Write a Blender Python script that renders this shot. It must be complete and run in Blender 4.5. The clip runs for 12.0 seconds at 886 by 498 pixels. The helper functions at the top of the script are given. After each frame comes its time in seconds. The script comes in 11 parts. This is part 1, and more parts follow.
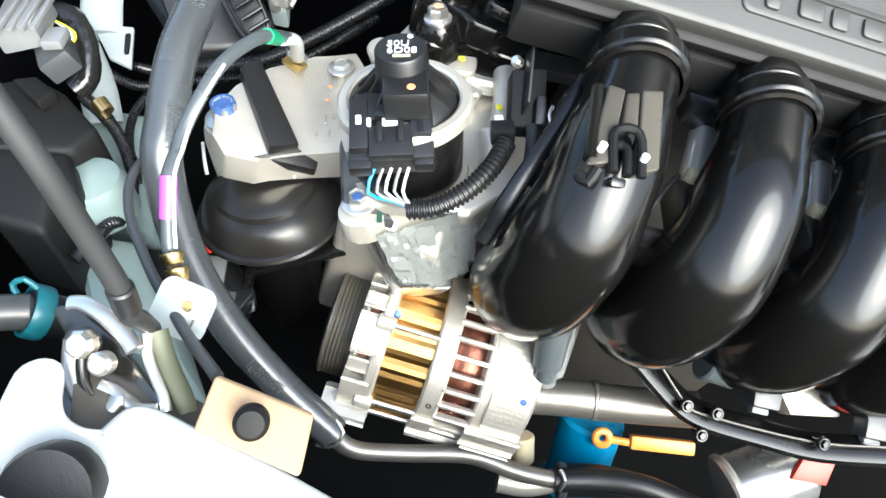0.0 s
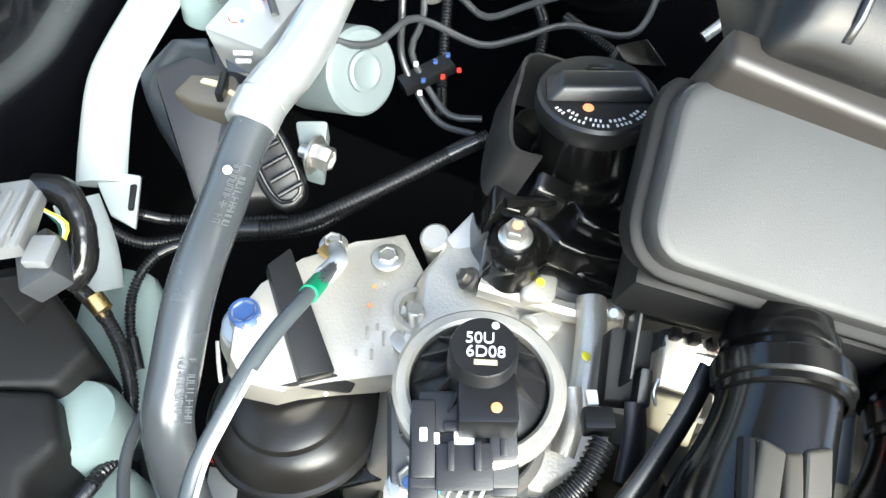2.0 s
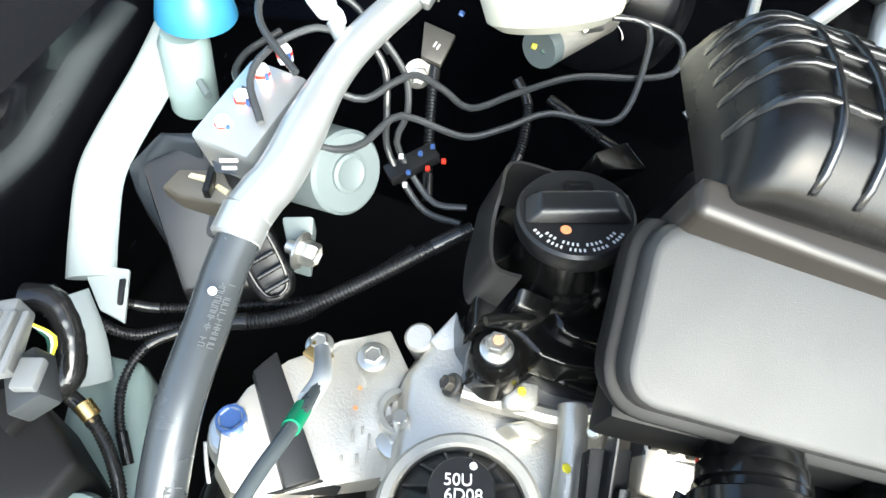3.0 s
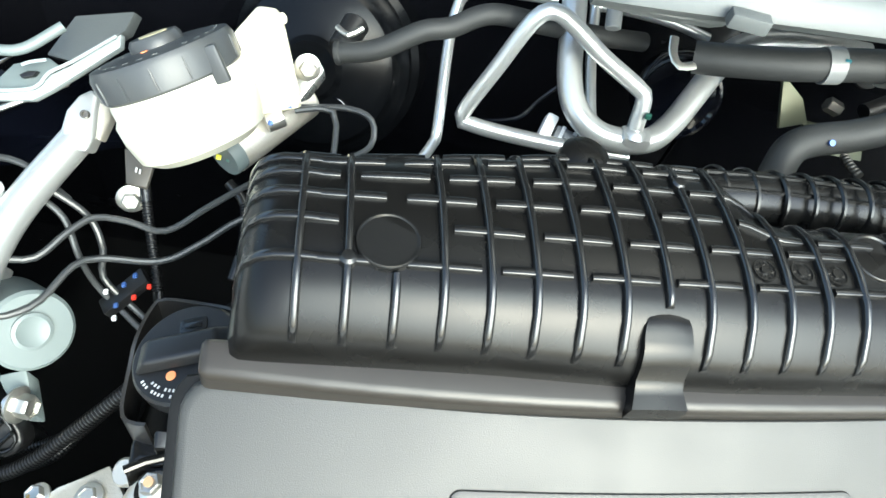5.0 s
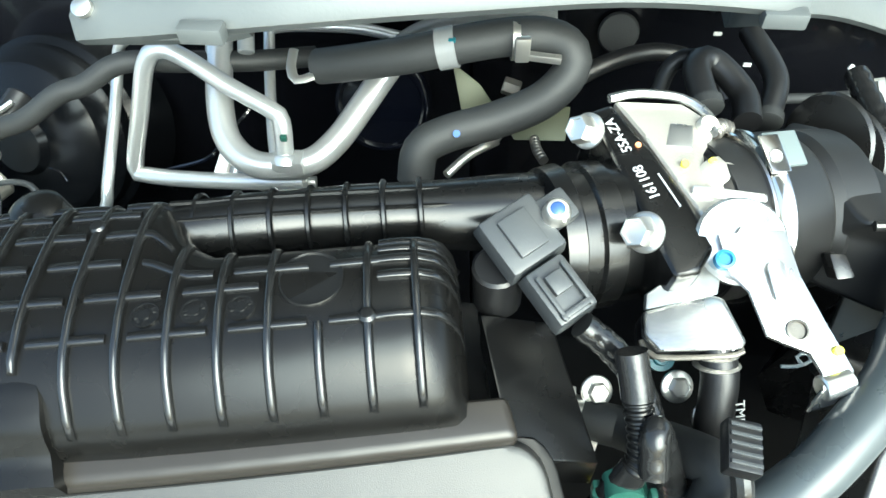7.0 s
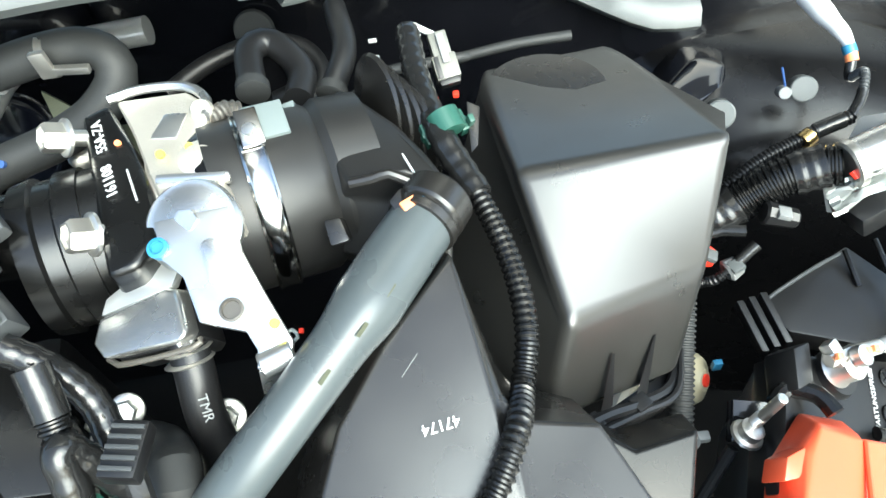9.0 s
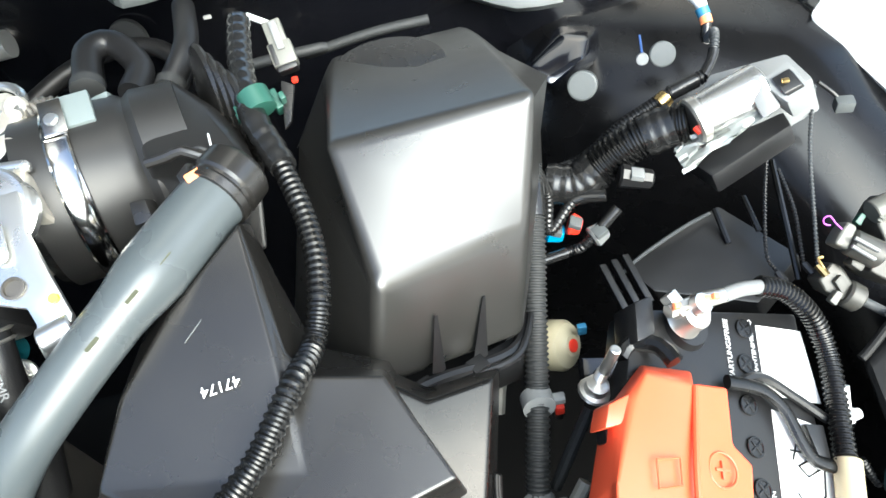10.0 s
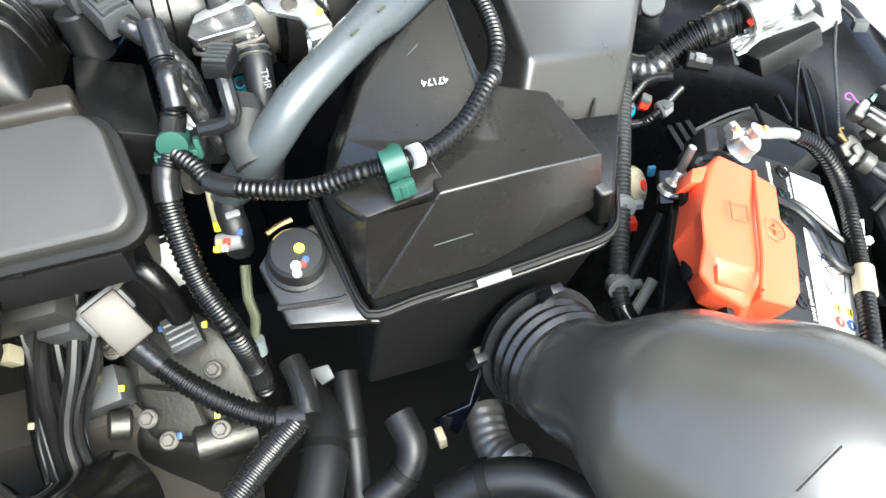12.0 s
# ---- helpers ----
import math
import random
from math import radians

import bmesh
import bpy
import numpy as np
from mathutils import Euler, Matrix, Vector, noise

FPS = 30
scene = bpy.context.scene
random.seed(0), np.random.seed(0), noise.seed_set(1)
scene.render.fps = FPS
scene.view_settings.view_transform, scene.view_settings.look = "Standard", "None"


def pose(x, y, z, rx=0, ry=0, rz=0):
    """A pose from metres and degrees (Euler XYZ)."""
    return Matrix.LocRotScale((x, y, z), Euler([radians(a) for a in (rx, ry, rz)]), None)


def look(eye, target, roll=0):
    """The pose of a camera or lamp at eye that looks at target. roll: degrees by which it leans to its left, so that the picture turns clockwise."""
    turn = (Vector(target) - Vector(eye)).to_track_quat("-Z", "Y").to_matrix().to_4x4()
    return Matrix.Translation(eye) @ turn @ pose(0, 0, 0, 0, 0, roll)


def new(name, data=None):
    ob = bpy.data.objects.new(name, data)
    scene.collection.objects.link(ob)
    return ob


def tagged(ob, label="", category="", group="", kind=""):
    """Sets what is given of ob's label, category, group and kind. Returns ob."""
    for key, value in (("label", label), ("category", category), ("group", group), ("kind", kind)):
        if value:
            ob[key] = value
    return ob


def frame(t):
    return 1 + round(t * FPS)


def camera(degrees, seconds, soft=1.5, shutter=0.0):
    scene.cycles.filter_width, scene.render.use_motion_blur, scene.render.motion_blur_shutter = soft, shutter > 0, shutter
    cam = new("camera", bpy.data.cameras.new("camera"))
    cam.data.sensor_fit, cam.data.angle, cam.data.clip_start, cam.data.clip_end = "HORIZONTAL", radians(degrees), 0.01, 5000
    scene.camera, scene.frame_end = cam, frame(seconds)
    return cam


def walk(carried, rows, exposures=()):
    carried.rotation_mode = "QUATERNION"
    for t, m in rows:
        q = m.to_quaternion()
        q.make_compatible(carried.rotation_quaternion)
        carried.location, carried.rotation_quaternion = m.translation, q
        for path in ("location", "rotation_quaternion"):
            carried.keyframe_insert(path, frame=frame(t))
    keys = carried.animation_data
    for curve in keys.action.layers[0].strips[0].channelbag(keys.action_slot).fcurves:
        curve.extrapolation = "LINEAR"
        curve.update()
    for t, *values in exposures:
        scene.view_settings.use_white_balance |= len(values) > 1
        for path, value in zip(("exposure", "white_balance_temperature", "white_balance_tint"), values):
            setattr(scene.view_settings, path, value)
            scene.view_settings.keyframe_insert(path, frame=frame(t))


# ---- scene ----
cam = camera(66.13, 12.0)
PATH = [
    (0, (-0.2663, -0.5820, 1.1178), (-0.2238, -0.2711, 0.7285), 27.59),
    (0.5, (-0.2932, -0.5274, 1.1099), (-0.2552, -0.2290, 0.7105), 29.55),
    (1, (-0.3274, -0.4571, 1.1055), (-0.2888, -0.1628, 0.7031), 30.21),
    (1.5, (-0.3504, -0.4204, 1.1084), (-0.3059, -0.1231, 0.7088), 30.96),
    (2, (-0.3779, -0.3801, 1.1282), (-0.3289, -0.0827, 0.7292), 32.05),
    (2.5, (-0.4009, -0.3501, 1.1442), (-0.3502, -0.0512, 0.7466), 32.50),
    (2.7, (-0.4048, -0.3410, 1.1534), (-0.3547, -0.0411, 0.7564), 32.37),
    (4.3, (-0.2718, -0.2536, 1.2907), (-0.2306, 0.0435, 0.8907), 22.93),
    (4.5, (-0.2410, -0.2438, 1.2949), (-0.2028, 0.0544, 0.8954), 21.63),
    (5, (-0.1658, -0.2094, 1.3184), (-0.1254, 0.0822, 0.9142), 18.90),
    (5.5, (-0.0641, -0.1950, 1.3248), (-0.0399, 0.0987, 0.9209), 13.51),
    (6, (0.0386, -0.1675, 1.3436), (0.0398, 0.1223, 0.9362), 8.19),
    (6.5, (0.1286, -0.1436, 1.3420), (0.1106, 0.1506, 0.9381), 3.56),
    (7, (0.2564, -0.1199, 1.3231), (0.2100, 0.1736, 0.9210), -3.19),
    (7.5, (0.3809, -0.0991, 1.2994), (0.3057, 0.1958, 0.9027), -10.06),
    (7.7, (0.4141, -0.0949, 1.2922), (0.3327, 0.2021, 0.8983), -11.86),
    (9.3, (0.5987, -0.1188, 1.2614), (0.5827, 0.1897, 0.8682), -10.22),
    (9.5, (0.6303, -0.1267, 1.2548), (0.6069, 0.1850, 0.8645), -12.20),
    (10, (0.6798, -0.1509, 1.2377), (0.6531, 0.1655, 0.8515), -14.63),
    (10.5, (0.6811, -0.1942, 1.2234), (0.6602, 0.1282, 0.8418), -14.25),
    (11, (0.6621, -0.2540, 1.2147), (0.6452, 0.0802, 0.8432), -13.07),
    (11.5, (0.6150, -0.3252, 1.2081), (0.6023, 0.0210, 0.8476), -11.72),
    (12, (0.5278, -0.4107, 1.1997), (0.5221, -0.0567, 0.8466), -6.80),
]
EXPOSURES = [(0, 2.14, 6020, 5), (1, 2.22, 6020, 3), (2.5, 2.2, 6020, 3), (4.5, 1.97, 5980, 0), (5.5, 2.0, 5900, -4), (7, 2.06, 5850, -7), (9.3, 2.0, 5950, -1), (10.2, 2.02, 6000, 3), (12, 2.12, 6020, 4)]
walk(cam, [(t, look(eye, target, roll)) for t, eye, target, roll in PATH], EXPOSURES)

# ---------------------------------------------------------------- light
world = bpy.data.worlds.new("daylight")
scene.world = world
world.use_nodes = True
wn = world.node_tree
sky = wn.nodes.new("ShaderNodeTexSky")
sky.sky_type = "NISHITA"
sky.sun_disc = False
sky.dust_density, sky.air_density = 6.0, 1.0
sky.sun_elevation, sky.sun_rotation = radians(42), radians(147)
wn.links.new(sky.outputs[0], wn.nodes["Background"].inputs[0])
wn.nodes["Background"].inputs[1].default_value = 0.15

sun = new("sun", bpy.data.lights.new("sun", "SUN"))
sun.data.energy, sun.data.angle, sun.data.color = 1.45, radians(60), (0.87, 0.98, 1.0)
sun.matrix_world = look((1.32, -1.8, 2.75), (0.1, 0.1, 0.8))


# ---------------------------------------------------------------- materials
def mat(name, color, rough=0.5, metal=0.0, bump=0.0, size=400.0, vary=0.12, coat=0.0, stain=0.0, trans=0.0, emit=0.0, spec=0.5, worn=1.0):
    m = bpy.data.materials.new(name)
    m.use_nodes = True
    nt = m.node_tree
    p = nt.nodes["Principled BSDF"]
    tc = nt.nodes.new("ShaderNodeTexCoord")
    fine, broad = nt.nodes.new("ShaderNodeTexNoise"), nt.nodes.new("ShaderNodeTexNoise")
    fine.inputs["Scale"].default_value, fine.inputs["Detail"].default_value = size, 3
    broad.inputs["Scale"].default_value, broad.inputs["Detail"].default_value = 24, 5
    info = nt.nodes.new("ShaderNodeObjectInfo")
    add = nt.nodes.new("ShaderNodeVectorMath")
    nt.links.new(tc.outputs["Object"], add.inputs[0])
    nt.links.new(info.outputs["Random"], add.inputs[1])
    for n in (fine, broad):
        nt.links.new(add.outputs[0], n.inputs["Vector"])
    mix = nt.nodes.new("ShaderNodeMixRGB")
    lo = [c * (1 - vary) for c in color]
    hi = [min(1, c * (1 + vary) + stain * 0.04) for c in color]
    mix.inputs[1].default_value, mix.inputs[2].default_value = (*lo, 1), (*hi, 1)
    nt.links.new(broad.outputs[0], mix.inputs[0])
    nt.links.new(mix.outputs[0], p.inputs["Base Color"])
    r = nt.nodes.new("ShaderNodeMapRange")
    r.inputs[3].default_value, r.inputs[4].default_value = max(0.02, rough - 0.1 * worn), min(1, rough + 0.12 * worn)
    nt.links.new(broad.outputs[0], r.inputs[0])
    nt.links.new(r.outputs[0], p.inputs["Roughness"])
    p.inputs["Metallic"].default_value = metal
    p.inputs["Specular IOR Level"].default_value = spec
    p.inputs["Coat Weight"].default_value = coat
    p.inputs["Coat Roughness"].default_value = 0.05
    p.inputs["Transmission Weight"].default_value = trans
    if emit:
        p.inputs["Emission Color"].default_value = (*color, 1)
        p.inputs["Emission Strength"].default_value = emit
    if bump:
        b = nt.nodes.new("ShaderNodeBump")
        b.inputs["Strength"].default_value, b.inputs["Distance"].default_value = bump, 0.0006
        nt.links.new(fine.outputs[0], b.inputs["Height"])
        nt.links.new(b.outputs[0], p.inputs["Normal"])
    return m


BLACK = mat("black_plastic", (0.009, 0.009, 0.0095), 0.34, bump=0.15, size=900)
SATIN = mat("satin_black_plastic", (0.004, 0.004, 0.004), 0.25, bump=0.06, size=1200)
COVER = mat("grained_grey_plastic", (0.032, 0.0318, 0.0302), 0.42, bump=0.3, size=1600, vary=0.06)
LEDGE = mat("satin_brown_grey_plastic", (0.024, 0.021, 0.018), 0.32, bump=0.05, size=1400, spec=0.4, vary=0.03, worn=0.2)
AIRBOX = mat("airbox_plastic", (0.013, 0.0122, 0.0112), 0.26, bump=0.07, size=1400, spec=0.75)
PAINT = mat("black_car_paint", (0.003, 0.0032, 0.0045), 0.22, coat=0.6)
CUSHION = mat("worn_brown_black_rubber", (0.009, 0.008, 0.007), 0.32, bump=0.12, size=300, vary=0.3, stain=0.2)
RUBBER = mat("rubber", (0.008, 0.008, 0.0085), 0.42, bump=0.2, size=700)
GREYHOSE = mat("grey_rubber_hose", (0.058, 0.068, 0.072), 0.28, bump=0.05, vary=0.04)
ALU = mat("cast_aluminium", (0.64, 0.605, 0.53), 0.37, metal=0.68, bump=0.5, size=500, vary=0.16)
MACHINED = mat("machined_aluminium", (0.74, 0.74, 0.72), 0.27, metal=0.95, bump=0.15, size=700)
PIPE = mat("aluminium_pipe", (0.60, 0.61, 0.60), 0.30, metal=0.75, bump=0.02, size=250, vary=0.03, worn=0.15)
STEEL = mat("zinc_plated_steel", (0.74, 0.72, 0.67), 0.34, metal=0.95, bump=0.05)
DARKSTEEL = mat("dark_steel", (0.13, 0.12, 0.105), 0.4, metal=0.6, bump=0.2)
BRIGHT = mat("polished_steel", (0.56, 0.55, 0.53), 0.13, metal=1.0, bump=0.03, size=300)
SERVO = mat("black_enamelled_drum", (0.003, 0.0034, 0.0042), 0.22, spec=0.18, bump=0.05, size=500)
DUCT = mat("dull_duct_plastic", (0.014, 0.0138, 0.0135), 0.40, bump=0.1, size=1200, spec=0.45)
GREYPAINT = mat("pale_grey_enamel", (0.13, 0.155, 0.155), 0.45, vary=0.06)
WHITEMETAL = mat("white_painted_steel", (0.29, 0.325, 0.325), 0.4, vary=0.05)
MILK = mat("milky_plastic", (0.54, 0.53, 0.44), 0.4, vary=0.05)
MILKCREAM = mat("yellowed_milky_plastic", (0.66, 0.61, 0.46), 0.4, vary=0.22, size=60)
CREAM = mat("cream_plastic", (0.42, 0.375, 0.25), 0.4, vary=0.08)
BOTTLE = mat("frosted_bottle_plastic", (0.22, 0.285, 0.275), 0.35, vary=0.25)
LAMIN = mat("lacquered_lamination_steel", (0.40, 0.235, 0.08), 0.33, metal=1.0, bump=0.4, size=700, vary=0.25)
COPPER = mat("copper_winding", (0.16, 0.06, 0.04), 0.35, metal=0.8, bump=0.5, size=300)
BRASS = mat("yellow_passivated_steel", (0.72, 0.52, 0.22), 0.28, metal=1.0)
RED = mat("red_plastic", (0.80, 0.105, 0.042), 0.33, bump=0.1, vary=0.05)
REDBIT = mat("small_red_plastic", (0.75, 0.04, 0.02), 0.4)
GREEN = mat("green_plastic_clip", (0.02, 0.075, 0.055), 0.4)
TEAL = mat("teal_plastic", (0.010, 0.10, 0.125), 0.4)
BLUEPAINT = mat("blue_marker_paint", (0.06, 0.12, 0.32), 0.3, metal=0.3)
BLUE = mat("blue_filter_can", (0.01, 0.25, 0.48), 0.3)
YELLOW = mat("yellow_paint_mark", (0.85, 0.75, 0.05), 0.5)
ORANGE = mat("orange_plastic", (0.95, 0.33, 0.05), 0.35)
ORANGEDOT = mat("orange_paint_dot", (0.9, 0.3, 0.12), 0.5)
PURPLE = mat("purple_tape", (0.5, 0.08, 0.62), 0.35)
GREENTAPE = mat("green_tape", (0.01, 0.22, 0.1), 0.4)
WHITE = mat("white_label", (0.8, 0.8, 0.78), 0.45, vary=0.04)
LETTER = mat("pale_print", (0.5, 0.5, 0.5), 0.5)
TAN = mat("tan_felt_pad", (0.50, 0.33, 0.19), 0.8, bump=0.5, size=900)
CLEAR = mat("clear_plastic_sleeve", (0.55, 0.57, 0.57), 0.2, vary=0.1)
GREYCONN = mat("grey_connector_plastic", (0.17, 0.175, 0.175), 0.36, bump=0.1)
TANGREY = mat("brownish_grey_plastic", (0.05, 0.044, 0.035), 0.4, bump=0.1)
OLIVEGREY = mat("olive_grey_moulding", (0.045, 0.044, 0.038), 0.42, bump=0.12)
PALEGREY = mat("pale_grey_moulding", (0.12, 0.12, 0.105), 0.4, bump=0.08)
DKGREYCONN = mat("dark_grey_connector", (0.045, 0.048, 0.05), 0.36, bump=0.15)
TAPE = mat("shiny_black_tape", (0.012, 0.012, 0.012), 0.16, bump=0.6, size=160)
FOIL = mat("crumpled_clear_film", (0.45, 0.47, 0.45), 0.12, metal=0.4, bump=1.0, size=60)
RUNNER = mat("semi_gloss_black_plastic", (0.0050, 0.0048, 0.0045), 0.16, bump=0.03, size=900, spec=0.42, worn=0.3)
FORK = mat("brown_black_moulding", (0.065, 0.059, 0.048), 0.30, bump=0.1, size=900, spec=0.4)
WALLPLASTIC = mat("grey_black_moulding", (0.020, 0.019, 0.018), 0.34, bump=0.08, size=900, spec=0.5)
FLANGE = mat("dull_black_moulding", (0.006, 0.006, 0.006), 0.5, bump=0.1, size=900, spec=0.2)
HOUSING = mat("matt_black_housing", (0.0095, 0.0095, 0.0095), 0.55, bump=0.25, size=1100, spec=0.25)
DULL = mat("dull_steel_pipe", (0.26, 0.245, 0.22), 0.38, metal=0.8, bump=0.2)
TALLBOX = mat("sheeny_box_plastic", (0.022, 0.0215, 0.02), 0.30, bump=0.07, size=1400, spec=0.85)
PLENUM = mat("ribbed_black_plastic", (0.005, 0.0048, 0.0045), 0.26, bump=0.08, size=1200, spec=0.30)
RIBPLASTIC = mat("ribbed_satin_plastic", (0.007, 0.007, 0.007), 0.20, bump=0.05, size=1200, spec=0.75)
DKTEAL = mat("dark_teal_plastic", (0.006, 0.040, 0.048), 0.4)
ACHOSE = mat("satin_rubber_hose", (0.050, 0.055, 0.058), 0.24, bump=0.08, size=500, spec=0.8)
COWL = mat("grey_cowl_plastic", (0.085, 0.092, 0.092), 0.42, bump=0.2)
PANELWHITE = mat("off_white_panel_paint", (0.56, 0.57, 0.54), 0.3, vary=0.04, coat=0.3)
LATCHSTEEL = mat("dark_plated_steel", (0.11, 0.105, 0.095), 0.22, metal=0.9, vary=0.2)
BODYGREY = mat("silver_grey_panel", (0.30, 0.32, 0.32), 0.3, vary=0.05, coat=0.4)


# ---------------------------------------------------------------- mesh helpers
def V(*a):
    return Vector(a[0] if len(a) == 1 else a)


def axes(o, along, up=(0, 0, 1)):
    """A frame at o: x along, z near up."""
    x = V(along).normalized()
    y = V(up).cross(x)
    y = y.normalized() if y.length > 1e-6 else V(0, 1, 0)
    z = x.cross(y)
    m = Matrix((x, y, z)).transposed().to_4x4()
    m.translation = V(o)
    return m


def upright(o, up, along=(1, 0, 0)):
    """A frame at o: z along up, x near along."""
    z = V(up).normalized()
    y = z.cross(V(along)).normalized()
    m = Matrix((y.cross(z), y, z)).transposed().to_4x4()
    m.translation = V(o)
    return m


def part(name, bm, material, parent=None, label="", sharp=0.6):
    bmesh.ops.recalc_face_normals(bm, faces=bm.faces)
    for f in bm.faces:
        f.smooth = True
    for e in bm.edges:
        if len(e.link_faces) == 2 and e.calc_face_angle(0) > sharp:
            e.smooth = False
    me = bpy.data.meshes.new(name)
    bm.to_mesh(me)
    bm.free()
    me.materials.append(material)
    ob = new(name, me)
    if parent:
        ob.parent = parent
        ob.matrix_parent_inverse = world_of(parent).inverted()
    if label:
        ob["label"] = label
    return ob


def world_of(ob):
    m = ob.matrix_basis.copy()
    if ob.parent:
        return world_of(ob.parent) @ ob.matrix_parent_inverse @ m
    return m


def thing(name, label, category, loc=(0, 0, 0), group="", kind=""):
    ob = new(name)
    ob.empty_display_size = 0.01
    ob.matrix_basis = Matrix.Translation(V(loc))
    return tagged(ob, label, category, group, kind)


def bevelled(bm, width, seg=2, edges=None):
    if width > 0:
        bmesh.ops.bevel(bm, geom=edges or list(bm.edges), offset=width, segments=seg, profile=0.6, affect="EDGES", clamp_overlap=True)
    return bm


def add(bm, other, m=None):
    if m is not None:
        other.transform(m)
    me = bpy.data.meshes.new("tmp")
    other.to_mesh(me)
    other.free()
    bm.from_mesh(me)
    bpy.data.meshes.remove(me)
    return bm


def box(size, m=None, bev=0.0, at=(0, 0, 0), taper=1.0, seg=2):
    """A box about at; its top is taper times its foot."""
    bm = bmesh.new()
    bmesh.ops.create_cube(bm, size=1.0)
    for v in bm.verts:
        k = taper if v.co.z > 0 else 1.0
        v.co = V(v.co.x * size[0] * k + at[0], v.co.y * size[1] * k + at[1], v.co.z * size[2] + at[2])
    bevelled(bm, bev, seg)
    if m is not None:
        bm.transform(m)
    return bm


def hexa(top, down, bev=0.0, seg=2, foot=None):
    """A solid under four top corners; down is the way to its foot, or foot the four corners there."""
    bm = bmesh.new()
    a = [bm.verts.new(V(p)) for p in top]
    b = [bm.verts.new(V(p) + V(down)) for p in top] if foot is None else [bm.verts.new(V(p)) for p in foot]
    bm.faces.new(a)
    bm.faces.new(b[::-1])
    for i in range(4):
        j = (i + 1) % 4
        bm.faces.new((a[i], b[i], b[j], a[j]))
    return bevelled(bm, bev, seg)


def prism(outline, z0, z1, m=None, bev=0.0, seg=2, holes=()):
    """An outline in x, y raised from z0 to z1."""
    bm = bmesh.new()
    a = [bm.verts.new((x, y, z1)) for x, y in outline]
    b = [bm.verts.new((x, y, z0)) for x, y in outline]
    bm.faces.new(a)
    bm.faces.new(b[::-1])
    n = len(a)
    for i in range(n):
        bm.faces.new((a[i], b[i], b[(i + 1) % n], a[(i + 1) % n]))
    bevelled(bm, bev, seg)
    if m is not None:
        bm.transform(m)
    return bm


def rounded(w, h, r, n=6):
    """The outline of a rectangle with round corners."""
    out = []
    for cx, cy, a in ((w / 2 - r, h / 2 - r, 0), (-w / 2 + r, h / 2 - r, 90), (-w / 2 + r, -h / 2 + r, 180), (w / 2 - r, -h / 2 + r, 270)):
        out += [(cx + r * math.cos(radians(a + 90 * i / n)), cy + r * math.sin(radians(a + 90 * i / n))) for i in range(n + 1)]
    return out


def lathe(profile, m=None, seg=32, closed=True):
    """A profile of (radius, z) turned about z."""
    bm = bmesh.new()
    rings = []
    for r, z in profile:
        if r < 1e-6:
            rings.append([bm.verts.new((0, 0, z))])
        else:
            rings.append([bm.verts.new((r * math.cos(2 * math.pi * i / seg), r * math.sin(2 * math.pi * i / seg), z)) for i in range(seg)])
    for a, b in zip(rings, rings[1:]):
        for i in range(seg):
            j = (i + 1) % seg
            q = [a[i % len(a)], a[j % len(a)], b[j % len(b)], b[i % len(b)]]
            q = list(dict.fromkeys(q))
            if len(q) > 2:
                bm.faces.new(q)
    if closed:
        for ring in (rings[0], rings[-1]):
            if len(ring) > 2:
                bm.faces.new(ring)
    if m is not None:
        bm.transform(m)
    return bm


def rod(p, q, r, r2=None, seg=16, bev=0.0):
    d = V(q) - V(p)
    r2 = r if r2 is None else r2
    prof = [(r, 0), (r2, d.length)] if not bev else [(r - bev, 0), (r, bev), (r2, d.length - bev), (r2 - bev, d.length)]
    return lathe(prof, upright(p, d, (0.3, 0.5, 0.81)), seg)


def smooth_line(pts, step=0.006):
    """A smooth line through the points."""
    pts = [V(p) for p in pts]
    p = [pts[0] * 2 - pts[1], *pts, pts[-1] * 2 - pts[-2]]
    out = []
    for i in range(1, len(p) - 2):
        n = max(2, int((p[i + 1] - p[i]).length / step))
        for k in range(n):
            t = k / n
            a, b, c, d = p[i - 1], p[i], p[i + 1], p[i + 2]
            out.append(0.5 * ((2 * b) + (c - a) * t + (2 * a - 5 * b + 4 * c - d) * t * t + (3 * b - a - 3 * c + d) * t * t * t))
    return out + [pts[-1]]


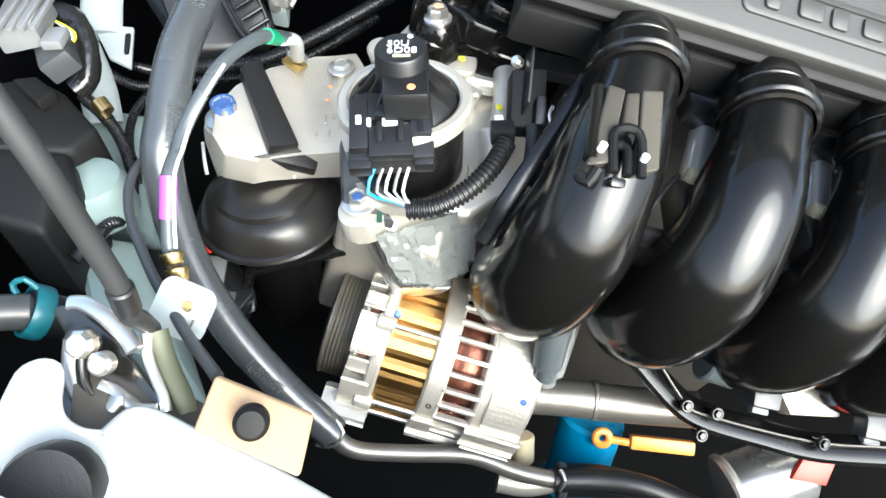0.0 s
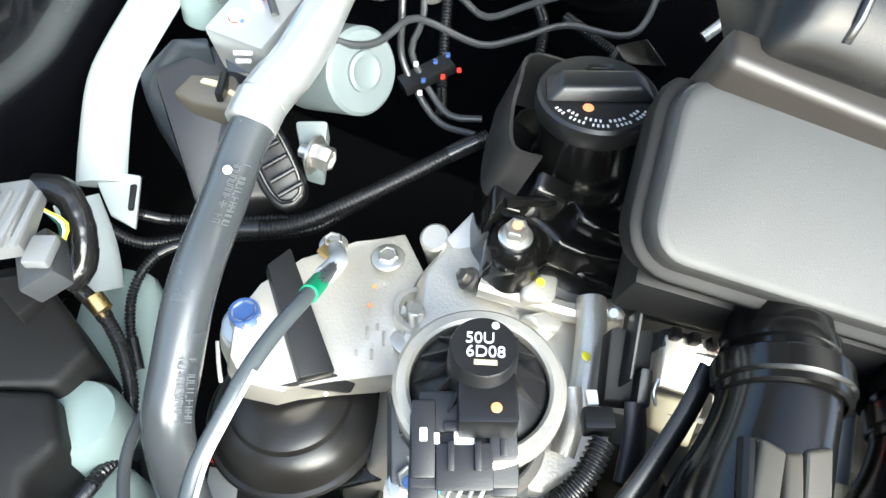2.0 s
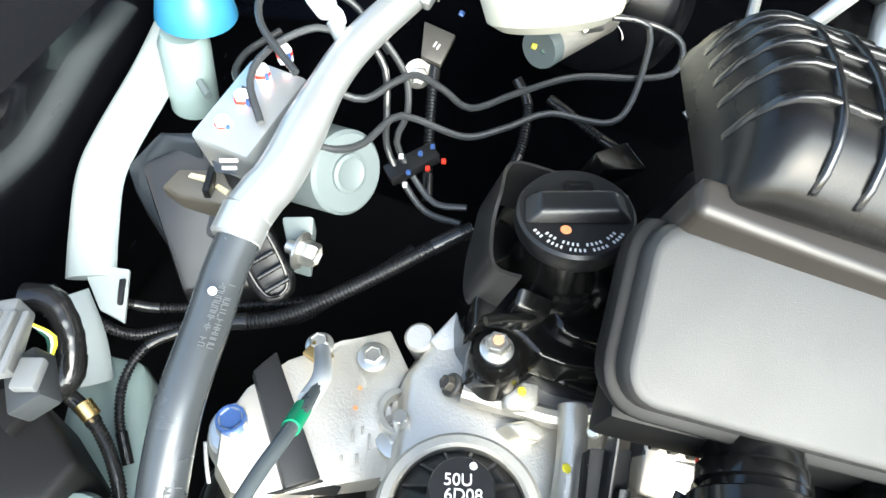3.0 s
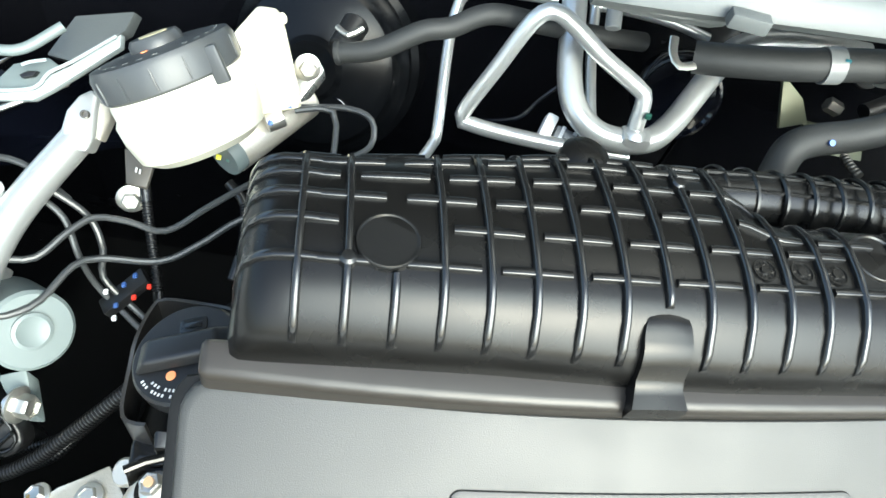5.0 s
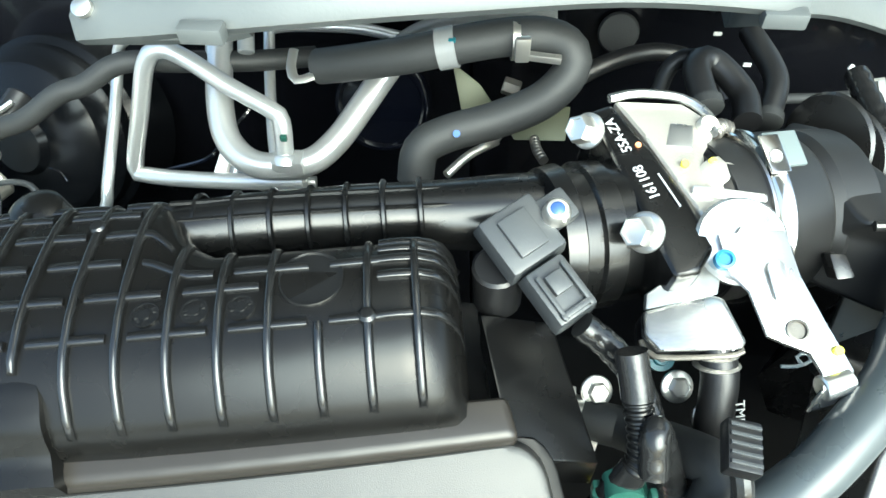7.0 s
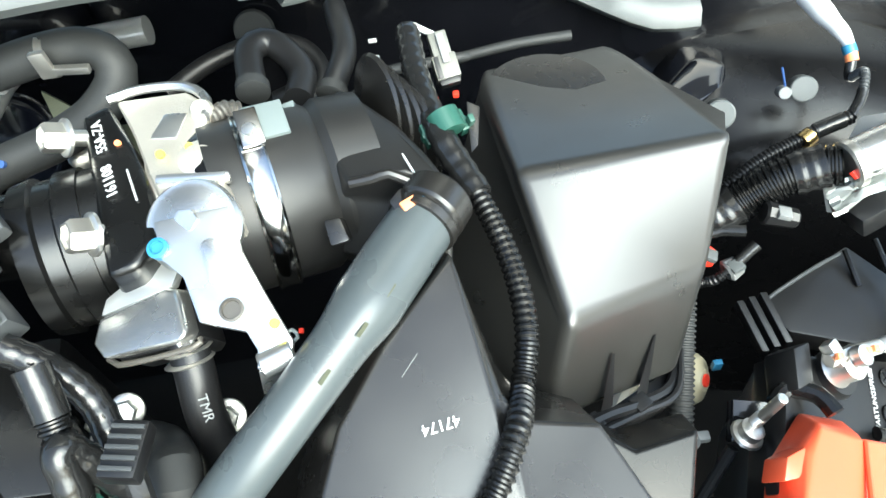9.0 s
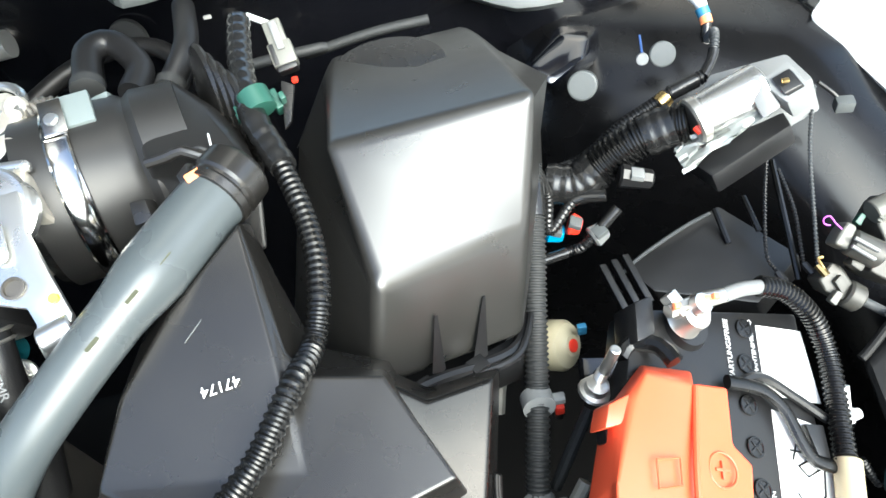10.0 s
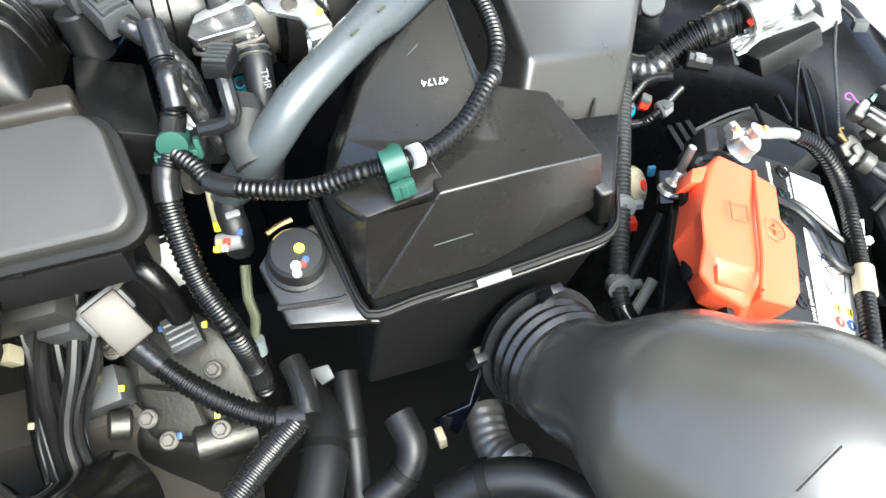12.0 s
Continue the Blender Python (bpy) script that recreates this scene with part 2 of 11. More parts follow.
def tube(pts, r, seg=14, step=0.006, ridge=0.0, pitch=0.004, radii=None, flat=1.0, straight=False):
    """A tube along a line; ridge and pitch give it corrugations, radii its width from end to end."""
    if ridge:
        step = pitch / 4
    line = [V(p) for p in pts] if straight else smooth_line(pts, step)
    bm = bmesh.new()
    total = sum((b - a).length for a, b in zip(line, line[1:]))
    along = 0.0
    rings = []
    side = None
    for i, p in enumerate(line):
        d = (line[min(i + 1, len(line) - 1)] - line[max(i - 1, 0)]).normalized()
        if side is None:
            side = d.cross(V(0, 0, 1))
            if side.length < 0.05:
                side = d.cross(V(1, 0, 0))
        side = (side - d * side.dot(d)).normalized()
        up = d.cross(side)
        if i:
            along += (p - line[i - 1]).length
        rr = r
        if radii:
            k = along / total * (len(radii) - 1)
            j = min(int(k), len(radii) - 2)
            w = k - j
            w = w * w * (3 - 2 * w)
            rr = radii[j] * (1 - w) + radii[j + 1] * w
        if ridge:
            rr += ridge * (1 if (i // 2) % 2 else 0)
        rings.append([bm.verts.new(p + side * rr * math.cos(2 * math.pi * k / seg) + up * rr * flat * math.sin(2 * math.pi * k / seg)) for k in range(seg)])
    for a, b in zip(rings, rings[1:]):
        for k in range(seg):
            bm.faces.new((a[k], a[(k + 1) % seg], b[(k + 1) % seg], b[k]))
    bm.faces.new(rings[0])
    bm.faces.new(rings[-1][::-1])
    return bm


def loft(rings, bev=0.0, seg=2, m=None):
    """A solid through closed outlines of equal count."""
    bm = bmesh.new()
    vs = [[bm.verts.new(V(p)) for p in ring] for ring in rings]
    n = len(vs[0])
    for a, b in zip(vs, vs[1:]):
        for i in range(n):
            bm.faces.new((a[i], b[i], b[(i + 1) % n], a[(i + 1) % n]))
    bm.faces.new(vs[0])
    bm.faces.new(vs[-1][::-1])
    bmesh.ops.recalc_face_normals(bm, faces=bm.faces)
    if m is not None:
        bm.transform(m)
    return bevelled(bm, bev, seg)


def plate(outline, down, bev=0.0, seg=2):
    """A plate under an outline."""
    return loft([outline, [V(p) + V(down) for p in outline]], bev, seg)


def crumple(outline, sag, seed):
    """A crumpled sheet of film over an outline of four corners."""
    rnd = random.Random(seed)
    bm = bmesh.new()
    n = 12
    g = []
    for i in range(n + 1):
        row = []
        for j in range(n + 1):
            u, v = i / n, j / n
            p = (V(outline[0]) * (1 - u) + V(outline[1]) * u) * (1 - v) + (V(outline[3]) * (1 - u) + V(outline[2]) * u) * v
            row.append(bm.verts.new(p + V(rnd.uniform(-1, 1), rnd.uniform(-1, 1), rnd.uniform(-1, 1)) * sag))
        g.append(row)
    for i in range(n):
        for j in range(n):
            bm.faces.new((g[i][j], g[i + 1][j], g[i + 1][j + 1], g[i][j + 1]))
    ext = bmesh.ops.solidify(bm, geom=list(bm.faces), thickness=0.0006)
    return bm


def arc_pad(a0, a1, z0, z1, r0, r1, m, bev=0.002, seg=2):
    """A block bent round the z axis of m, between two angles in degrees."""
    n = max(2, int(abs(a1 - a0) / 7))
    rings = []
    for i in range(n + 1):
        a = radians(a0 + (a1 - a0) * i / n)
        c, d = math.cos(a), math.sin(a)
        rings.append([(r0 * c, r0 * d, z0), (r1 * c, r1 * d, z0), (r1 * c, r1 * d, z1), (r0 * c, r0 * d, z1)])
    return loft(rings, bev, seg, m)


def letters(text, size, m, material, parent, name="lettering", depth=0.0004, label=""):
    cu = bpy.data.curves.new(name, "FONT")
    cu.body, cu.size, cu.extrude, cu.align_x, cu.align_y = text, size, depth, "CENTER", "CENTER"
    tmp = bpy.data.objects.new("tmp", cu)
    me = bpy.data.meshes.new_from_object(tmp)
    bpy.data.objects.remove(tmp)
    bm = bmesh.new()
    bm.from_mesh(me)
    bpy.data.meshes.remove(me)
    bm.transform(m)
    return part(name, bm, material, parent, label)


def bars(rows, w, h, m, material, parent, gap=1.9, name="print_bar"):
    """Unreadable print as plain bars: rows of fractions of w."""
    bm = bmesh.new()
    for i, fr in enumerate(rows):
        add(bm, box((w * fr, h, 0.0006), None, 0, (0, -i * h * gap, 0)))
    bm.transform(m)
    return part(name, bm, material, parent)


def hex_bolt(name, at, up, r, head, material, label, washer=1.5, paint=None, group="engine bolts", along=(1, 0, 0.2), shank=0.012):
    t = thing(name, label, "bolt", at, group)
    m = upright(at, up, along)
    part("washer", lathe([(0, -0.0005), (r * washer, -0.0005), (r * washer, 0.0015), (r * washer * 0.85, 0.0026), (0, 0.0026)], m, 24), material, t)
    bm = lathe([(0, 0.0024), (r, 0.0024), (r, head * 0.85), (r * 0.86, head), (r * 0.72, head), (r * 0.68, head * 0.88), (0, head * 0.88)], m, 6)
    part("head", bm, paint or material, t)
    part("shank", lathe([(r * 0.55, -shank), (r * 0.55, 0.0)], m, 12), material, t)
    return t


# the engine lies turned by about ten degrees in plan
TURN = radians(10.3)


def E(x, y, z):
    """A place on the engine, whose long covers are crowned and bowed a little towards the front."""
    bow = max(0.0, 1 - (x / 0.26) ** 2)
    y, z = y - 0.007 * bow, z + 0.006 * bow
    return V(x * math.cos(TURN) - y * math.sin(TURN), x * math.sin(TURN) + y * math.cos(TURN) + 0.03, z)


ENGINE = Matrix.Translation((0, 0.03, 0)) @ Matrix.Rotation(TURN, 4, "Z")
PAINTGLOSS = mat("glossy_black_paint", (0.002, 0.0025, 0.005), 0.12, coat=1.0)
DKHOSE = mat("charcoal_rubber_hose", (0.021, 0.022, 0.022), 0.58, bump=0.25, spec=0.4)
DKSLATE = mat("dark_slate_plastic", (0.022, 0.027, 0.033), 0.42, bump=0.15)
OLIVE = mat("olive_zinc_plate", (0.09, 0.095, 0.06), 0.45, metal=0.4)
BLUECAP = mat("light_blue_plastic", (0.035, 0.17, 0.30), 0.35)

WINGPAINT = mat("dusty_black_paint", (0.003, 0.003, 0.0034), 0.26, coat=0.08, spec=0.25)
# near-black without sheen: deep shade put into the colour
SHADEBLACK = mat("painted_shade_black", (0.005, 0.005, 0.005), 0.8, spec=0.08)
CONCRETE = mat("pale_concrete", (0.5, 0.49, 0.46), 0.8, bump=0.4, size=60)
SNORKEL = mat("polished_black_plastic", (0.065, 0.062, 0.055), 0.24, bump=0.03, vary=0.1, spec=0.9, worn=0.5)
GEARCAST = mat("oily_gearbox_casting", (0.085, 0.083, 0.074), 0.45, metal=0.9, bump=0.7, size=260, vary=0.35)
CANOPYGREY = mat("added_canopy_grey", (0.16, 0.16, 0.155), 0.6)
FENDER = mat("silver_car_paint", (0.62, 0.64, 0.64), 0.3, vary=0.05, coat=0.5)
PLUGGREY = mat("brownish_grey_plug", (0.06, 0.054, 0.042), 0.4, bump=0.1)

# ---------------------------------------------------------------- the bay
bay = thing("engine_bay", "glossy black painted engine bay of a car", "car body", (0.1, 0.1, 0.2), kind="structure")
# the floor's colour carries the shade low in the bay
part("floor", box((2.2, 1.9, 0.165), None, 0, (0.2, -0.1, 0.0825)), SHADEBLACK, bay)
ground = part("ground", box((60, 60, 0.1), None, 0, (0, 0, -0.05)), CONCRETE)
tagged(ground, "pale concrete ground under the car", "ground", "", "structure")
# overhead sheet out of view, added to block sky light and darken reflections
roof = part("canopy", box((9, 6.2, 0.12), None, 0.02, (0.2, 3.45, 3.5)), CANOPYGREY)
tagged(roof, "unseen grey canopy added to block the sky overhead", "roof", "", "structure")
fire = bmesh.new()
add(fire, hexa([(-0.9, 0.47, 0.95), (0.2, 0.52, 1.0), (0.2, 0.58, 1.0), (-0.9, 0.54, 0.95)], (0, 0, -0.8), 0.01))
add(fire, hexa([(0.2, 0.52, 1.0), (1.3, 0.54, 0.92), (1.3, 0.6, 0.92), (0.2, 0.58, 1.0)], (0, 0, -0.8), 0.01))
part("firewall", fire, PAINT, bay)
part("left_apron", hexa([(-0.72, -0.9, 0.66), (-0.66, 0.52, 0.80), (-0.95, 0.52, 0.80), (-0.95, -0.9, 0.66)], (0.0, 0, -0.55), 0.02), PAINT, bay)
# glossy folds, shaped and placed to give the apron's reflection streaks
part("pressed_fold", tube([(-0.8047, 0.1625, 0.4776), (-0.7932, 0.1251, 0.4511), (-0.7787, 0.0768, 0.4170), (-0.7581, 0.0188, 0.3762)], 0.012, 14, flat=0.6), PAINTGLOSS, bay)
part("pressed_fold", tube([(-0.7846, 0.1863, 0.4978), (-0.7777, 0.1416, 0.4653), (-0.7665, 0.0982, 0.4344), (-0.7497, 0.0624, 0.4098)], 0.012, 14, flat=0.6), PAINTGLOSS, bay)
part("pressed_fold", tube([(-0.8505, 0.1718, 0.4789), (-0.8253, 0.1386, 0.4572), (-0.8054, 0.0920, 0.4250), (-0.7966, 0.0479, 0.3932)], 0.012, 14, flat=0.6), PAINTGLOSS, bay)
wing = bmesh.new()
WING = [[(0.6083, 0.7305, 0.7638), (0.8713, 0.6296, 0.7558), (1.1058, 0.5503, 0.7284), (1.1947, 0.3974, 0.6468), (1.3171, 0.1793, 0.5345), (1.2088, -0.0195, 0.5099)],
        [(0.7108, 0.5817, 0.7242), (0.8266, 0.4480, 0.7360), (0.9973, 0.3828, 0.7240), (1.0662, 0.2617, 0.6572), (1.1415, 0.1120, 0.5659), (1.1163, -0.1025, 0.4612)],
        [(0.7477, 0.4403, 0.6027), (0.8104, 0.3939, 0.5994), (0.9654, 0.3386, 0.6097), (1.0326, 0.2081, 0.5483), (1.0629, 0.0502, 0.4657), (1.0469, -0.1222, 0.3893)],
        [(0.7102, 0.3922, 0.2760), (0.7996, 0.3808, 0.2615), (0.9650, 0.3329, 0.2775), (1.0571, 0.2297, 0.2507), (1.1230, 0.0747, 0.1817), (1.0933, -0.1048, 0.0853)]]
grid = [[wing.verts.new(V(p)) for p in row] for row in WING]
back = [[wing.verts.new(V(p) + V(0.0, 0.01, -0.05)) for p in row] for row in WING]
for i in range(3):
    for j in range(5):
        wing.faces.new((grid[i][j], grid[i + 1][j], grid[i + 1][j + 1], grid[i][j + 1]))
        wing.faces.new((back[i][j], back[i][j + 1], back[i + 1][j + 1], back[i + 1][j]))
for j in range(5):
    wing.faces.new((grid[0][j], grid[0][j + 1], back[0][j + 1], back[0][j]))
    wing.faces.new((grid[3][j], back[3][j], back[3][j + 1], grid[3][j + 1]))
for i in range(3):
    wing.faces.new((grid[i][0], back[i][0], back[i + 1][0], grid[i + 1][0]))
    wing.faces.new((grid[i][5], grid[i + 1][5], back[i + 1][5], back[i][5]))
bmesh.ops.recalc_face_normals(wing, faces=wing.faces)
bmesh.ops.subdivide_edges(wing, edges=list(wing.edges), cuts=2, use_grid_fill=True, smooth=0.6)
part("right_apron", wing, WINGPAINT, bay, sharp=1.5)
# front panel out of view, added to keep the sun off the lower bay
part("radiator_panel", hexa([(-0.75, -0.62, 0.86), (1.15, -0.66, 0.80), (1.15, -0.58, 0.80), (-0.75, -0.56, 0.86)], (0, 0, -0.5), 0.015), PAINT, bay)
part("right_wing_panel", hexa([(1.0782, 0.4733, 0.7566), (1.1566, 0.3391, 0.6914), (1.4178, 0.5310, 0.6820), (1.3151, 0.7088, 0.7723)], (0.02, 0.0, -0.03), 0.01, 3), FENDER, bay)
part("bonnet", hexa([(-0.75, 0.66, 1.10), (0.95, 0.66, 1.10), (0.85, 0.27, 2.0), (-0.65, 0.27, 2.0)], (0, 0.05, 0.02), 0.01), PAINT, bay)
part("bonnet_brace", hexa([(-0.6, 0.60, 1.20), (0.8, 0.60, 1.20), (0.8, 0.56, 1.28), (-0.6, 0.56, 1.28)], (0, 0.06, 0.02), 0.008), PAINT, bay)
part("front_crossmember", hexa([(-0.9, -0.72, 0.62), (1.2, -0.72, 0.62), (1.2, -0.62, 0.62), (-0.9, -0.62, 0.62)], (0, 0, -0.45), 0.02), PAINT, bay)

# ---------------------------------------------------------------- ribbed plenum
PROFILE = [(-0.047, 0.945), (-0.0465, 0.958), (-0.043, 0.969), (-0.036, 0.979), (-0.020, 0.993), (-0.006, 1.000), (0.014, 1.004), (0.035, 1.005), (0.062, 1.003), (0.085, 0.999), (0.102, 0.993), (0.112, 0.982), (0.116, 0.966), (0.118, 0.94)]
plenum = thing("intake_plenum", "black ribbed plastic intake plenum with a grid of moulded ribs", "intake plenum", E(0, 0.03, 0.95))


def plenum_z(y):
    for (a, za), (b, zb) in zip(PROFILE, PROFILE[1:]):
        if a <= y <= b:
            return za + (zb - za) * (y - a) / (b - a)
    return PROFILE[0][1] if y < PROFILE[0][0] else PROFILE[-1][1]


def plenum_y(x, y):
    """The back edge steps in where the neck runs off to the throttle."""
    k = min(1.0, max(0.0, (x - 0.055) / 0.035))
    k = k * k * (3 - 2 * k)
    k2 = min(1.0, max(0.0, (-x - 0.04) / 0.16))
    if y < 0:
        return y + (0.0015 + 0.0070 * min(1.0, max(0.0, (0.02 - x) / 0.14))) * min(1.0, -y / 0.047) ** 2
    return y if y < 0.03 else 0.03 + (y - 0.03) * (1 - 0.60 * k - 0.26 * k2)


ENDS = ((-0.2530, 0.0), (-0.2518, 0.35), (-0.2490, 0.62), (-0.2440, 0.82), (-0.2370, 0.93), (-0.2280, 0.985), (-0.215, 1.0))
shell = bmesh.new()
rows = []
stations = [*ENDS, (-0.1, 1.0), (0, 1.0), (0.05, 1.0), (0.06, 1.0), (0.07, 1.0), (0.08, 1.0), (0.095, 1.0), (0.15, 1.0), *[(-x - 0.012, sh) for x, sh in reversed(ENDS)]]
for x, sh in stations:
    rows.append([shell.verts.new(E(x, plenum_y(x, y * (1 - 0.28 * (1 - sh) ** 2) if y < 0 else y), 0.935 + (z - 0.935) * sh)) for y, z in PROFILE])
for a, b in zip(rows, rows[1:]):
    for i in range(len(PROFILE) - 1):
        shell.faces.new((a[i], b[i], b[i + 1], a[i + 1]))
part("shell", shell, PLENUM, plenum, sharp=1.4)
RIBX = [-0.2150 + 0.0268 * i for i in range(17)]


# crowns of the moulded bars: a round ridge and a flat bar
RIDGE = ((-1.25, -2.2), (-1.1, 0.35), (-0.75, 0.85), (-0.35, 0.98), (0.35, 0.98), (0.75, 0.85), (1.1, 0.35), (1.25, -2.2))
FLAT = ((-1.2, -2.2), (-1.1, 0.45), (-0.95, 0.85), (-0.8, 1.0), (0.8, 1.0), (0.95, 0.85), (1.1, 0.45), (1.2, -2.2))


def skin_bar(stations, up, half, name="cross_rib"):
    """A low bar with a flat crown along stations (place, sideways way)."""
    bm = bmesh.new()
    rings = []
    n = len(stations)
    crown = RIDGE if name == "rib" else FLAT
    for k, (p, side) in enumerate(stations):
        w = 0.9 if k in (0, n - 1) else 1.0
        h = 0.8 if k in (0, n - 1) else 1.0
        rings.append([bm.verts.new(p + side * (half * w * f) + V(0, 0, up * h * g)) for f, g in crown])
    for a, b in zip(rings, rings[1:]):
        for i in range(len(crown) - 1):
            bm.faces.new((a[i], a[i + 1], b[i + 1], b[i]))
    bm.faces.new(rings[0])
    bm.faces.new(rings[-1][::-1])
    return part(name, bm, RIBPLASTIC, plenum, sharp=1.0)


for i, x in enumerate(RIBX):
    y0 = -0.041 if i != 8 else -0.012
    line = []
    top = 0.114 if i < 10 else 0.110
    if i == 2:
        top = -0.004
    if i == 14:
        top = 0.002
    n = max(6, int((top - y0) / 0.006))
    for k in range(n + 1):
        y = y0 + (top - y0) * k / n
        z = plenum_z(y)
        line.append((E(x, plenum_y(x, y), z), V(math.cos(TURN), math.sin(TURN), 0)))
    skin_bar(line, 0.0046, 0.0024, "rib")
ROWS = (0.003, 0.027, 0.051, 0.074, 0.093, 0.107)
ALONG = V(-math.sin(TURN), math.cos(TURN), 0)
for k, y in enumerate(ROWS):
    for i in range(17):
        if i % 2 == k % 2 or (k == 1 and i in (2, 14)) or (k > 2 and i > 10):
            continue
        a, b = RIBX[i] - 0.0208, RIBX[i] + 0.0208
        if i == 0:
            a = RIBX[0] - 0.004
        if i == 16:
            b = RIBX[16] + 0.004
        line = []
        for n in range(7):
            x = a + (b - a) * n / 6
            q = plenum_y(x, y)
            line.append((E(x, q, plenum_z(y)), ALONG))
        skin_bar(line, 0.0030, 0.0026)
for p in (E(-0.1660, 0.0165, 1.0035), E(0.1555, 0.0300, 1.0035)):
    part("round_boss", lathe([(0.0, 0.0010), (0.0165, 0.0010), (0.0172, 0.0022), (0.0182, 0.0022), (0.0190, 0.0010), (0.0192, -0.006)], Matrix.Translation(p), 40, closed=False), RIBPLASTIC, plenum)
for i in (1, 15):
    part("branch_hub", lathe([(0.0, 0.0058), (0.0035, 0.0054), (0.0052, 0.0034), (0.0056, -0.004)], Matrix.Translation(E(RIBX[i], 0.003, plenum_z(0.003))), 16, closed=False), RIBPLASTIC, plenum)
part("round_stud", lathe([(0.0, 0.0070), (0.0036, 0.0066), (0.0048, 0.0050), (0.0050, -0.006)], Matrix.Translation(E(0.0259, 0.0803, 0.9995)), 18, closed=False), RIBPLASTIC, plenum)
part("rear_dome", lathe([(0.0, 0.009), (0.012, 0.008), (0.017, 0.004), (0.019, -0.012)], Matrix.Translation(E(-0.028, 0.112, 0.985)), 28, closed=False), PLENUM, plenum)
for x in (0.0665, 0.0930, 0.1180):
    m = Matrix.Translation(E(x, 0.0150, plenum_z(0.015)))
    wheel = part("date_wheel", lathe([(0.0078, -0.001), (0.0078, 0.0010), (0.0068, 0.0010), (0.0066, 0.0002), (0.0030, 0.0002), (0.0028, 0.0012), (0, 0.0012)], m, 24, closed=False), RIBPLASTIC, plenum)
    bm = bmesh.new()
    for a in range(0, 360, 30):
        add(bm, box((0.0016, 0.0006, 0.0008), m @ Matrix.Rotation(radians(a), 4, "Z"), 0, (0.0050, 0, 0.0005)))
    part("date_marks", bm, RIBPLASTIC, wheel)
tab = bmesh.new()
rows = []
for k in range(15):
    y = -0.0600 + 0.0535 * k / 14
    w = 0.0158 * math.sqrt(max(0.03, 1 - max(0.0, (k - 8) / 6.1) ** 2))
    w *= 1.0 + 0.16 * max(0.0, (3 - k) / 3)
    zt = plenum_z(y) if y > -0.047 else 0.9605 + 0.35 * (y + 0.047)
    z = zt + (0.0052 if k < 8 else 0.0052 - 0.0013 * (k - 7))
    rows.append([tab.verts.new(E(-0.001 + w * f, y, z + 0.0010 * (1 - f * f) - (0.014 if abs(f) == 1 else 0))) for f in (-1, -0.97, -0.85, -0.5, 0, 0.5, 0.85, 0.97, 1)])
for a, b in zip(rows, rows[1:]):
    for i in range(8):
        tab.faces.new((a[i], a[i + 1], b[i + 1], b[i]))
tab.faces.new(rows[0])
part("locking_tab", tab, PLENUM, plenum)
# the rows run on round both ends
for y in ROWS[:5]:
    zt = plenum_z(y)
    for mirror in (False, True):
        pts = [(-0.205, 1.0), *[(x, sh) for x, sh in reversed(ENDS)]]
        line = []
        for x, sh in pts[:-1]:
            x = -x - 0.012 if mirror else x
            line.append((E(x, plenum_y(x, y), 0.935 + (zt - 0.935) * sh + 0.0008), ALONG))
        skin_bar(line, 0.0030, 0.0026, "end_rib")



def hexa_row(top, down, bev=0.0, seg=2, n=16, bend=(0.0, 0.0), bend_front=(0.0, 0.0)):
    """A long slab on the engine that follows its crown."""
    bm = bmesh.new()
    f0, f1, b1, b0 = [V(p) for p in top]
    rows = []
    for i in range(n + 1):
        t = i / n
        f, b = f0.lerp(f1, t), b0.lerp(b1, t)
        b.y += bend[b.x > 0] * (b.x / 0.27) ** 2
        f.y += bend_front[f.x > 0] * (f.x / 0.27) ** 2
        rows.append([bm.verts.new(E(*f)), bm.verts.new(E(*b)), bm.verts.new(E(*b) + V(down)), bm.verts.new(E(*f) + V(down))])
    for a, b in zip(rows, rows[1:]):
        for i in range(4):
            bm.faces.new((a[i], a[(i + 1) % 4], b[(i + 1) % 4], b[i]))
    bm.faces.new(rows[0])
    bm.faces.new(rows[-1][::-1])
    edges = [e for e in bm.edges if len(e.link_faces) == 2 and e.calc_face_angle(0) > 0.7]
    return bevelled(bm, bev, seg, edges)


# ledge and flat front cover
front = thing("engine_cover", "dark grey grained plastic engine cover with raised lettering", "engine cover", E(0, -0.08, 0.88))
part("ledge", hexa_row([(-0.266, -0.0560, 0.9500), (0.266, -0.0570, 0.9530), (0.262, -0.0300, 0.9575), (-0.266, -0.0260, 0.9570)], (0, 0, -0.05), 0.006, 3, bend_front=(0.0095, 0.002)), LEDGE, front)
CQ = [V(-0.268, -0.124, 0.888), V(0.284, -0.126, 0.897), V(0.270, -0.0600, 0.945), V(-0.268, -0.0575, 0.933)]
CW, CD = 0.552, 0.083


def cover_at(x, s, h):
    """A place over the cover: x along it from its middle, s up its slope, h off its face."""
    u, v = x / CW + 0.5, s / CD
    p = CQ[0].lerp(CQ[1], u).lerp(CQ[3].lerp(CQ[2], u), v)
    p.y += (0.013 if x < 0 else 0.003) * (x / 0.276) ** 2 * max(0.0, v)
    return E(*(p + V(0, -0.5, 0.86) * h))


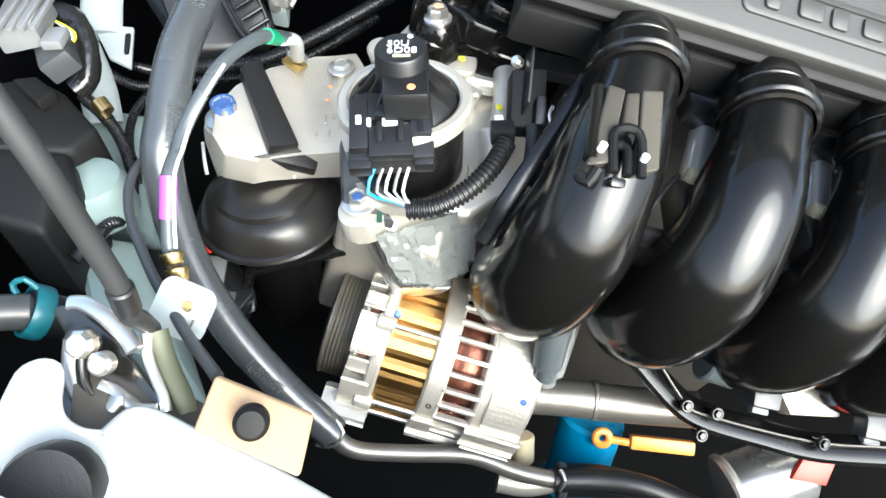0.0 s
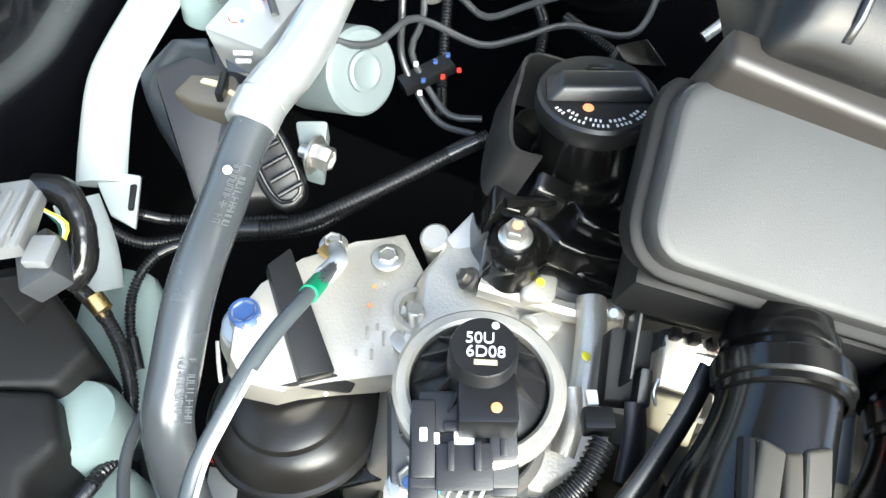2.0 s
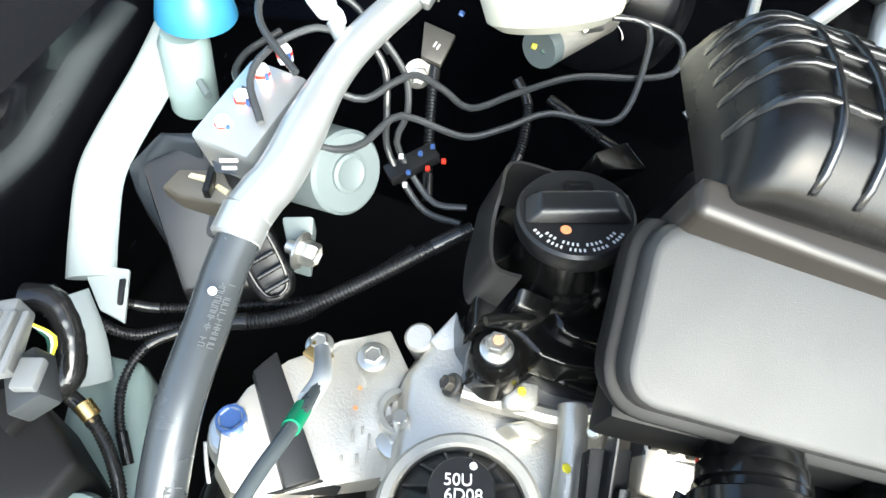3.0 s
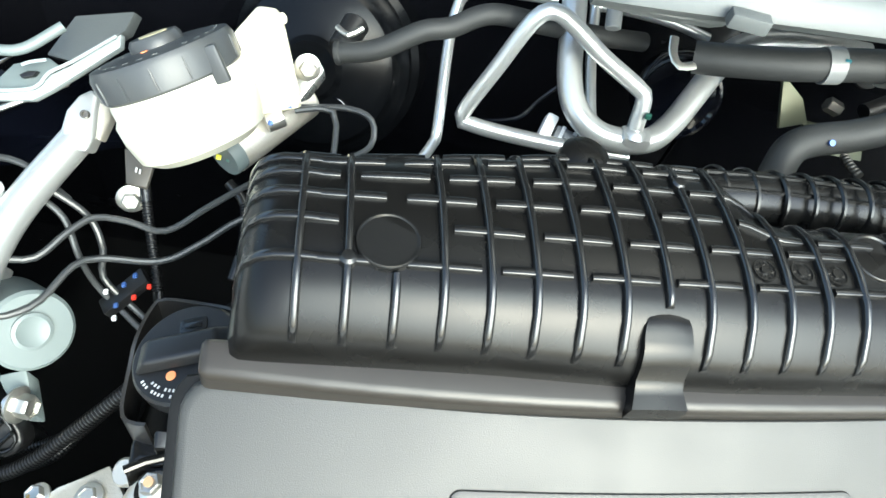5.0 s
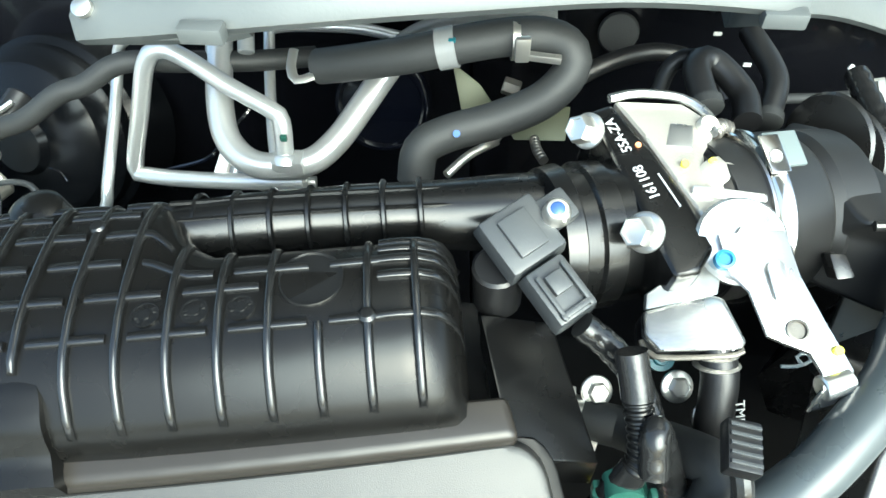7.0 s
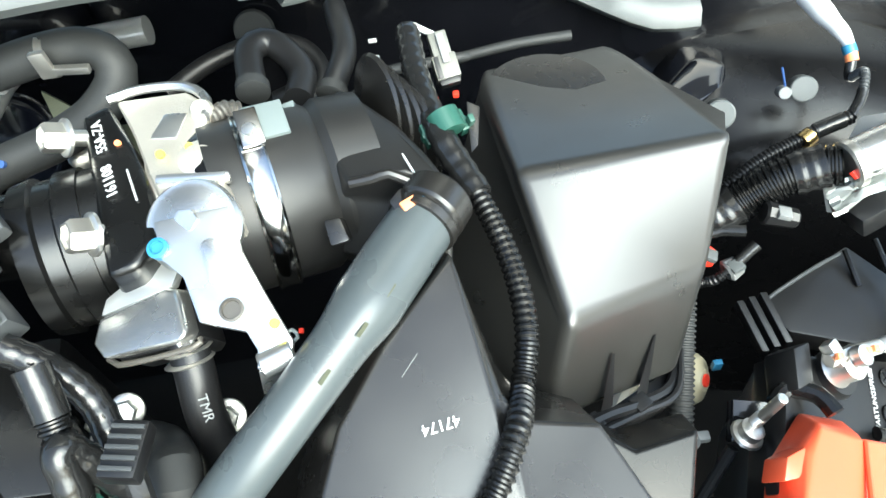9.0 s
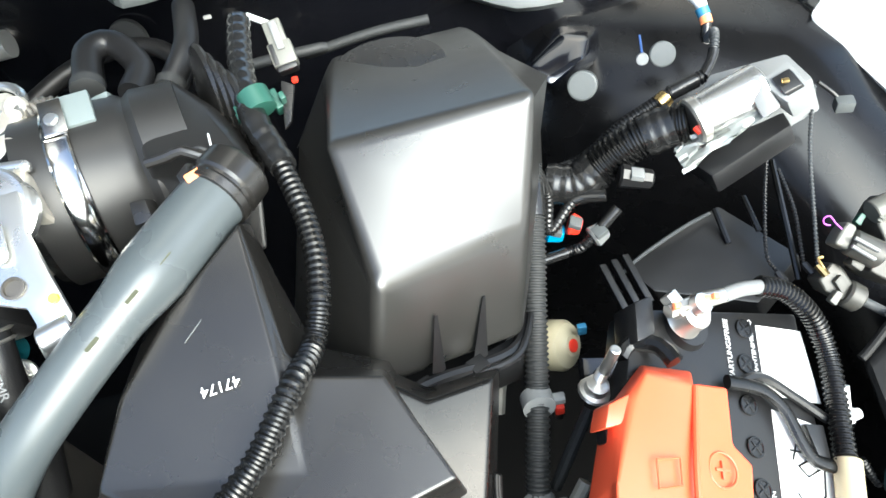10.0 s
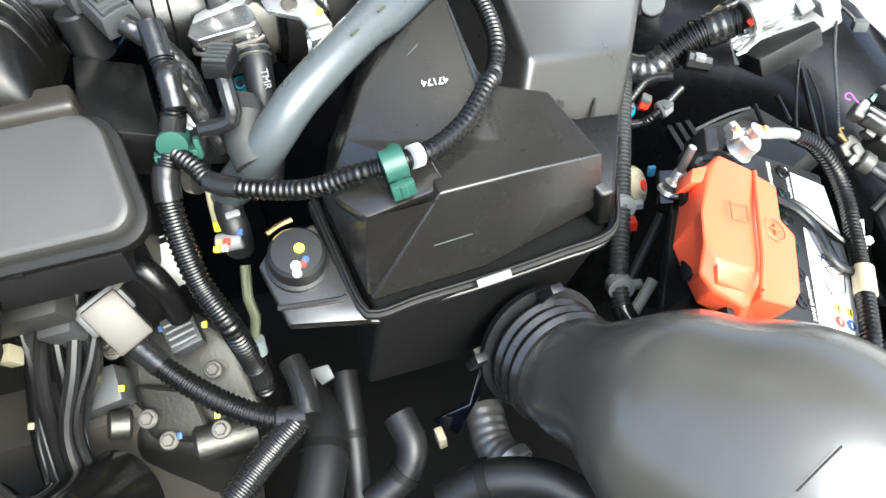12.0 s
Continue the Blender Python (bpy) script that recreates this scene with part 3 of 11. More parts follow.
def cover_rings(x0, x1, s0, s1, r, rings, cap=True, back=1.0, n=7):
    """Rounded outlines on the cover, each (outset, height), skinned one after the other."""
    bm = bmesh.new()
    loops = []
    for o, h in rings:
        loop = []
        rr = r + o
        for cx, cs, a0 in ((x1 - r, s1 - r, 0), (x0 + r, s1 - r, 90), (x0 + r, s0 + r, 180), (x1 - r, s0 + r, 270)):
            for k in range(n):
                a = radians(a0 + 90 * k / (n - 1))
                y = cs + rr * math.sin(a)
                if y > s1:
                    y = s1 + (y - s1) * back
                loop.append((cx + rr * math.cos(a), y))
        fine = []
        for (ax_, ay), (bx, by) in zip(loop, loop[1:] + loop[:1]):
            m = max(1, int(abs(bx - ax_) / 0.03))
            fine += [(ax_ + (bx - ax_) * k / m, ay + (by - ay) * k / m) for k in range(m)]
        loops.append([bm.verts.new(cover_at(px, py, h)) for px, py in fine])
    for a, b in zip(loops, loops[1:]):
        for i in range(len(a)):
            j = (i + 1) % len(a)
            bm.faces.new((a[i], a[j], b[j], b[i]))
    if cap:
        c = bm.verts.new(sum((v.co for v in loops[0]), V(0, 0, 0)) / len(loops[0]))
        n0 = len(loops[0])
        half = n0 // 2
        bm.verts.remove(c)
        bm.faces.new(loops[0])
        bmesh.ops.triangulate(bm, faces=[f for f in bm.faces if len(f.verts) > 4])
    return bm


CA = (-CW / 2 - 0.006, CW / 2 + 0.005, -0.006, CD + 0.001, 0.020)
part("top_panel", cover_rings(*CA, [(-0.004, 0.0), (-0.0005, -0.0004), (0.0012, -0.0014)], True, 0.3), COVER, front)
part("rolled_edge", cover_rings(*CA, [(0.0012, -0.0014), (0.0026, -0.0034), (0.0034, -0.0070), (0.0038, -0.0125)], False, 0.3), COVER, front)
part("flange", cover_rings(*CA, [(0.0038, -0.0125), (0.0090, -0.0128), (0.0102, -0.0136), (0.0106, -0.0150), (0.0106, -0.0195), (0.0096, -0.0205), (0.0062, -0.0205), (0.0060, -0.034)], False, 0.3), FLANGE, front)
for x in (-0.185, -0.06, 0.06, 0.19):
    part("edge_notch", box((0.013, 0.004, 0.004), Matrix.Translation(cover_at(x, -0.0160, -0.018)), 0.0008), FLANGE, front)
part("skirt", hexa_row([(-0.265, -0.126, 0.853), (0.270, -0.122, 0.862), (0.27, -0.03, 0.915), (-0.26, -0.02, 0.90)], (0, 0, -0.03), 0.006, 2), FLANGE, front)
part("side_wall", hexa_row([(0.262, -0.06, 0.935), (0.315, -0.06, 0.915), (0.30, 0.03, 0.930), (0.252, 0.03, 0.948)], (0, 0, -0.04), 0.004, 2), SATIN, front)
# raised plaque with plain raised shapes
PB = (-0.125, 0.146, 0.010, 0.037, 0.007)
plaque = part("plaque", cover_rings(*PB, [(-0.0050, 0.0004), (-0.0042, 0.0022), (-0.0022, 0.0022), (0.0, 0.0016), (0.0012, -0.001)], True), COVER, front, "raised plaque with moulded shapes")
for k in range(9):
    x = -0.108 + 0.0265 * k
    w = (0.012, 0.020, 0.014, 0.018, 0.015)[k % 5]
    part("raised_shape", cover_rings(x, x + w, 0.0165 + 0.001 * (k % 2), 0.031, 0.003, [(-0.001, 0.0030), (0.0, 0.0026), (0.0006, 0.0)], True, n=4), COVER, plaque)
# engine block mass, its shadow put into dark materials
block = thing("engine_block", "cast aluminium engine block and cylinder head, coloured dark for shadow", "engine", E(0, 0.03, 0.4))
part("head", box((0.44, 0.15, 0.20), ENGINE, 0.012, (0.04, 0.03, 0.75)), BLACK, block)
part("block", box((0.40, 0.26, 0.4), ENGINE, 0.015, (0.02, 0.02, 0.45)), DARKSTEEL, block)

# neck to the throttle body
neck = thing("intake_neck", "black ribbed plastic neck from plenum to throttle body", "intake duct", (0.2, 0.17, 0.95))
part("pipe", tube([E(0.03, 0.09, 0.975), E(0.09, 0.100, 0.970), E(0.18, 0.106, 0.962), E(0.30, 0.104, 0.955)], 0.025, 24, 0.01, radii=[0.018, 0.022, 0.0235, 0.028]), SATIN, neck)
for i in range(7):
    x = 0.075 + 0.024 * i
    part("ring_rib", tube([E(x, 0.1015 + 0.0235 * math.cos(a), 0.967 + 0.0235 * math.sin(a)) for a in [radians(d) for d in range(10, 171, 16)]], 0.002, 6, 0.01), SATIN, neck)
for y, z in ((0.092, 0.990), (0.106, 0.991)):
    part("long_rib", tube([E(0.06, y, z), E(0.15, y + 0.003, z - 0.004), E(0.24, y + 0.004, z - 0.010)], 0.0018, 6), SATIN, neck)

# ---------------------------------------------------------------- timing side of the engine
UP = V(0, 0, 1)
# this side of the bay leans outwards
LUP, LX = V(-0.32, 0, 0.947), V(0.909, 0.28, 0.309)


def LM(p):
    return upright(p, LUP, LX)


timing = thing("timing_cover", "bare cast aluminium timing chain cover with ribs and bosses", "timing cover", (-0.28, -0.12, 0.6))
TC = [(-0.3347, -0.0936, 0.7120), (-0.3123, -0.0286, 0.7350), (-0.1881, -0.0595, 0.7520), (-0.1777, -0.1821, 0.7350), (-0.2099, -0.2210, 0.7150), (-0.3086, -0.2173, 0.7000)]
bm = bmesh.new()
a = [bm.verts.new(V(p)) for p in TC]
b = [bm.verts.new(V(p) + V(0, 0.01, -0.22)) for p in TC]
bm.faces.new(a)
bm.faces.new(b[::-1])
for i in range(len(a)):
    bm.faces.new((a[i], b[i], b[(i + 1) % len(a)], a[(i + 1) % len(a)]))
part("casting", bevelled(bm, 0.008, 3), ALU, timing)
part("boss_tube", rod((-0.3365, -0.0645, 0.7150), (-0.3142, -0.0478, 0.6600), 0.012, seg=20, bev=0.002), ALU, timing)
part("web", hexa([(-0.3288, -0.0672, 0.7220), (-0.3136, -0.0315, 0.7400), (-0.3039, -0.0375, 0.7400), (-0.2938, -0.0912, 0.7220)], (0, 0, -0.08), 0.003), ALU, timing)
part("rib", tube([(-0.2960, -0.1035, 0.7350), (-0.2558, -0.1032, 0.7450), (-0.2231, -0.0994, 0.7500), (-0.1963, -0.0844, 0.7550)], 0.008, 10), ALU, timing)
part("rib", tube([(-0.2220, -0.0932, 0.7620), (-0.2164, -0.1154, 0.7586), (-0.2103, -0.1443, 0.7503), (-0.2078, -0.1676, 0.7432)], 0.0105, 16), ALU, timing)
part("rib", tube([(-0.2205, -0.1591, 0.7505), (-0.2124, -0.1779, 0.7450), (-0.2106, -0.1976, 0.7355)], 0.0080, 14), ALU, timing)
part("boss", plate([(-0.2717, -0.1033, 0.7556), (-0.2641, -0.0893, 0.7608), (-0.2490, -0.0869, 0.7633), (-0.2459, -0.1005, 0.7610), (-0.2495, -0.1082, 0.7598), (-0.2676, -0.1125, 0.7543)], (0, 0.004, -0.035), 0.005, 3), ALU, timing)
part("step", plate([(-0.2636, -0.1198, 0.7494), (-0.2501, -0.1123, 0.7541), (-0.2336, -0.1147, 0.7544), (-0.2359, -0.1239, 0.7523), (-0.2524, -0.1258, 0.7513)], (0, 0.004, -0.03), 0.004, 3), ALU, timing)
for p in ((-0.2614, -0.0987, 0.7629), (-0.2187, -0.1390, 0.7627)):
    part("paint_dot", lathe([(0.0035, 0), (0.003, 0.0006), (0, 0.0006)], Matrix.Translation(p), 12), YELLOW, timing)
hex_bolt("timing_bolt", (-0.3045, -0.1018, 0.7350), (-0.8, -0.2, 0.5), 0.006, 0.009, DARKSTEEL, "small dark hex bolt in the timing cover")

# engine mount bracket
mount = thing("engine_mount_bracket", "pale cast aluminium engine mount bracket with embossed marks", "engine mount", (-0.3757, -0.1295, 0.6300))
OUT = [(-0.4354, -0.1957, 0.6650), (-0.4453, -0.1675, 0.6680), (-0.4402, -0.1380, 0.6720), (-0.4210, -0.1080, 0.6800), (-0.3895, -0.0790, 0.6860), (-0.3566, -0.0546, 0.6900), (-0.3298, -0.0825, 0.6900), (-0.3386, -0.1167, 0.6880), (-0.3205, -0.1303, 0.6820), (-0.3195, -0.1644, 0.6720), (-0.3631, -0.1816, 0.6680), (-0.3913, -0.2037, 0.6620), (-0.4183, -0.2081, 0.6600)]
bm = bmesh.new()
a = [bm.verts.new(V(p)) for p in OUT]
b = [bm.verts.new(V(p) + V(0, 0, -0.032)) for p in OUT]
bm.faces.new(a)
bm.faces.new(b[::-1])
for i in range(len(a)):
    bm.faces.new((a[i], b[i], b[(i + 1) % len(a)], a[(i + 1) % len(a)]))
part("plate", bevelled(bm, 0.003, 2), ALU, mount)
part("bolt_tower", lathe([(0.026, -0.05), (0.025, -0.01), (0.023, 0.0), (0.021, 0.004), (0, 0.004)], LM((-0.4320, -0.1655, 0.6500)), 28), ALU, mount)
part("stud_pocket", lathe([(0.02, -0.01), (0.019, 0.004), (0.015, 0.004), (0.014, -0.006), (0, -0.006)], LM((-0.3255, -0.1186, 0.6950)), 24), ALU, mount)
bm = bmesh.new()
for p, w in (((-0.3539, -0.1450, 0.6810), 0.010), ((-0.3484, -0.1378, 0.6810), 0.006), ((-0.3408, -0.1438, 0.6810), 0.012), ((-0.3447, -0.1587, 0.6790), 0.008), ((-0.3556, -0.1622, 0.6780), 0.005)):
    add(bm, box((0.0022, w, 0.0016), Matrix.Translation(p) @ Matrix.Rotation(0.35, 4, "Z"), 0.0005))
part("embossed_bars", bm, ALU, mount)
for p in ((-0.3625, -0.1101, 0.6870), (-0.3600, -0.1255, 0.6850)):
    part("paint_dot", lathe([(0.002, 0), (0.0018, 0.0004), (0, 0.0004)], Matrix.Translation(p), 10), BLUEPAINT if p[1] > -0.1 else ORANGEDOT, mount)
strap = thing("rubber_strap", "flat black rubber strap folded over the mount bracket", "strap", (-0.4001, -0.1543, 0.6750))
part("band", hexa([(-0.4408, -0.1294, 0.6860), (-0.4316, -0.1089, 0.6880), (-0.3639, -0.1809, 0.6780), (-0.3845, -0.1965, 0.6780)], (0, 0, -0.012), 0.002), RUBBER, strap)
part("fold", hexa([(-0.3964, -0.2025, 0.6650), (-0.3645, -0.1805, 0.6720), (-0.3457, -0.1747, 0.6580), (-0.3466, -0.1821, 0.6550)], (0, 0.006, -0.016), 0.002), RUBBER, strap)
hex_bolt("mount_bolt", (-0.4355, -0.1640, 0.6560), LUP, 0.0125, 0.017, STEEL, "blue-topped flange bolt on the engine mount", 1.55)
part("paint_cap", lathe([(0.0, 0.0156), (0.0085, 0.0156), (0.009, 0.0176), (0.0108, 0.0176), (0.0114, 0.0152), (0.0114, 0.008)], upright((-0.4355, -0.1640, 0.6560), LUP), 20), BLUEPAINT, bpy.data.objects["mount_bolt"])
hex_bolt("bracket_bolt", (-0.3617, -0.0834, 0.6900), LUP, 0.0085, 0.006, STEEL, "flush steel bolt with a blue paint line")
stud = hex_bolt("flange_nut", (-0.3196, -0.1307, 0.6840), LUP, 0.012, 0.012, STEEL, "steel flange nut with a protruding stud", 1.7)
part("stud", rod(V((-0.3196, -0.1307, 0.6840)), V((-0.3196, -0.1307, 0.6840)) + LUP * 0.034, 0.006, seg=14, bev=0.001), STEEL, stud)

cushion = thing("engine_mount_cushion", "black rubber and steel engine mount cushion", "engine mount", (-0.3722, -0.1647, 0.5000))
cm = LM((-0.3798, -0.1861, 0.5950))
part("cup", lathe([(0, 0.030), (0.028, 0.029), (0.040, 0.027), (0.046, 0.023), (0.048, 0.018), (0.055, 0.015), (0.060, 0.009), (0.064, 0.001), (0.067, -0.008), (0.068, -0.016), (0, -0.016)], cm, 56), CUSHION, cushion)
part("waist_lip", lathe([(0.065, -0.006), (0.0700, -0.0080), (0.0715, -0.0105), (0.0700, -0.013), (0.066, -0.015)], cm, 56, closed=False), CUSHION, cushion)
part("foot", lathe([(0, -0.017), (0.040, -0.017), (0.040, -0.16), (0, -0.16)], cm, 32), SATIN, cushion)
part("foot_plate", hexa([cm @ V(-0.02, -0.07, -0.022), cm @ V(0.085, -0.045, -0.022), cm @ V(0.10, 0.02, -0.022), cm @ V(-0.02, 0.05, -0.022)], LUP * -0.008, 0.003), SATIN, cushion)
part("date_print", tube([(-0.4541, -0.1712, 0.6200), (-0.4459, -0.1850, 0.6150), (-0.4379, -0.1963, 0.6100)], 0.0016, 6), LETTER, cushion)

relay = thing("relay_box", "black plastic relay box with a grey square lid", "relay box", (-0.4107, -0.2632, 0.5147))
part("box", plate([(-0.4744, -0.2542, 0.5439), (-0.4003, -0.2238, 0.5422), (-0.3602, -0.2582, 0.5519), (-0.3676, -0.2910, 0.5459), (-0.4509, -0.2887, 0.5396)], (0, 0, -0.05), 0.004, 3), BLACK, relay)
part("lid", plate([(-0.4213, -0.2407, 0.5494), (-0.3973, -0.2373, 0.5542), (-0.3885, -0.2662, 0.5550), (-0.4130, -0.2691, 0.5506)], (0, 0.002, -0.006), 0.001), GREYCONN, relay, "pale grey square lid")
for pts in ([(-0.3945, -0.2362, 0.5560), (-0.3747, -0.2507, 0.5598), (-0.3705, -0.2655, 0.5593)], [(-0.3903, -0.2366, 0.5562), (-0.3709, -0.2503, 0.5604), (-0.3672, -0.2645, 0.5604)], [(-0.3860, -0.2369, 0.5564), (-0.3672, -0.2499, 0.5611), (-0.3639, -0.2634, 0.5615)]):
    part("lead_ridge", tube(pts, 0.0012, 8), SATIN, relay)
part("socket", plate([(-0.3843, -0.2724, 0.5586), (-0.3732, -0.2713, 0.5605), (-0.3702, -0.2869, 0.5569), (-0.3800, -0.2884, 0.5548)], (0, 0.002, -0.006), 0.001), DKGREYCONN, relay)

# EGR valve
egr = thing("egr_valve", "round valve with bright alloy ring and black ribbed plastic cap", "egr valve", (-0.2778, -0.1771, 0.7403))
em = LM((-0.2893, -0.2025, 0.7864))
part("ring", lathe([(0.040, -0.004), (0.040, 0.003), (0.042, 0.0045), (0.047, 0.0045), (0.0495, 0.002), (0.0495, -0.006), (0.046, -0.010), (0.044, -0.012), (0.040, -0.012)], em, 56, closed=False), ALU, egr)
part("body", lathe([(0.0, -0.07), (0.036, -0.07), (0.042, -0.062), (0.043, -0.012), (0.041, -0.008)], em, 48, closed=False), SATIN, egr)
part("base_flange", lathe([(0.0, -0.075), (0.045, -0.075), (0.047, -0.07), (0.046, -0.064), (0, -0.064)], em, 40), ALU, egr)
cap = part("cap", lathe([(0.0395, -0.003), (0.037, 0.002), (0.028, 0.009), (0.0195, 0.014), (0.0182, 0.0425), (0.0172, 0.0440), (0, 0.0440)], em, 48), BLACK, egr)
for i in range(14):
    if 10 <= i <= 12:
        continue
    a = 2 * math.pi * i / 14
    bm = hexa([(0.016, -0.0008, 0.030), (0.016, 0.0008, 0.030), (0.037, 0.0008, 0.0045), (0.037, -0.0008, 0.0045)], (0, 0, -0.014))
    bm.transform(em @ Matrix.Rotation(a, 4, "Z"))
    part("fin", bm, BLACK, cap)
lm = em @ Matrix.Translation((0, 0, 0.0444)) @ Matrix.Rotation(radians(-3), 4, "Z")
letters("50U", 0.0092, lm @ Matrix.Translation((-0.002, 0.0045, 0)), LETTER, cap, "stamp_text")
letters("6D08", 0.0092, lm @ Matrix.Translation((0.001, -0.0035, 0)), LETTER, cap, "stamp_text")
part("paint_dot", lathe([(0.0022, 0), (0.002, 0.0007), (0, 0.0007)], lm @ Matrix.Translation((0.006, 0.0125, 0)), 12), LETTER, cap)
part("nozzle", box((0.031, 0.030, 0.022), em, 0.003, (0.002, -0.022, 0.022)), BLACK, cap)
part("paint_dot", lathe([(0.003, 0), (0.0026, 0.0007), (0, 0.0007)], em @ Matrix.Translation((0.006, -0.029, 0.0331)), 12), ORANGEDOT, cap)
part("print_smear", box((0.012, 0.003, 0.0004), lm, 0.0001, (0.001, -0.0095, 0)), CREAM, cap)
# connector in front of the cap
plug = thing("valve_connector", "black plastic wiring plug latched onto the valve", "connector", (-0.2816, -0.2304, 0.7568))
cf = axes((-0.2868, -0.2412, 0.7833), LX, LUP + V(0, -0.35, 0))
part("shell", box((0.058, 0.040, 0.022), cf, 0.0025, (0, 0.001, -0.004)), BLACK, plug)
part("shroud", box((0.052, 0.022, 0.016), cf, 0.002, (0.002, 0.020, 0.004)), BLACK, plug)
part("side_rail", box((0.013, 0.040, 0.016), cf, 0.002, (-0.0215, 0.006, 0.006)), BLACK, plug)
part("side_rail", box((0.015, 0.030, 0.015), cf, 0.002, (0.0205, 0.010, 0.006)), BLACK, plug)
part("rail_groove", box((0.004, 0.026, 0.002), cf, 0.0006, (0.0205, 0.010, 0.0138)), SATIN, plug)
part("heel", box((0.016, 0.018, 0.012), cf, 0.002, (-0.0215, -0.016, 0.0)), BLACK, plug)
part("heel", box((0.014, 0.018, 0.012), cf, 0.002, (0.0215, -0.014, -0.002)), BLACK, plug)
part("latch", box((0.030, 0.024, 0.008), cf, 0.0015, (0, -0.008, 0.009)), BLACK, plug)
part("latch_bridge", box((0.022, 0.005, 0.008), cf, 0.001, (0, 0.012, 0.012)), BLACK, plug)
part("latch_arm", box((0.0036, 0.015, 0.005), cf, 0.0008, (-0.007, -0.003, 0.0145)), BLACK, plug)
part("latch_arm", box((0.0036, 0.015, 0.005), cf, 0.0008, (0.007, -0.003, 0.0145)), BLACK, plug)
part("lock_window", box((0.011, 0.008, 0.005), cf, 0.0012, (0, 0.006, 0.0105)), WHITE, plug)
part("lock_window", box((0.004, 0.007, 0.003), cf, 0.0008, (-0.0215, 0.008, 0.0135)), WHITE, plug)
part("lock_window", box((0.003, 0.006, 0.003), cf, 0.0008, (-0.0145, 0.006, 0.0135)), WHITE, plug)
loom = thing("valve_wiring", "pale wires running into black corrugated conduit", "wiring", (-0.2590, -0.2618, 0.7483))
for i, m in enumerate((BLUE, GREYCONN, CLEAR, GREYCONN, CLEAR)):
    s = cf @ V(-0.013 + 0.006 * i, -0.019, -0.006)
    part("wire", tube([s, s + V(0.002, -0.012, -0.012), V((-0.2638, -0.2654, 0.7514)) + V(0.002 * i - 0.004, 0, 0.001 * i), V((-0.2538, -0.2641, 0.7470))], 0.0012, 8), m, loom)
CONDUIT = [(-0.2598, -0.2663, 0.7486), (-0.2417, -0.2603, 0.7560), (-0.2253, -0.2459, 0.7671), (-0.2142, -0.2267, 0.7787), (-0.2093, -0.2037, 0.7864)]
part("conduit", tube(CONDUIT, 0.0062, 14, ridge=0.0016, pitch=0.0036), BLACK, loom)
part("conduit_clip", box((0.018, 0.014, 0.014), LM((-0.2141, -0.1928, 0.7853)), 0.002), BLACK, loom)
# valve foot on the head, with film
foot = thing("egr_pedestal", "machined aluminium valve pedestal partly wrapped in clear film", "valve housing", (-0.2498, -0.2169, 0.6449))
part("flange", hexa([(-0.3056, -0.2482, 0.7080), (-0.2928, -0.2217, 0.7080), (-0.2252, -0.2134, 0.7120), (-0.2205, -0.2514, 0.6900)], (0, 0, -0.02), 0.004, 3), ALU, foot)
part("pad", prism(rounded(0.036, 0.034, 0.014), -0.02, 0.0, LM((-0.2910, -0.2471, 0.7060)), 0.003), ALU, foot)
part("pedestal", hexa([(-0.2808, -0.2564, 0.7000), (-0.2218, -0.2090, 0.7000), (-0.1967, -0.2476, 0.6550), (-0.2411, -0.2687, 0.6550)], (0.0, 0.03, -0.06), 0.006, 3), MACHINED, foot)
part("film", crumple([(-0.2741, -0.2608, 0.7012), (-0.2354, -0.2390, 0.7122), (-0.2072, -0.2547, 0.6624), (-0.2448, -0.2655, 0.6633)], 0.0010, 11), FOIL, foot, "crumpled clear plastic film", 0.2)
part("film", crumple([(-0.2563, -0.2508, 0.7090), (-0.2104, -0.2097, 0.7136), (-0.1913, -0.2354, 0.6693), (-0.2149, -0.2589, 0.6598)], 0.0011, 12), FOIL, foot, "crumpled clear plastic film", 0.2)
part("film", crumple([(-0.2478, -0.2283, 0.7151), (-0.2102, -0.1935, 0.7193), (-0.1882, -0.2290, 0.6743), (-0.2284, -0.2473, 0.6869)], 0.0009, 13), FOIL, foot, "crumpled clear plastic film", 0.2)
part("side_plate", hexa([(-0.3279, -0.1972, 0.7220), (-0.3121, -0.2214, 0.7180), (-0.2634, -0.2499, 0.7120), (-0.3056, -0.2482, 0.7080)], (0, 0, -0.012), 0.002), DKGREYCONN, foot)
part("paint_mark", box((0.004, 0.010, 0.001), LM((-0.2759, -0.2533, 0.7135)), 0.0), GREEN, foot)
hex_bolt("valve_bolt", (-0.2946, -0.2434, 0.7080), LUP, 0.0085, 0.011, STEEL, "steel flange bolt with a blue paint dot", 1.6, None)
part("paint_dot", lathe([(0.0045, 0), (0.004, 0.0008), (0, 0.0008)], LM((-0.2971, -0.2465, 0.7188)), 14), BLUEPAINT, bpy.data.objects["valve_bolt"])

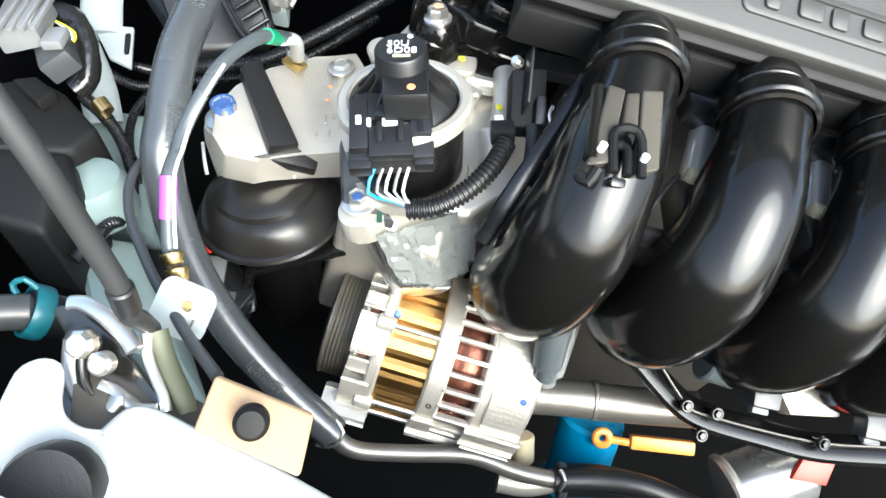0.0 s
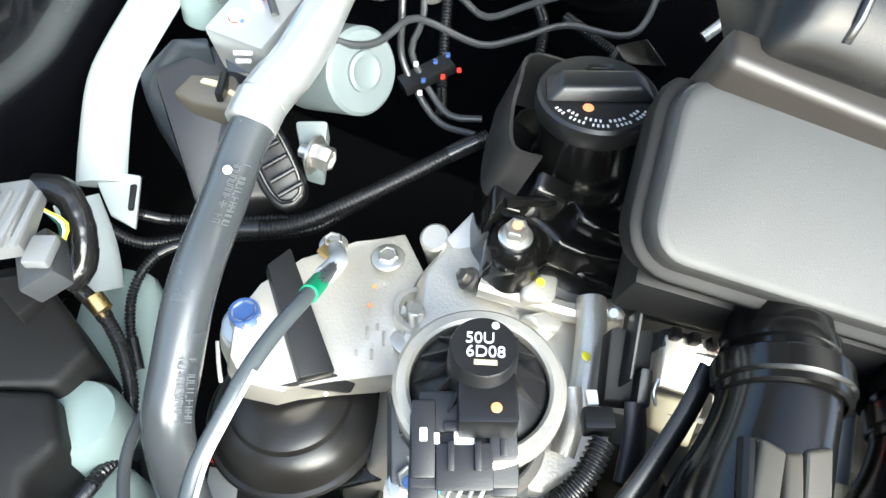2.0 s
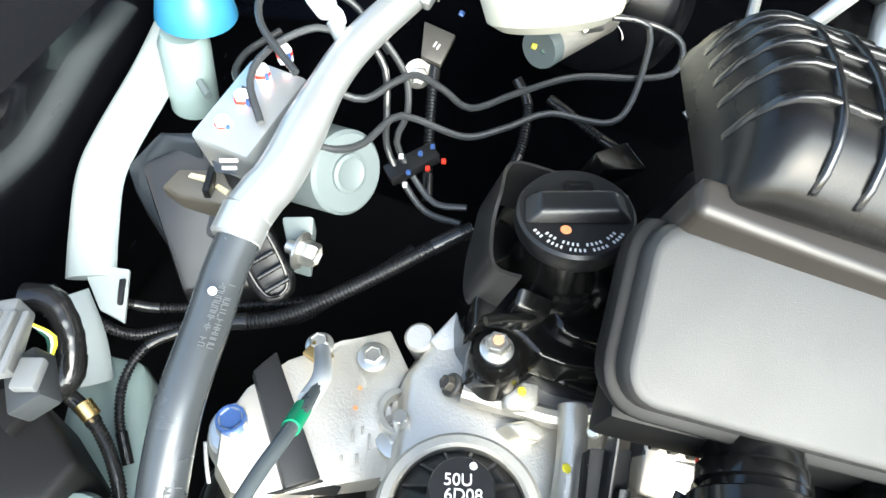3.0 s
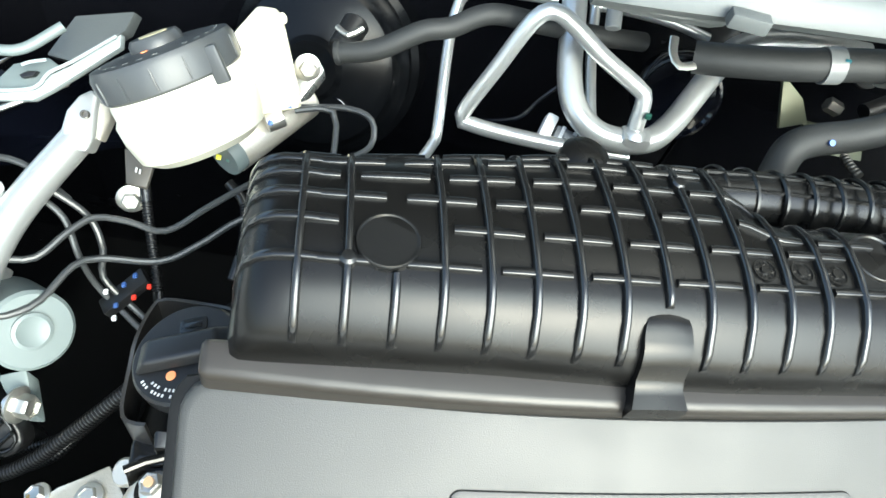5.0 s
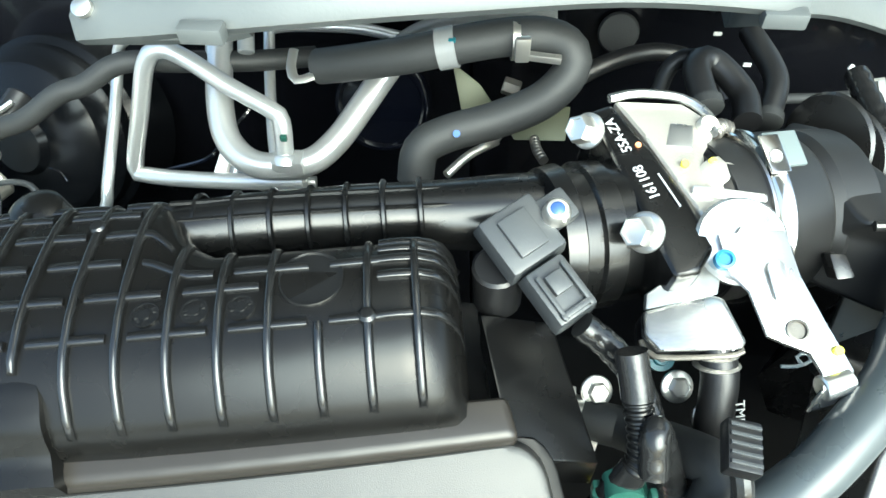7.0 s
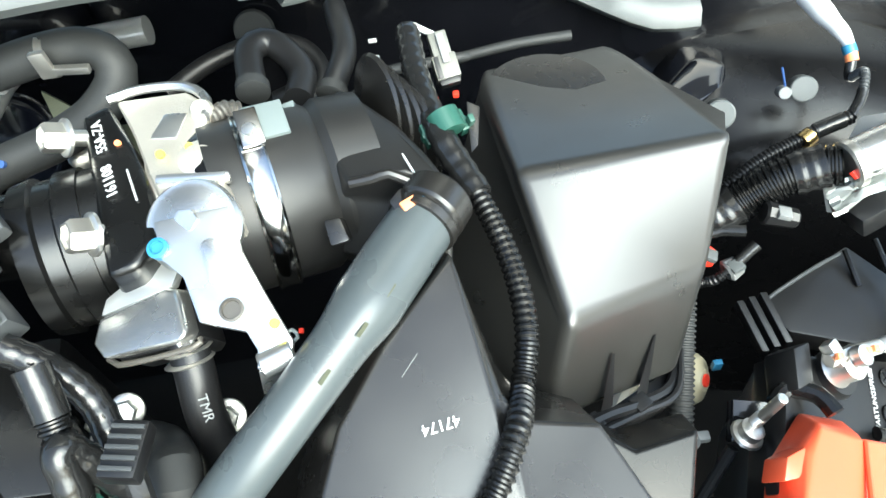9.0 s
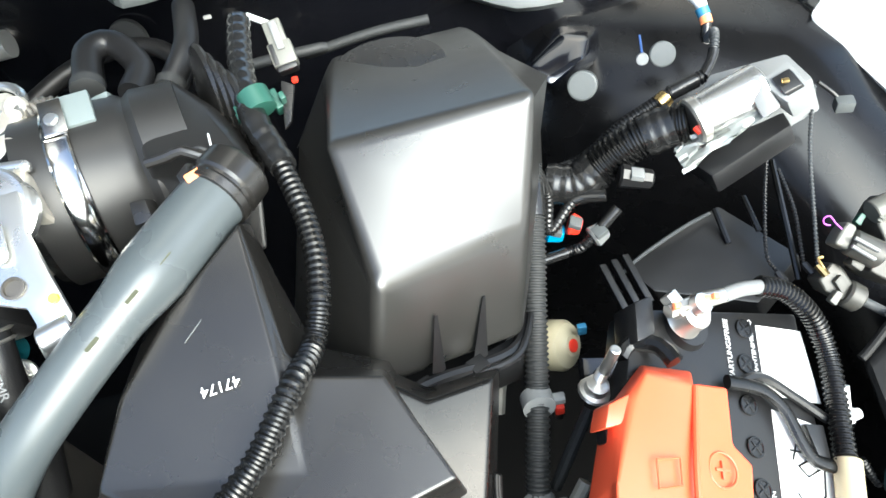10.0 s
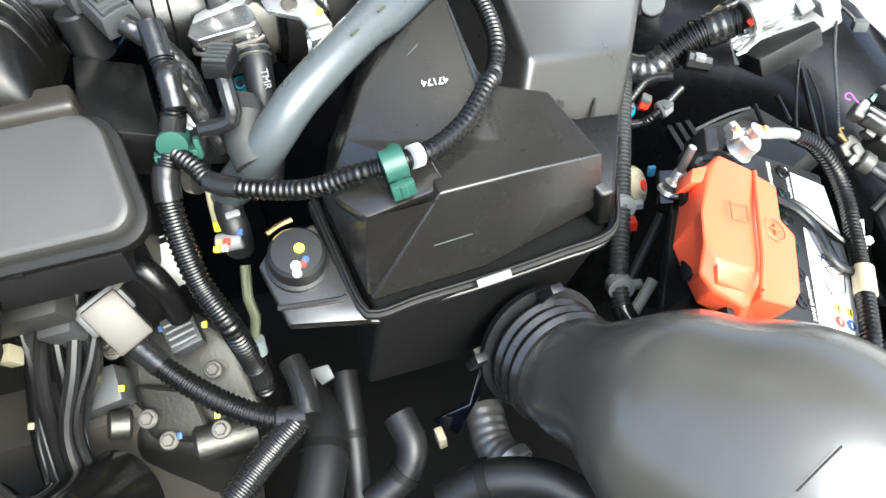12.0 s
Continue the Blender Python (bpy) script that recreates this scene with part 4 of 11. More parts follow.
# ---------------------------------------------------------------- cam cover and oil filler
cam_cover = thing("cam_cover", "black plastic cylinder head cover around the oil filler", "cam cover", (-0.2446, 0.0534, 0.7000))
DECK = [(-0.3175, -0.0619, 0.7720), (-0.3102, -0.0812, 0.7720), (-0.2992, -0.0903, 0.7720), (-0.3003, -0.1077, 0.7720), (-0.2913, -0.1101, 0.7720), (-0.2776, -0.1059, 0.7720), (-0.2682, -0.0960, 0.7720), (-0.2605, -0.0849, 0.7720), (-0.2498, -0.0833, 0.7720), (-0.2339, -0.0859, 0.7720), (-0.2163, -0.0839, 0.7720), (-0.1944, -0.0789, 0.7720), (-0.1927, 0.0111, 0.7720), (-0.2096, 0.1145, 0.7720), (-0.2655, 0.1148, 0.7720), (-0.3149, 0.0451, 0.7720), (-0.3237, -0.0177, 0.7720)]
part("deck", loft([DECK, [V(p) + V(0.002, 0.01, -0.05) for p in DECK]], 0.006, 3), RUNNER, cam_cover)
WAVE = [(-0.3135, -0.0838, 0.7900), (-0.3065, -0.0729, 0.7900), (-0.2901, -0.0699, 0.7900), (-0.2763, -0.0744, 0.7900), (-0.2642, -0.0812, 0.7900), (-0.2428, -0.0802, 0.7900), (-0.2092, -0.0697, 0.7900), (-0.2042, -0.0355, 0.7900), (-0.2129, 0.0409, 0.7900), (-0.2832, 0.0162, 0.7900), (-0.3194, -0.0299, 0.7900), (-0.3179, -0.0618, 0.7900)]
part("wave_step", loft([WAVE, [V(p) + V(0.0, -0.006, -0.024) for p in WAVE]], 0.007, 4), RUNNER, cam_cover)
BED = [(-0.2721, -0.0465, 0.8020), (-0.2614, -0.0371, 0.8020), (-0.2404, -0.0273, 0.8020), (-0.2184, -0.0202, 0.8020), (-0.2138, -0.0584, 0.8020), (-0.2416, -0.0634, 0.8020), (-0.2569, -0.0627, 0.8020), (-0.2651, -0.0535, 0.8020)]
part("raised_bed", loft([BED, [V(p) + V(0.0, -0.005, -0.02) for p in BED]], 0.005, 3), RUNNER, cam_cover)
part("bed_lip", tube([(-0.3107, -0.0853, 0.8060), (-0.2985, -0.0765, 0.8060), (-0.2853, -0.0701, 0.8060), (-0.2767, -0.0603, 0.8060), (-0.2735, -0.0502, 0.8060)], 0.0035, 10), RUNNER, cam_cover)
part("gasket_edge", tube([(-0.2878, -0.1027, 0.7600), (-0.2714, -0.0983, 0.7600), (-0.2626, -0.0881, 0.7600), (-0.2536, -0.0775, 0.7600), (-0.2445, -0.0774, 0.7600), (-0.2280, -0.0806, 0.7600), (-0.2100, -0.0785, 0.7600), (-0.1873, -0.0743, 0.7600)], 0.0022, 8), FLANGE, cam_cover)
part("bolt_boss", lathe([(0.0215, -0.045), (0.0205, -0.014), (0.0185, -0.004), (0.016, 0), (0, 0)], LM((-0.2922, -0.0868, 0.7810)), 32), RUNNER, cam_cover)
hexb = hex_bolt("cover_bolt", (-0.2920, -0.0868, 0.7815), LUP, 0.0088, 0.011, STEEL, "washer-headed bolt on the cam cover", 1.35)
part("rust_wash", lathe([(0.004, 0), (0.0038, 0.0006), (0, 0.0006)], LM((-0.2955, -0.0865, 0.7927)), 12), TAN, hexb)
part("filler_neck", lathe([(0.040, -0.075), (0.039, -0.058), (0.036, -0.052), (0.034, -0.046), (0.034, -0.02), (0, -0.02)], LM((-0.2859, -0.0142, 0.8619)), 40), RUNNER, cam_cover)
part("filler_block", plate([(-0.2981, -0.0571, 0.8194), (-0.2721, -0.0551, 0.8174), (-0.2701, -0.0651, 0.8114), (-0.2961, -0.0691, 0.8134)], (0.0, -0.004, -0.026), 0.003, 3), RUNNER, cam_cover)
FENCE = [(-0.3021, -0.0591, 0.8314), (-0.3163, -0.0575, 0.8263), (-0.3240, -0.0476, 0.8245), (-0.3298, -0.0189, 0.8252), (-0.3319, 0.0027, 0.8317), (-0.3321, 0.0318, 0.8261), (-0.3243, 0.0386, 0.8302), (-0.2936, 0.0376, 0.8379), (-0.2685, 0.0324, 0.8489), (-0.2496, 0.0230, 0.8587)]
bm = bmesh.new()
line = smooth_line(FENCE, 0.006)
pts = []
for i, p in enumerate(line):
    d = (line[min(i + 1, len(line) - 1)] - line[max(i - 1, 0)]).normalized()
    s = d.cross(UP).normalized() * 0.0013
    pts.append([bm.verts.new(p + s), bm.verts.new(p - s), bm.verts.new(p - s - UP * 0.052), bm.verts.new(p + s - UP * 0.052)])
for a, b in zip(pts, pts[1:]):
    for i in range(4):
        bm.faces.new((a[i], a[(i + 1) % 4], b[(i + 1) % 4], b[i]))
bm.faces.new(pts[0])
bm.faces.new(pts[-1][::-1])
part("splash_wall", bm, WALLPLASTIC, cam_cover)
part("tab", hexa([(-0.2770, 0.0612, 0.8500), (-0.2540, 0.0877, 0.8500), (-0.2295, 0.0816, 0.8400), (-0.2656, 0.0518, 0.8450)], (0, 0.004, -0.03), 0.002), RUNNER, cam_cover)
oil = thing("oil_filler_cap", "black plastic oil filler cap with raised grip and white print", "oil cap", (-0.2715, -0.0121, 0.8363))
om = LM((-0.2859, -0.0142, 0.8619))
R = 0.0395
part("skirt", lathe([(0.026, -0.05), (0.026, -0.016), (R - 0.001, -0.016), (R + 0.0005, -0.013), (R, -0.002), (R - 0.002, 0), (0, 0)], om, 56), BLACK, oil)
part("grip", hexa([(-0.026, -0.008, 0.010), (0.026, -0.008, 0.010), (0.024, 0.010, 0.010), (-0.024, 0.010, 0.010)], (0, 0, 0), 0.003, 3, foot=[(-0.036, -0.012, 0.0), (0.036, -0.012, 0.0), (0.034, 0.014, 0.0), (-0.034, 0.014, 0.0)]), BLACK, oil).matrix_basis = om
part("emblem_frame", prism(rounded(0.02, 0.012, 0.003), 0, 0.0008, om @ Matrix.Translation((0.004, 0.021, 0.0)), 0.0002), SATIN, oil)
part("emblem_can", prism(rounded(0.012, 0.004, 0.001), 0, 0.0016, om @ Matrix.Translation((0.004, 0.021, 0.0)), 0.0002), SATIN, oil)
bm = bmesh.new()
for ring, n, r in ((0, 24, 0.0335), (1, 17, 0.0290)):
    for i in range(n):
        if i % 5 == 3:
            continue
        a = radians(-150 + 118 * i / (n - 1)) if ring == 0 else radians(-138 + 96 * i / (n - 1))
        add(bm, box((0.0013, 0.0022, 0.0005), om @ Matrix.Rotation(a + math.pi / 2, 4, "Z") @ Matrix.Translation((0, -r, 0.0004))))
part("warning_print", bm, LETTER, oil)
part("paint_dot", lathe([(0.0037, 0), (0.0034, 0.0006), (0, 0.0006)], om @ Matrix.Translation((-0.009, -0.0165, 0.0004)), 14), ORANGEDOT, oil)

# loom bracket and coil below the cover
rail = thing("loom_bracket", "black plastic wiring bracket beside the cam cover", "bracket", (-0.2035, -0.1419, 0.7757))
part("plate", hexa([(-0.2226, -0.1375, 0.8014), (-0.1972, -0.1308, 0.8089), (-0.1829, -0.1672, 0.7836), (-0.2081, -0.1728, 0.7769)], (0, 0.0, -0.012), 0.002), FLANGE, rail)
part("web", hexa([(-0.2131, -0.0856, 0.7890), (-0.1370, -0.0799, 0.8025), (-0.1355, -0.0948, 0.7966), (-0.2071, -0.1034, 0.7852)], (0, 0.0, -0.012), 0.002), BLACK, rail)
part("fin", hexa([(-0.2159, -0.1299, 0.8226), (-0.2138, -0.1295, 0.8231), (-0.2021, -0.1643, 0.7987), (-0.2041, -0.1647, 0.7982)], (0, 0, -0.014), 0.0008), BLACK, rail)
part("side_block", hexa([(-0.1985, -0.1542, 0.8003), (-0.1909, -0.1530, 0.8019), (-0.1833, -0.1712, 0.7893), (-0.1919, -0.1721, 0.7878)], (0, 0, -0.012), 0.002), BLACK, rail)
part("leg", tube([(-0.1908, -0.1691, 0.7838), (-0.1845, -0.1884, 0.7765), (-0.1795, -0.2123, 0.7657)], 0.0085, 14, flat=0.5, radii=[0.0075, 0.0085, 0.0095]), RUBBER, rail)
part("spring_clip", tube([(-0.1837, -0.1542, 0.7955), (-0.1841, -0.1617, 0.7924), (-0.1784, -0.1668, 0.7868)], 0.0014, 8), STEEL, rail)
part("white_latch", box((0.007, 0.010, 0.006), axes((-0.2181, -0.1778, 0.7809), LX, LUP), 0.001), WHITE, rail)
part("bolt", lathe([(0.0045, -0.004), (0.0045, 0.002), (0.003, 0.004), (0, 0.004)], upright((-0.2208, -0.1256, 0.8004), (-0.6, -0.5, 0.6)), 12), STEEL, rail)
coil = thing("ignition_coil_plug", "small connector block with a bright metal shield", "connector", (-0.1428, -0.1243, 0.7587))
part("shield", hexa([(-0.1705, -0.1051, 0.7769), (-0.1318, -0.0974, 0.7864), (-0.1264, -0.1323, 0.7613), (-0.1624, -0.1339, 0.7565)], (0, 0.01, -0.016), 0.003, 3), ALU, coil)
part("shield", hexa([(-0.1673, -0.1419, 0.7589), (-0.1295, -0.1368, 0.7664), (-0.1274, -0.1636, 0.7469), (-0.1585, -0.1597, 0.7467)], (0, 0.01, -0.016), 0.004, 3), CREAM, coil)
part("shield_band", hexa([(-0.1587, -0.1466, 0.7551), (-0.1263, -0.1440, 0.7611), (-0.1260, -0.1482, 0.7592), (-0.1586, -0.1510, 0.7532)], (0, 0.004, -0.006), 0.001), DARKSTEEL, coil)
part("housing", hexa([(-0.1711, -0.0996, 0.7761), (-0.1319, -0.0960, 0.7836), (-0.1309, -0.1087, 0.7793), (-0.1699, -0.1119, 0.7721)], (0, 0.004, -0.02), 0.002), DKGREYCONN, coil)
for k in range(3):
    part("latch", box((0.007, 0.008, 0.008), axes(V((-0.1660, -0.1048, 0.7804)).lerp(V((-0.1398, -0.1028, 0.7851)), k / 2), (1, 0.2, 0)), 0.0015), BLACK, coil)
part("red_bit", box((0.006, 0.012, 0.006), axes((-0.1342, -0.1068, 0.7878), (1, 0.2, 0)), 0.001), REDBIT, coil)

# ---------------------------------------------------------------- intake runners
runner = thing("intake_runner", "black plastic intake runner curving down from the cover", "intake runner", (-0.1343, -0.2096, 0.7874), "intake runners")
RUN = [(-0.1503, -0.1195, 0.8576), (-0.1460, -0.1632, 0.8552), (-0.1471, -0.2211, 0.8346), (-0.1459, -0.2557, 0.7943), (-0.1458, -0.2591, 0.7338), (-0.1414, -0.2260, 0.6708), (-0.1149, -0.1607, 0.6231)]
part("pipe", tube(RUN, 0.04, 32, 0.008, radii=[0.028, 0.031, 0.038, 0.045, 0.048, 0.047, 0.045]), RUNNER, runner)
d0 = V(RUN[1]) - V(RUN[0])
part("collar", lathe([(0.031, -0.006), (0.0355, -0.006), (0.0362, -0.005), (0.0362, 0.007), (0.0355, 0.008), (0.034, 0.009), (0.034, 0.013), (0.031, 0.014)], upright(RUN[1], d0), 40, closed=False), RUNNER, runner)
part("collar", lathe([(0.029, -0.004), (0.0305, -0.004), (0.0315, -0.002), (0.0315, 0.006), (0.029, 0.008)], upright(V(RUN[1]) - d0 * 0.45, d0), 40, closed=False), RUNNER, runner)
part("clip_base", hexa([(-0.1645, -0.2683, 0.8403), (-0.1260, -0.2587, 0.8418), (-0.1350, -0.2182, 0.8604), (-0.1651, -0.2214, 0.8545)], (0, 0.02, -0.03), 0.004), FLANGE, runner)
part("clip_fork", hexa([(-0.1721, -0.2765, 0.8585), (-0.1596, -0.2716, 0.8633), (-0.1603, -0.2164, 0.8764), (-0.1706, -0.2123, 0.8725)], (0, 0.012, -0.022), 0.0025, 3), FORK, runner)
part("clip_fork", hexa([(-0.1415, -0.2697, 0.8606), (-0.1281, -0.2618, 0.8642), (-0.1359, -0.2053, 0.8787), (-0.1502, -0.2123, 0.8781)], (0, 0.012, -0.022), 0.0025, 3), FORK, runner)
part("clip_tongue", hexa([(-0.1572, -0.2466, 0.8689), (-0.1481, -0.2436, 0.8720), (-0.1507, -0.2132, 0.8762), (-0.1587, -0.2157, 0.8735)], (0, 0.010, -0.016), 0.0025, 3), FORK, runner)
part("clip_arch", tube([(-0.1561, -0.2760, 0.8605), (-0.1619, -0.2551, 0.8681), (-0.1588, -0.2483, 0.8710), (-0.1507, -0.2462, 0.8722), (-0.1445, -0.2512, 0.8704), (-0.1382, -0.2714, 0.8609)], 0.0030, 10), FLANGE, runner)
part("clip_arch", tube([(-0.1473, -0.2734, 0.8598), (-0.1497, -0.2567, 0.8634), (-0.1532, -0.2536, 0.8630)], 0.0030, 10), FLANGE, runner)
part("clip_rib", tube([(-0.1753, -0.2131, 0.8666), (-0.1729, -0.2386, 0.8624), (-0.1708, -0.2701, 0.8585)], 0.0045, 10), RUNNER, runner)
part("clip_hook", tube([(-0.1742, -0.2796, 0.8525), (-0.1680, -0.2843, 0.8532), (-0.1656, -0.2771, 0.8599)], 0.0040, 10), FLANGE, runner)
part("foot_clip", box((0.010, 0.006, 0.008), axes((-0.1516, -0.2782, 0.8557), (1, 0.3, 0), (0, -0.6, 0.8)), 0.002), SATIN, runner)
part("side_strut", tube([(-0.1737, -0.1572, 0.8320), (-0.1796, -0.1900, 0.8157), (-0.1929, -0.2366, 0.7859), (-0.2005, -0.2615, 0.7415)], 0.0065, 10, flat=0.5), SATIN, runner)
for p in ((-0.1680, -0.2681, 0.8698), (-0.1407, -0.2627, 0.8693)):
    part("pin", lathe([(0.0025, -0.004), (0.0025, 0.0012), (0, 0.0016)], Matrix.Translation(p), 12), WHITE, runner)
# spaced along the cylinder head
for k in (1, 2, 3):
    r2 = thing("intake_runner", "black plastic intake runner curving down from the cover", "intake runner", V((-0.1343, -0.2096, 0.7874)) + V(0.106, 0.019, 0.0) * k, "intake runners")
    off = V(0.106, 0.019, -0.002) * k
    part("pipe", tube([V(p) + off for p in RUN], 0.04, 32, 0.008, radii=[0.028, 0.031, 0.038, 0.045, 0.048, 0.047, 0.045], ), RUNNER, r2)
    part("collar", lathe([(0.031, -0.006), (0.0355, -0.006), (0.0362, -0.005), (0.0362, 0.007), (0.0355, 0.008), (0.034, 0.009), (0.034, 0.013), (0.031, 0.014)], upright(V(RUN[1]) + off, d0), 40, closed=False), RUNNER, r2)
    part("collar", lathe([(0.029, -0.004), (0.0305, -0.004), (0.0315, -0.002), (0.0315, 0.006), (0.029, 0.008)], upright(V(RUN[1]) - d0 * 0.45 + off, d0), 40, closed=False), RUNNER, r2)
for k in (0, 1, 2):
    off = V(0.106, 0.019, 0.0) * k
    inj = thing("fuel_injector", "fuel injector with dark plug and pale clip between runners", "injector", V((-0.0571, -0.1695, 0.7893)) + off, "fuel injectors")
    part("body", rod(V((-0.0606, -0.1241, 0.8059)) + off, V((-0.0630, -0.1778, 0.7949)) + off, 0.011, 0.012, 18, 0.002), PIPE, inj)
    part("plug", box((0.018, 0.034, 0.026), axes(V((-0.0725, -0.2077, 0.7957)) + off, (1, 0.15, 0)), 0.003), BLACK, inj)
    part("clip", box((0.02, 0.012, 0.012), axes(V((-0.0676, -0.1863, 0.8095)) + off, (1, 0.15, 0)), 0.003), CREAM, inj)
    part("lead", tube([V((-0.0835, -0.1896, 0.8089)) + off, V((-0.0944, -0.2130, 0.8019)) + off, V((-0.1016, -0.2357, 0.7894)) + off], 0.0022, 8), BLACK, inj)
    part("bracket", box((0.06, 0.008, 0.012), axes(V((-0.0803, -0.2271, 0.7793)) + off, (1, 0.35, -0.1)), 0.002), BLACK, inj)
    part("block", box((0.04, 0.02, 0.02), axes(V((-0.0653, -0.1177, 0.8169)) + off, (1, 0.2, 0)), 0.002), BLACK, inj)

# ---------------------------------------------------------------- alternator
alt = thing("alternator", "alternator with bright cast housings and gold laminated stator", "alternator", (-0.1656, -0.2359, 0.5061))
A0, A1 = V((-0.2565, -0.2400, 0.5250)), V((-0.0800, -0.2325, 0.5372))
am = upright(A0, A1 - A0, (0, 0, 1))
bm = lathe([(0.0, 0.026), (0.0700, 0.026), (0.0715, 0.0275), (0.0715, 0.0730), (0.0700, 0.0745), (0, 0.0745)], None, 96)
for v in bm.verts:
    k = int(round(math.atan2(v.co.y, v.co.x) / (2 * math.pi) * 96)) % 8
    f = (1.0, 1.0, 1.0, 0.985, 0.95, 0.985, 1.0, 0.985)[k]
    v.co.x, v.co.y = v.co.x * f, v.co.y * f
bm.transform(am)
part("stator", bm, LAMIN, alt, "gold lacquered stator with grooves", 0.25)
part("front_housing", lathe([(0.0, -0.002), (0.045, -0.002), (0.060, 0.0), (0.0645, 0.003), (0.0645, 0.0045), (0.060, 0.0055), (0.060, 0.0165), (0.0735, 0.0175), (0.0755, 0.0195), (0.0755, 0.0265), (0.0735, 0.029), (0.068, 0.0295)], am, 64), ALU, alt)
part("rear_housing", lathe([(0.069, 0.071), (0.0750, 0.0715), (0.0770, 0.0735), (0.0770, 0.0885), (0.0755, 0.0905), (0.061, 0.0915), (0.061, 0.1195), (0.0755, 0.1205), (0.0770, 0.1225), (0.0760, 0.163), (0.0735, 0.1705), (0.066, 0.1745), (0.05, 0.177), (0, 0.177)], am, 64), ALU, alt)
part("winding", lathe([(0.0, 0.0058), (0.061, 0.0058), (0.0635, 0.009), (0.0635, 0.014), (0.061, 0.0163), (0, 0.0163)], am, 40), COPPER, alt, "copper winding heads")
part("winding", lathe([(0.0, 0.0918), (0.062, 0.0918), (0.0655, 0.098), (0.0655, 0.108), (0.062, 0.1192), (0, 0.1192)], am, 40), COPPER, alt, "copper winding heads")
for i in range(29):
    m = am @ Matrix.Rotation(radians(360 / 29 * i + 5), 4, "Z")
    part("cooling_bar", box((0.0075, 0.0048, 0.037), m, 0.0026, (0.0745, 0, 0.1055), 1.0, 3), ALU, alt)
    if 3 < i < 8:
        part("coil_end", tube([m @ V(0.0655, 0.004 + 0.0016 * math.sin(k * 1.1), 0.0935 + 0.0024 * k) for k in range(9)], 0.0016, 8), COPPER, alt)
# slots of the front housing open between these blocks
for a0, a1 in ((-90, -22), (-14, -5), (3, 12), (20, 44), (52, 60), (68, 96), (104, 150), (158, 262)):
    part("front_block", arc_pad(a0, a1, 0.0015, 0.0205, 0.059, 0.0735 if a1 - a0 < 12 else 0.0760, am, 0.003, 3), ALU, alt)
part("front_lug", arc_pad(98, 136, -0.010, 0.026, 0.066, 0.090, am, 0.006, 3), ALU, alt)
part("front_lug_hole", rod(am @ V(0.080 * math.cos(radians(117)), 0.080 * math.sin(radians(117)), -0.0112), am @ V(0.080 * math.cos(radians(117)), 0.080 * math.sin(radians(117)), 0.004), 0.0055, seg=16), DARKSTEEL, alt)
for a0, a1, z0, z1, r in ((-60, 30, 0.128, 0.158, 0.0785), (36, 74, 0.134, 0.166, 0.0790), (80, 97, 0.122, 0.170, 0.0815), (101, 118, 0.126, 0.168, 0.083), (84, 110, 0.0725, 0.088, 0.0795), (122, 150, 0.074, 0.150, 0.085)):
    part("cast_pad", arc_pad(a0, a1, z0, z1, 0.07, r, am, 0.0025, 3), ALU, alt)
for deg in (22, 86, 112, 205, 300):
    c, d = math.cos(radians(deg)), math.sin(radians(deg))
    part("bolt_lug", lathe([(0.0055, 0.014), (0.0072, 0.0155), (0.0072, 0.030), (0.0055, 0.0315)], am @ Matrix.Translation((0.0755 * c, 0.0755 * d, 0)), 16), ALU, alt)
    part("through_bolt", rod(am @ V(0.0738 * c, 0.0738 * d, 0.028), am @ V(0.0738 * c, 0.0738 * d, 0.078), 0.0030, seg=10), STEEL, alt)
for deg, z in ((70, 0.0810), (92, 0.0812), (64, 0.1540), (98, 0.1500)):
    m = am @ Matrix.Rotation(radians(deg), 4, "Z") @ Matrix.Translation((0.0772, 0, z)) @ Matrix.Rotation(math.pi / 2, 4, "Y")
    part("screw_hole", lathe([(0.0030, -0.004), (0.0030, 0.0006), (0.0018, 0.0006), (0, -0.001)], m, 12), DARKSTEEL, alt)
prof = [(0.0, -0.031), (0.030, -0.031), (0.034, -0.028), (0.049, -0.029), (0.0520, -0.0275)]
for k in range(6):
    prof += [(0.0520, -0.0255 + 0.0036 * k), (0.0508, -0.0241 + 0.0036 * k), (0.0508, -0.0232 + 0.0036 * k)]
prof += [(0.0522, -0.0035), (0.0522, -0.001), (0.045, 0.0), (0, 0.0)]
part("pulley", lathe(prof, am, 56), PLUGGREY, alt, "grooved dark pulley")
for deg, z in ((46, 0.1600), (14, 0.0300)):
    m = am @ Matrix.Rotation(radians(deg), 4, "Z") @ Matrix.Translation((0.0792 if z > 0.1 else 0.0768, 0, z)) @ Matrix.Rotation(math.pi / 2, 4, "Y")
    part("paint_dot", lathe([(0.0036, -0.003), (0.0032, 0.0006), (0, 0.0008)], m, 12), BLUEPAINT, alt)
plugalt = thing("alternator_plug", "grey plastic connector and red terminal on the alternator", "connector", (-0.0762, -0.2106, 0.5874))
part("housing", rod((-0.0895, -0.2072, 0.6337), (-0.0733, -0.2397, 0.5709), 0.018, 0.015, 18, 0.003), GREYCONN, plugalt)
part("tip", rod((-0.0772, -0.2316, 0.5770), (-0.0688, -0.2434, 0.5556), 0.010, seg=14, bev=0.002), GREYCONN, plugalt)
part("red_cap", box((0.014, 0.02, 0.03), axes((-0.0790, -0.2676, 0.5224), (1, -0.4, 0)), 0.004), REDBIT, plugalt)
part("terminal", rod((-0.0638, -0.2746, 0.4992), (-0.0514, -0.2897, 0.4757), 0.012, seg=14, bev=0.002), CREAM, plugalt)

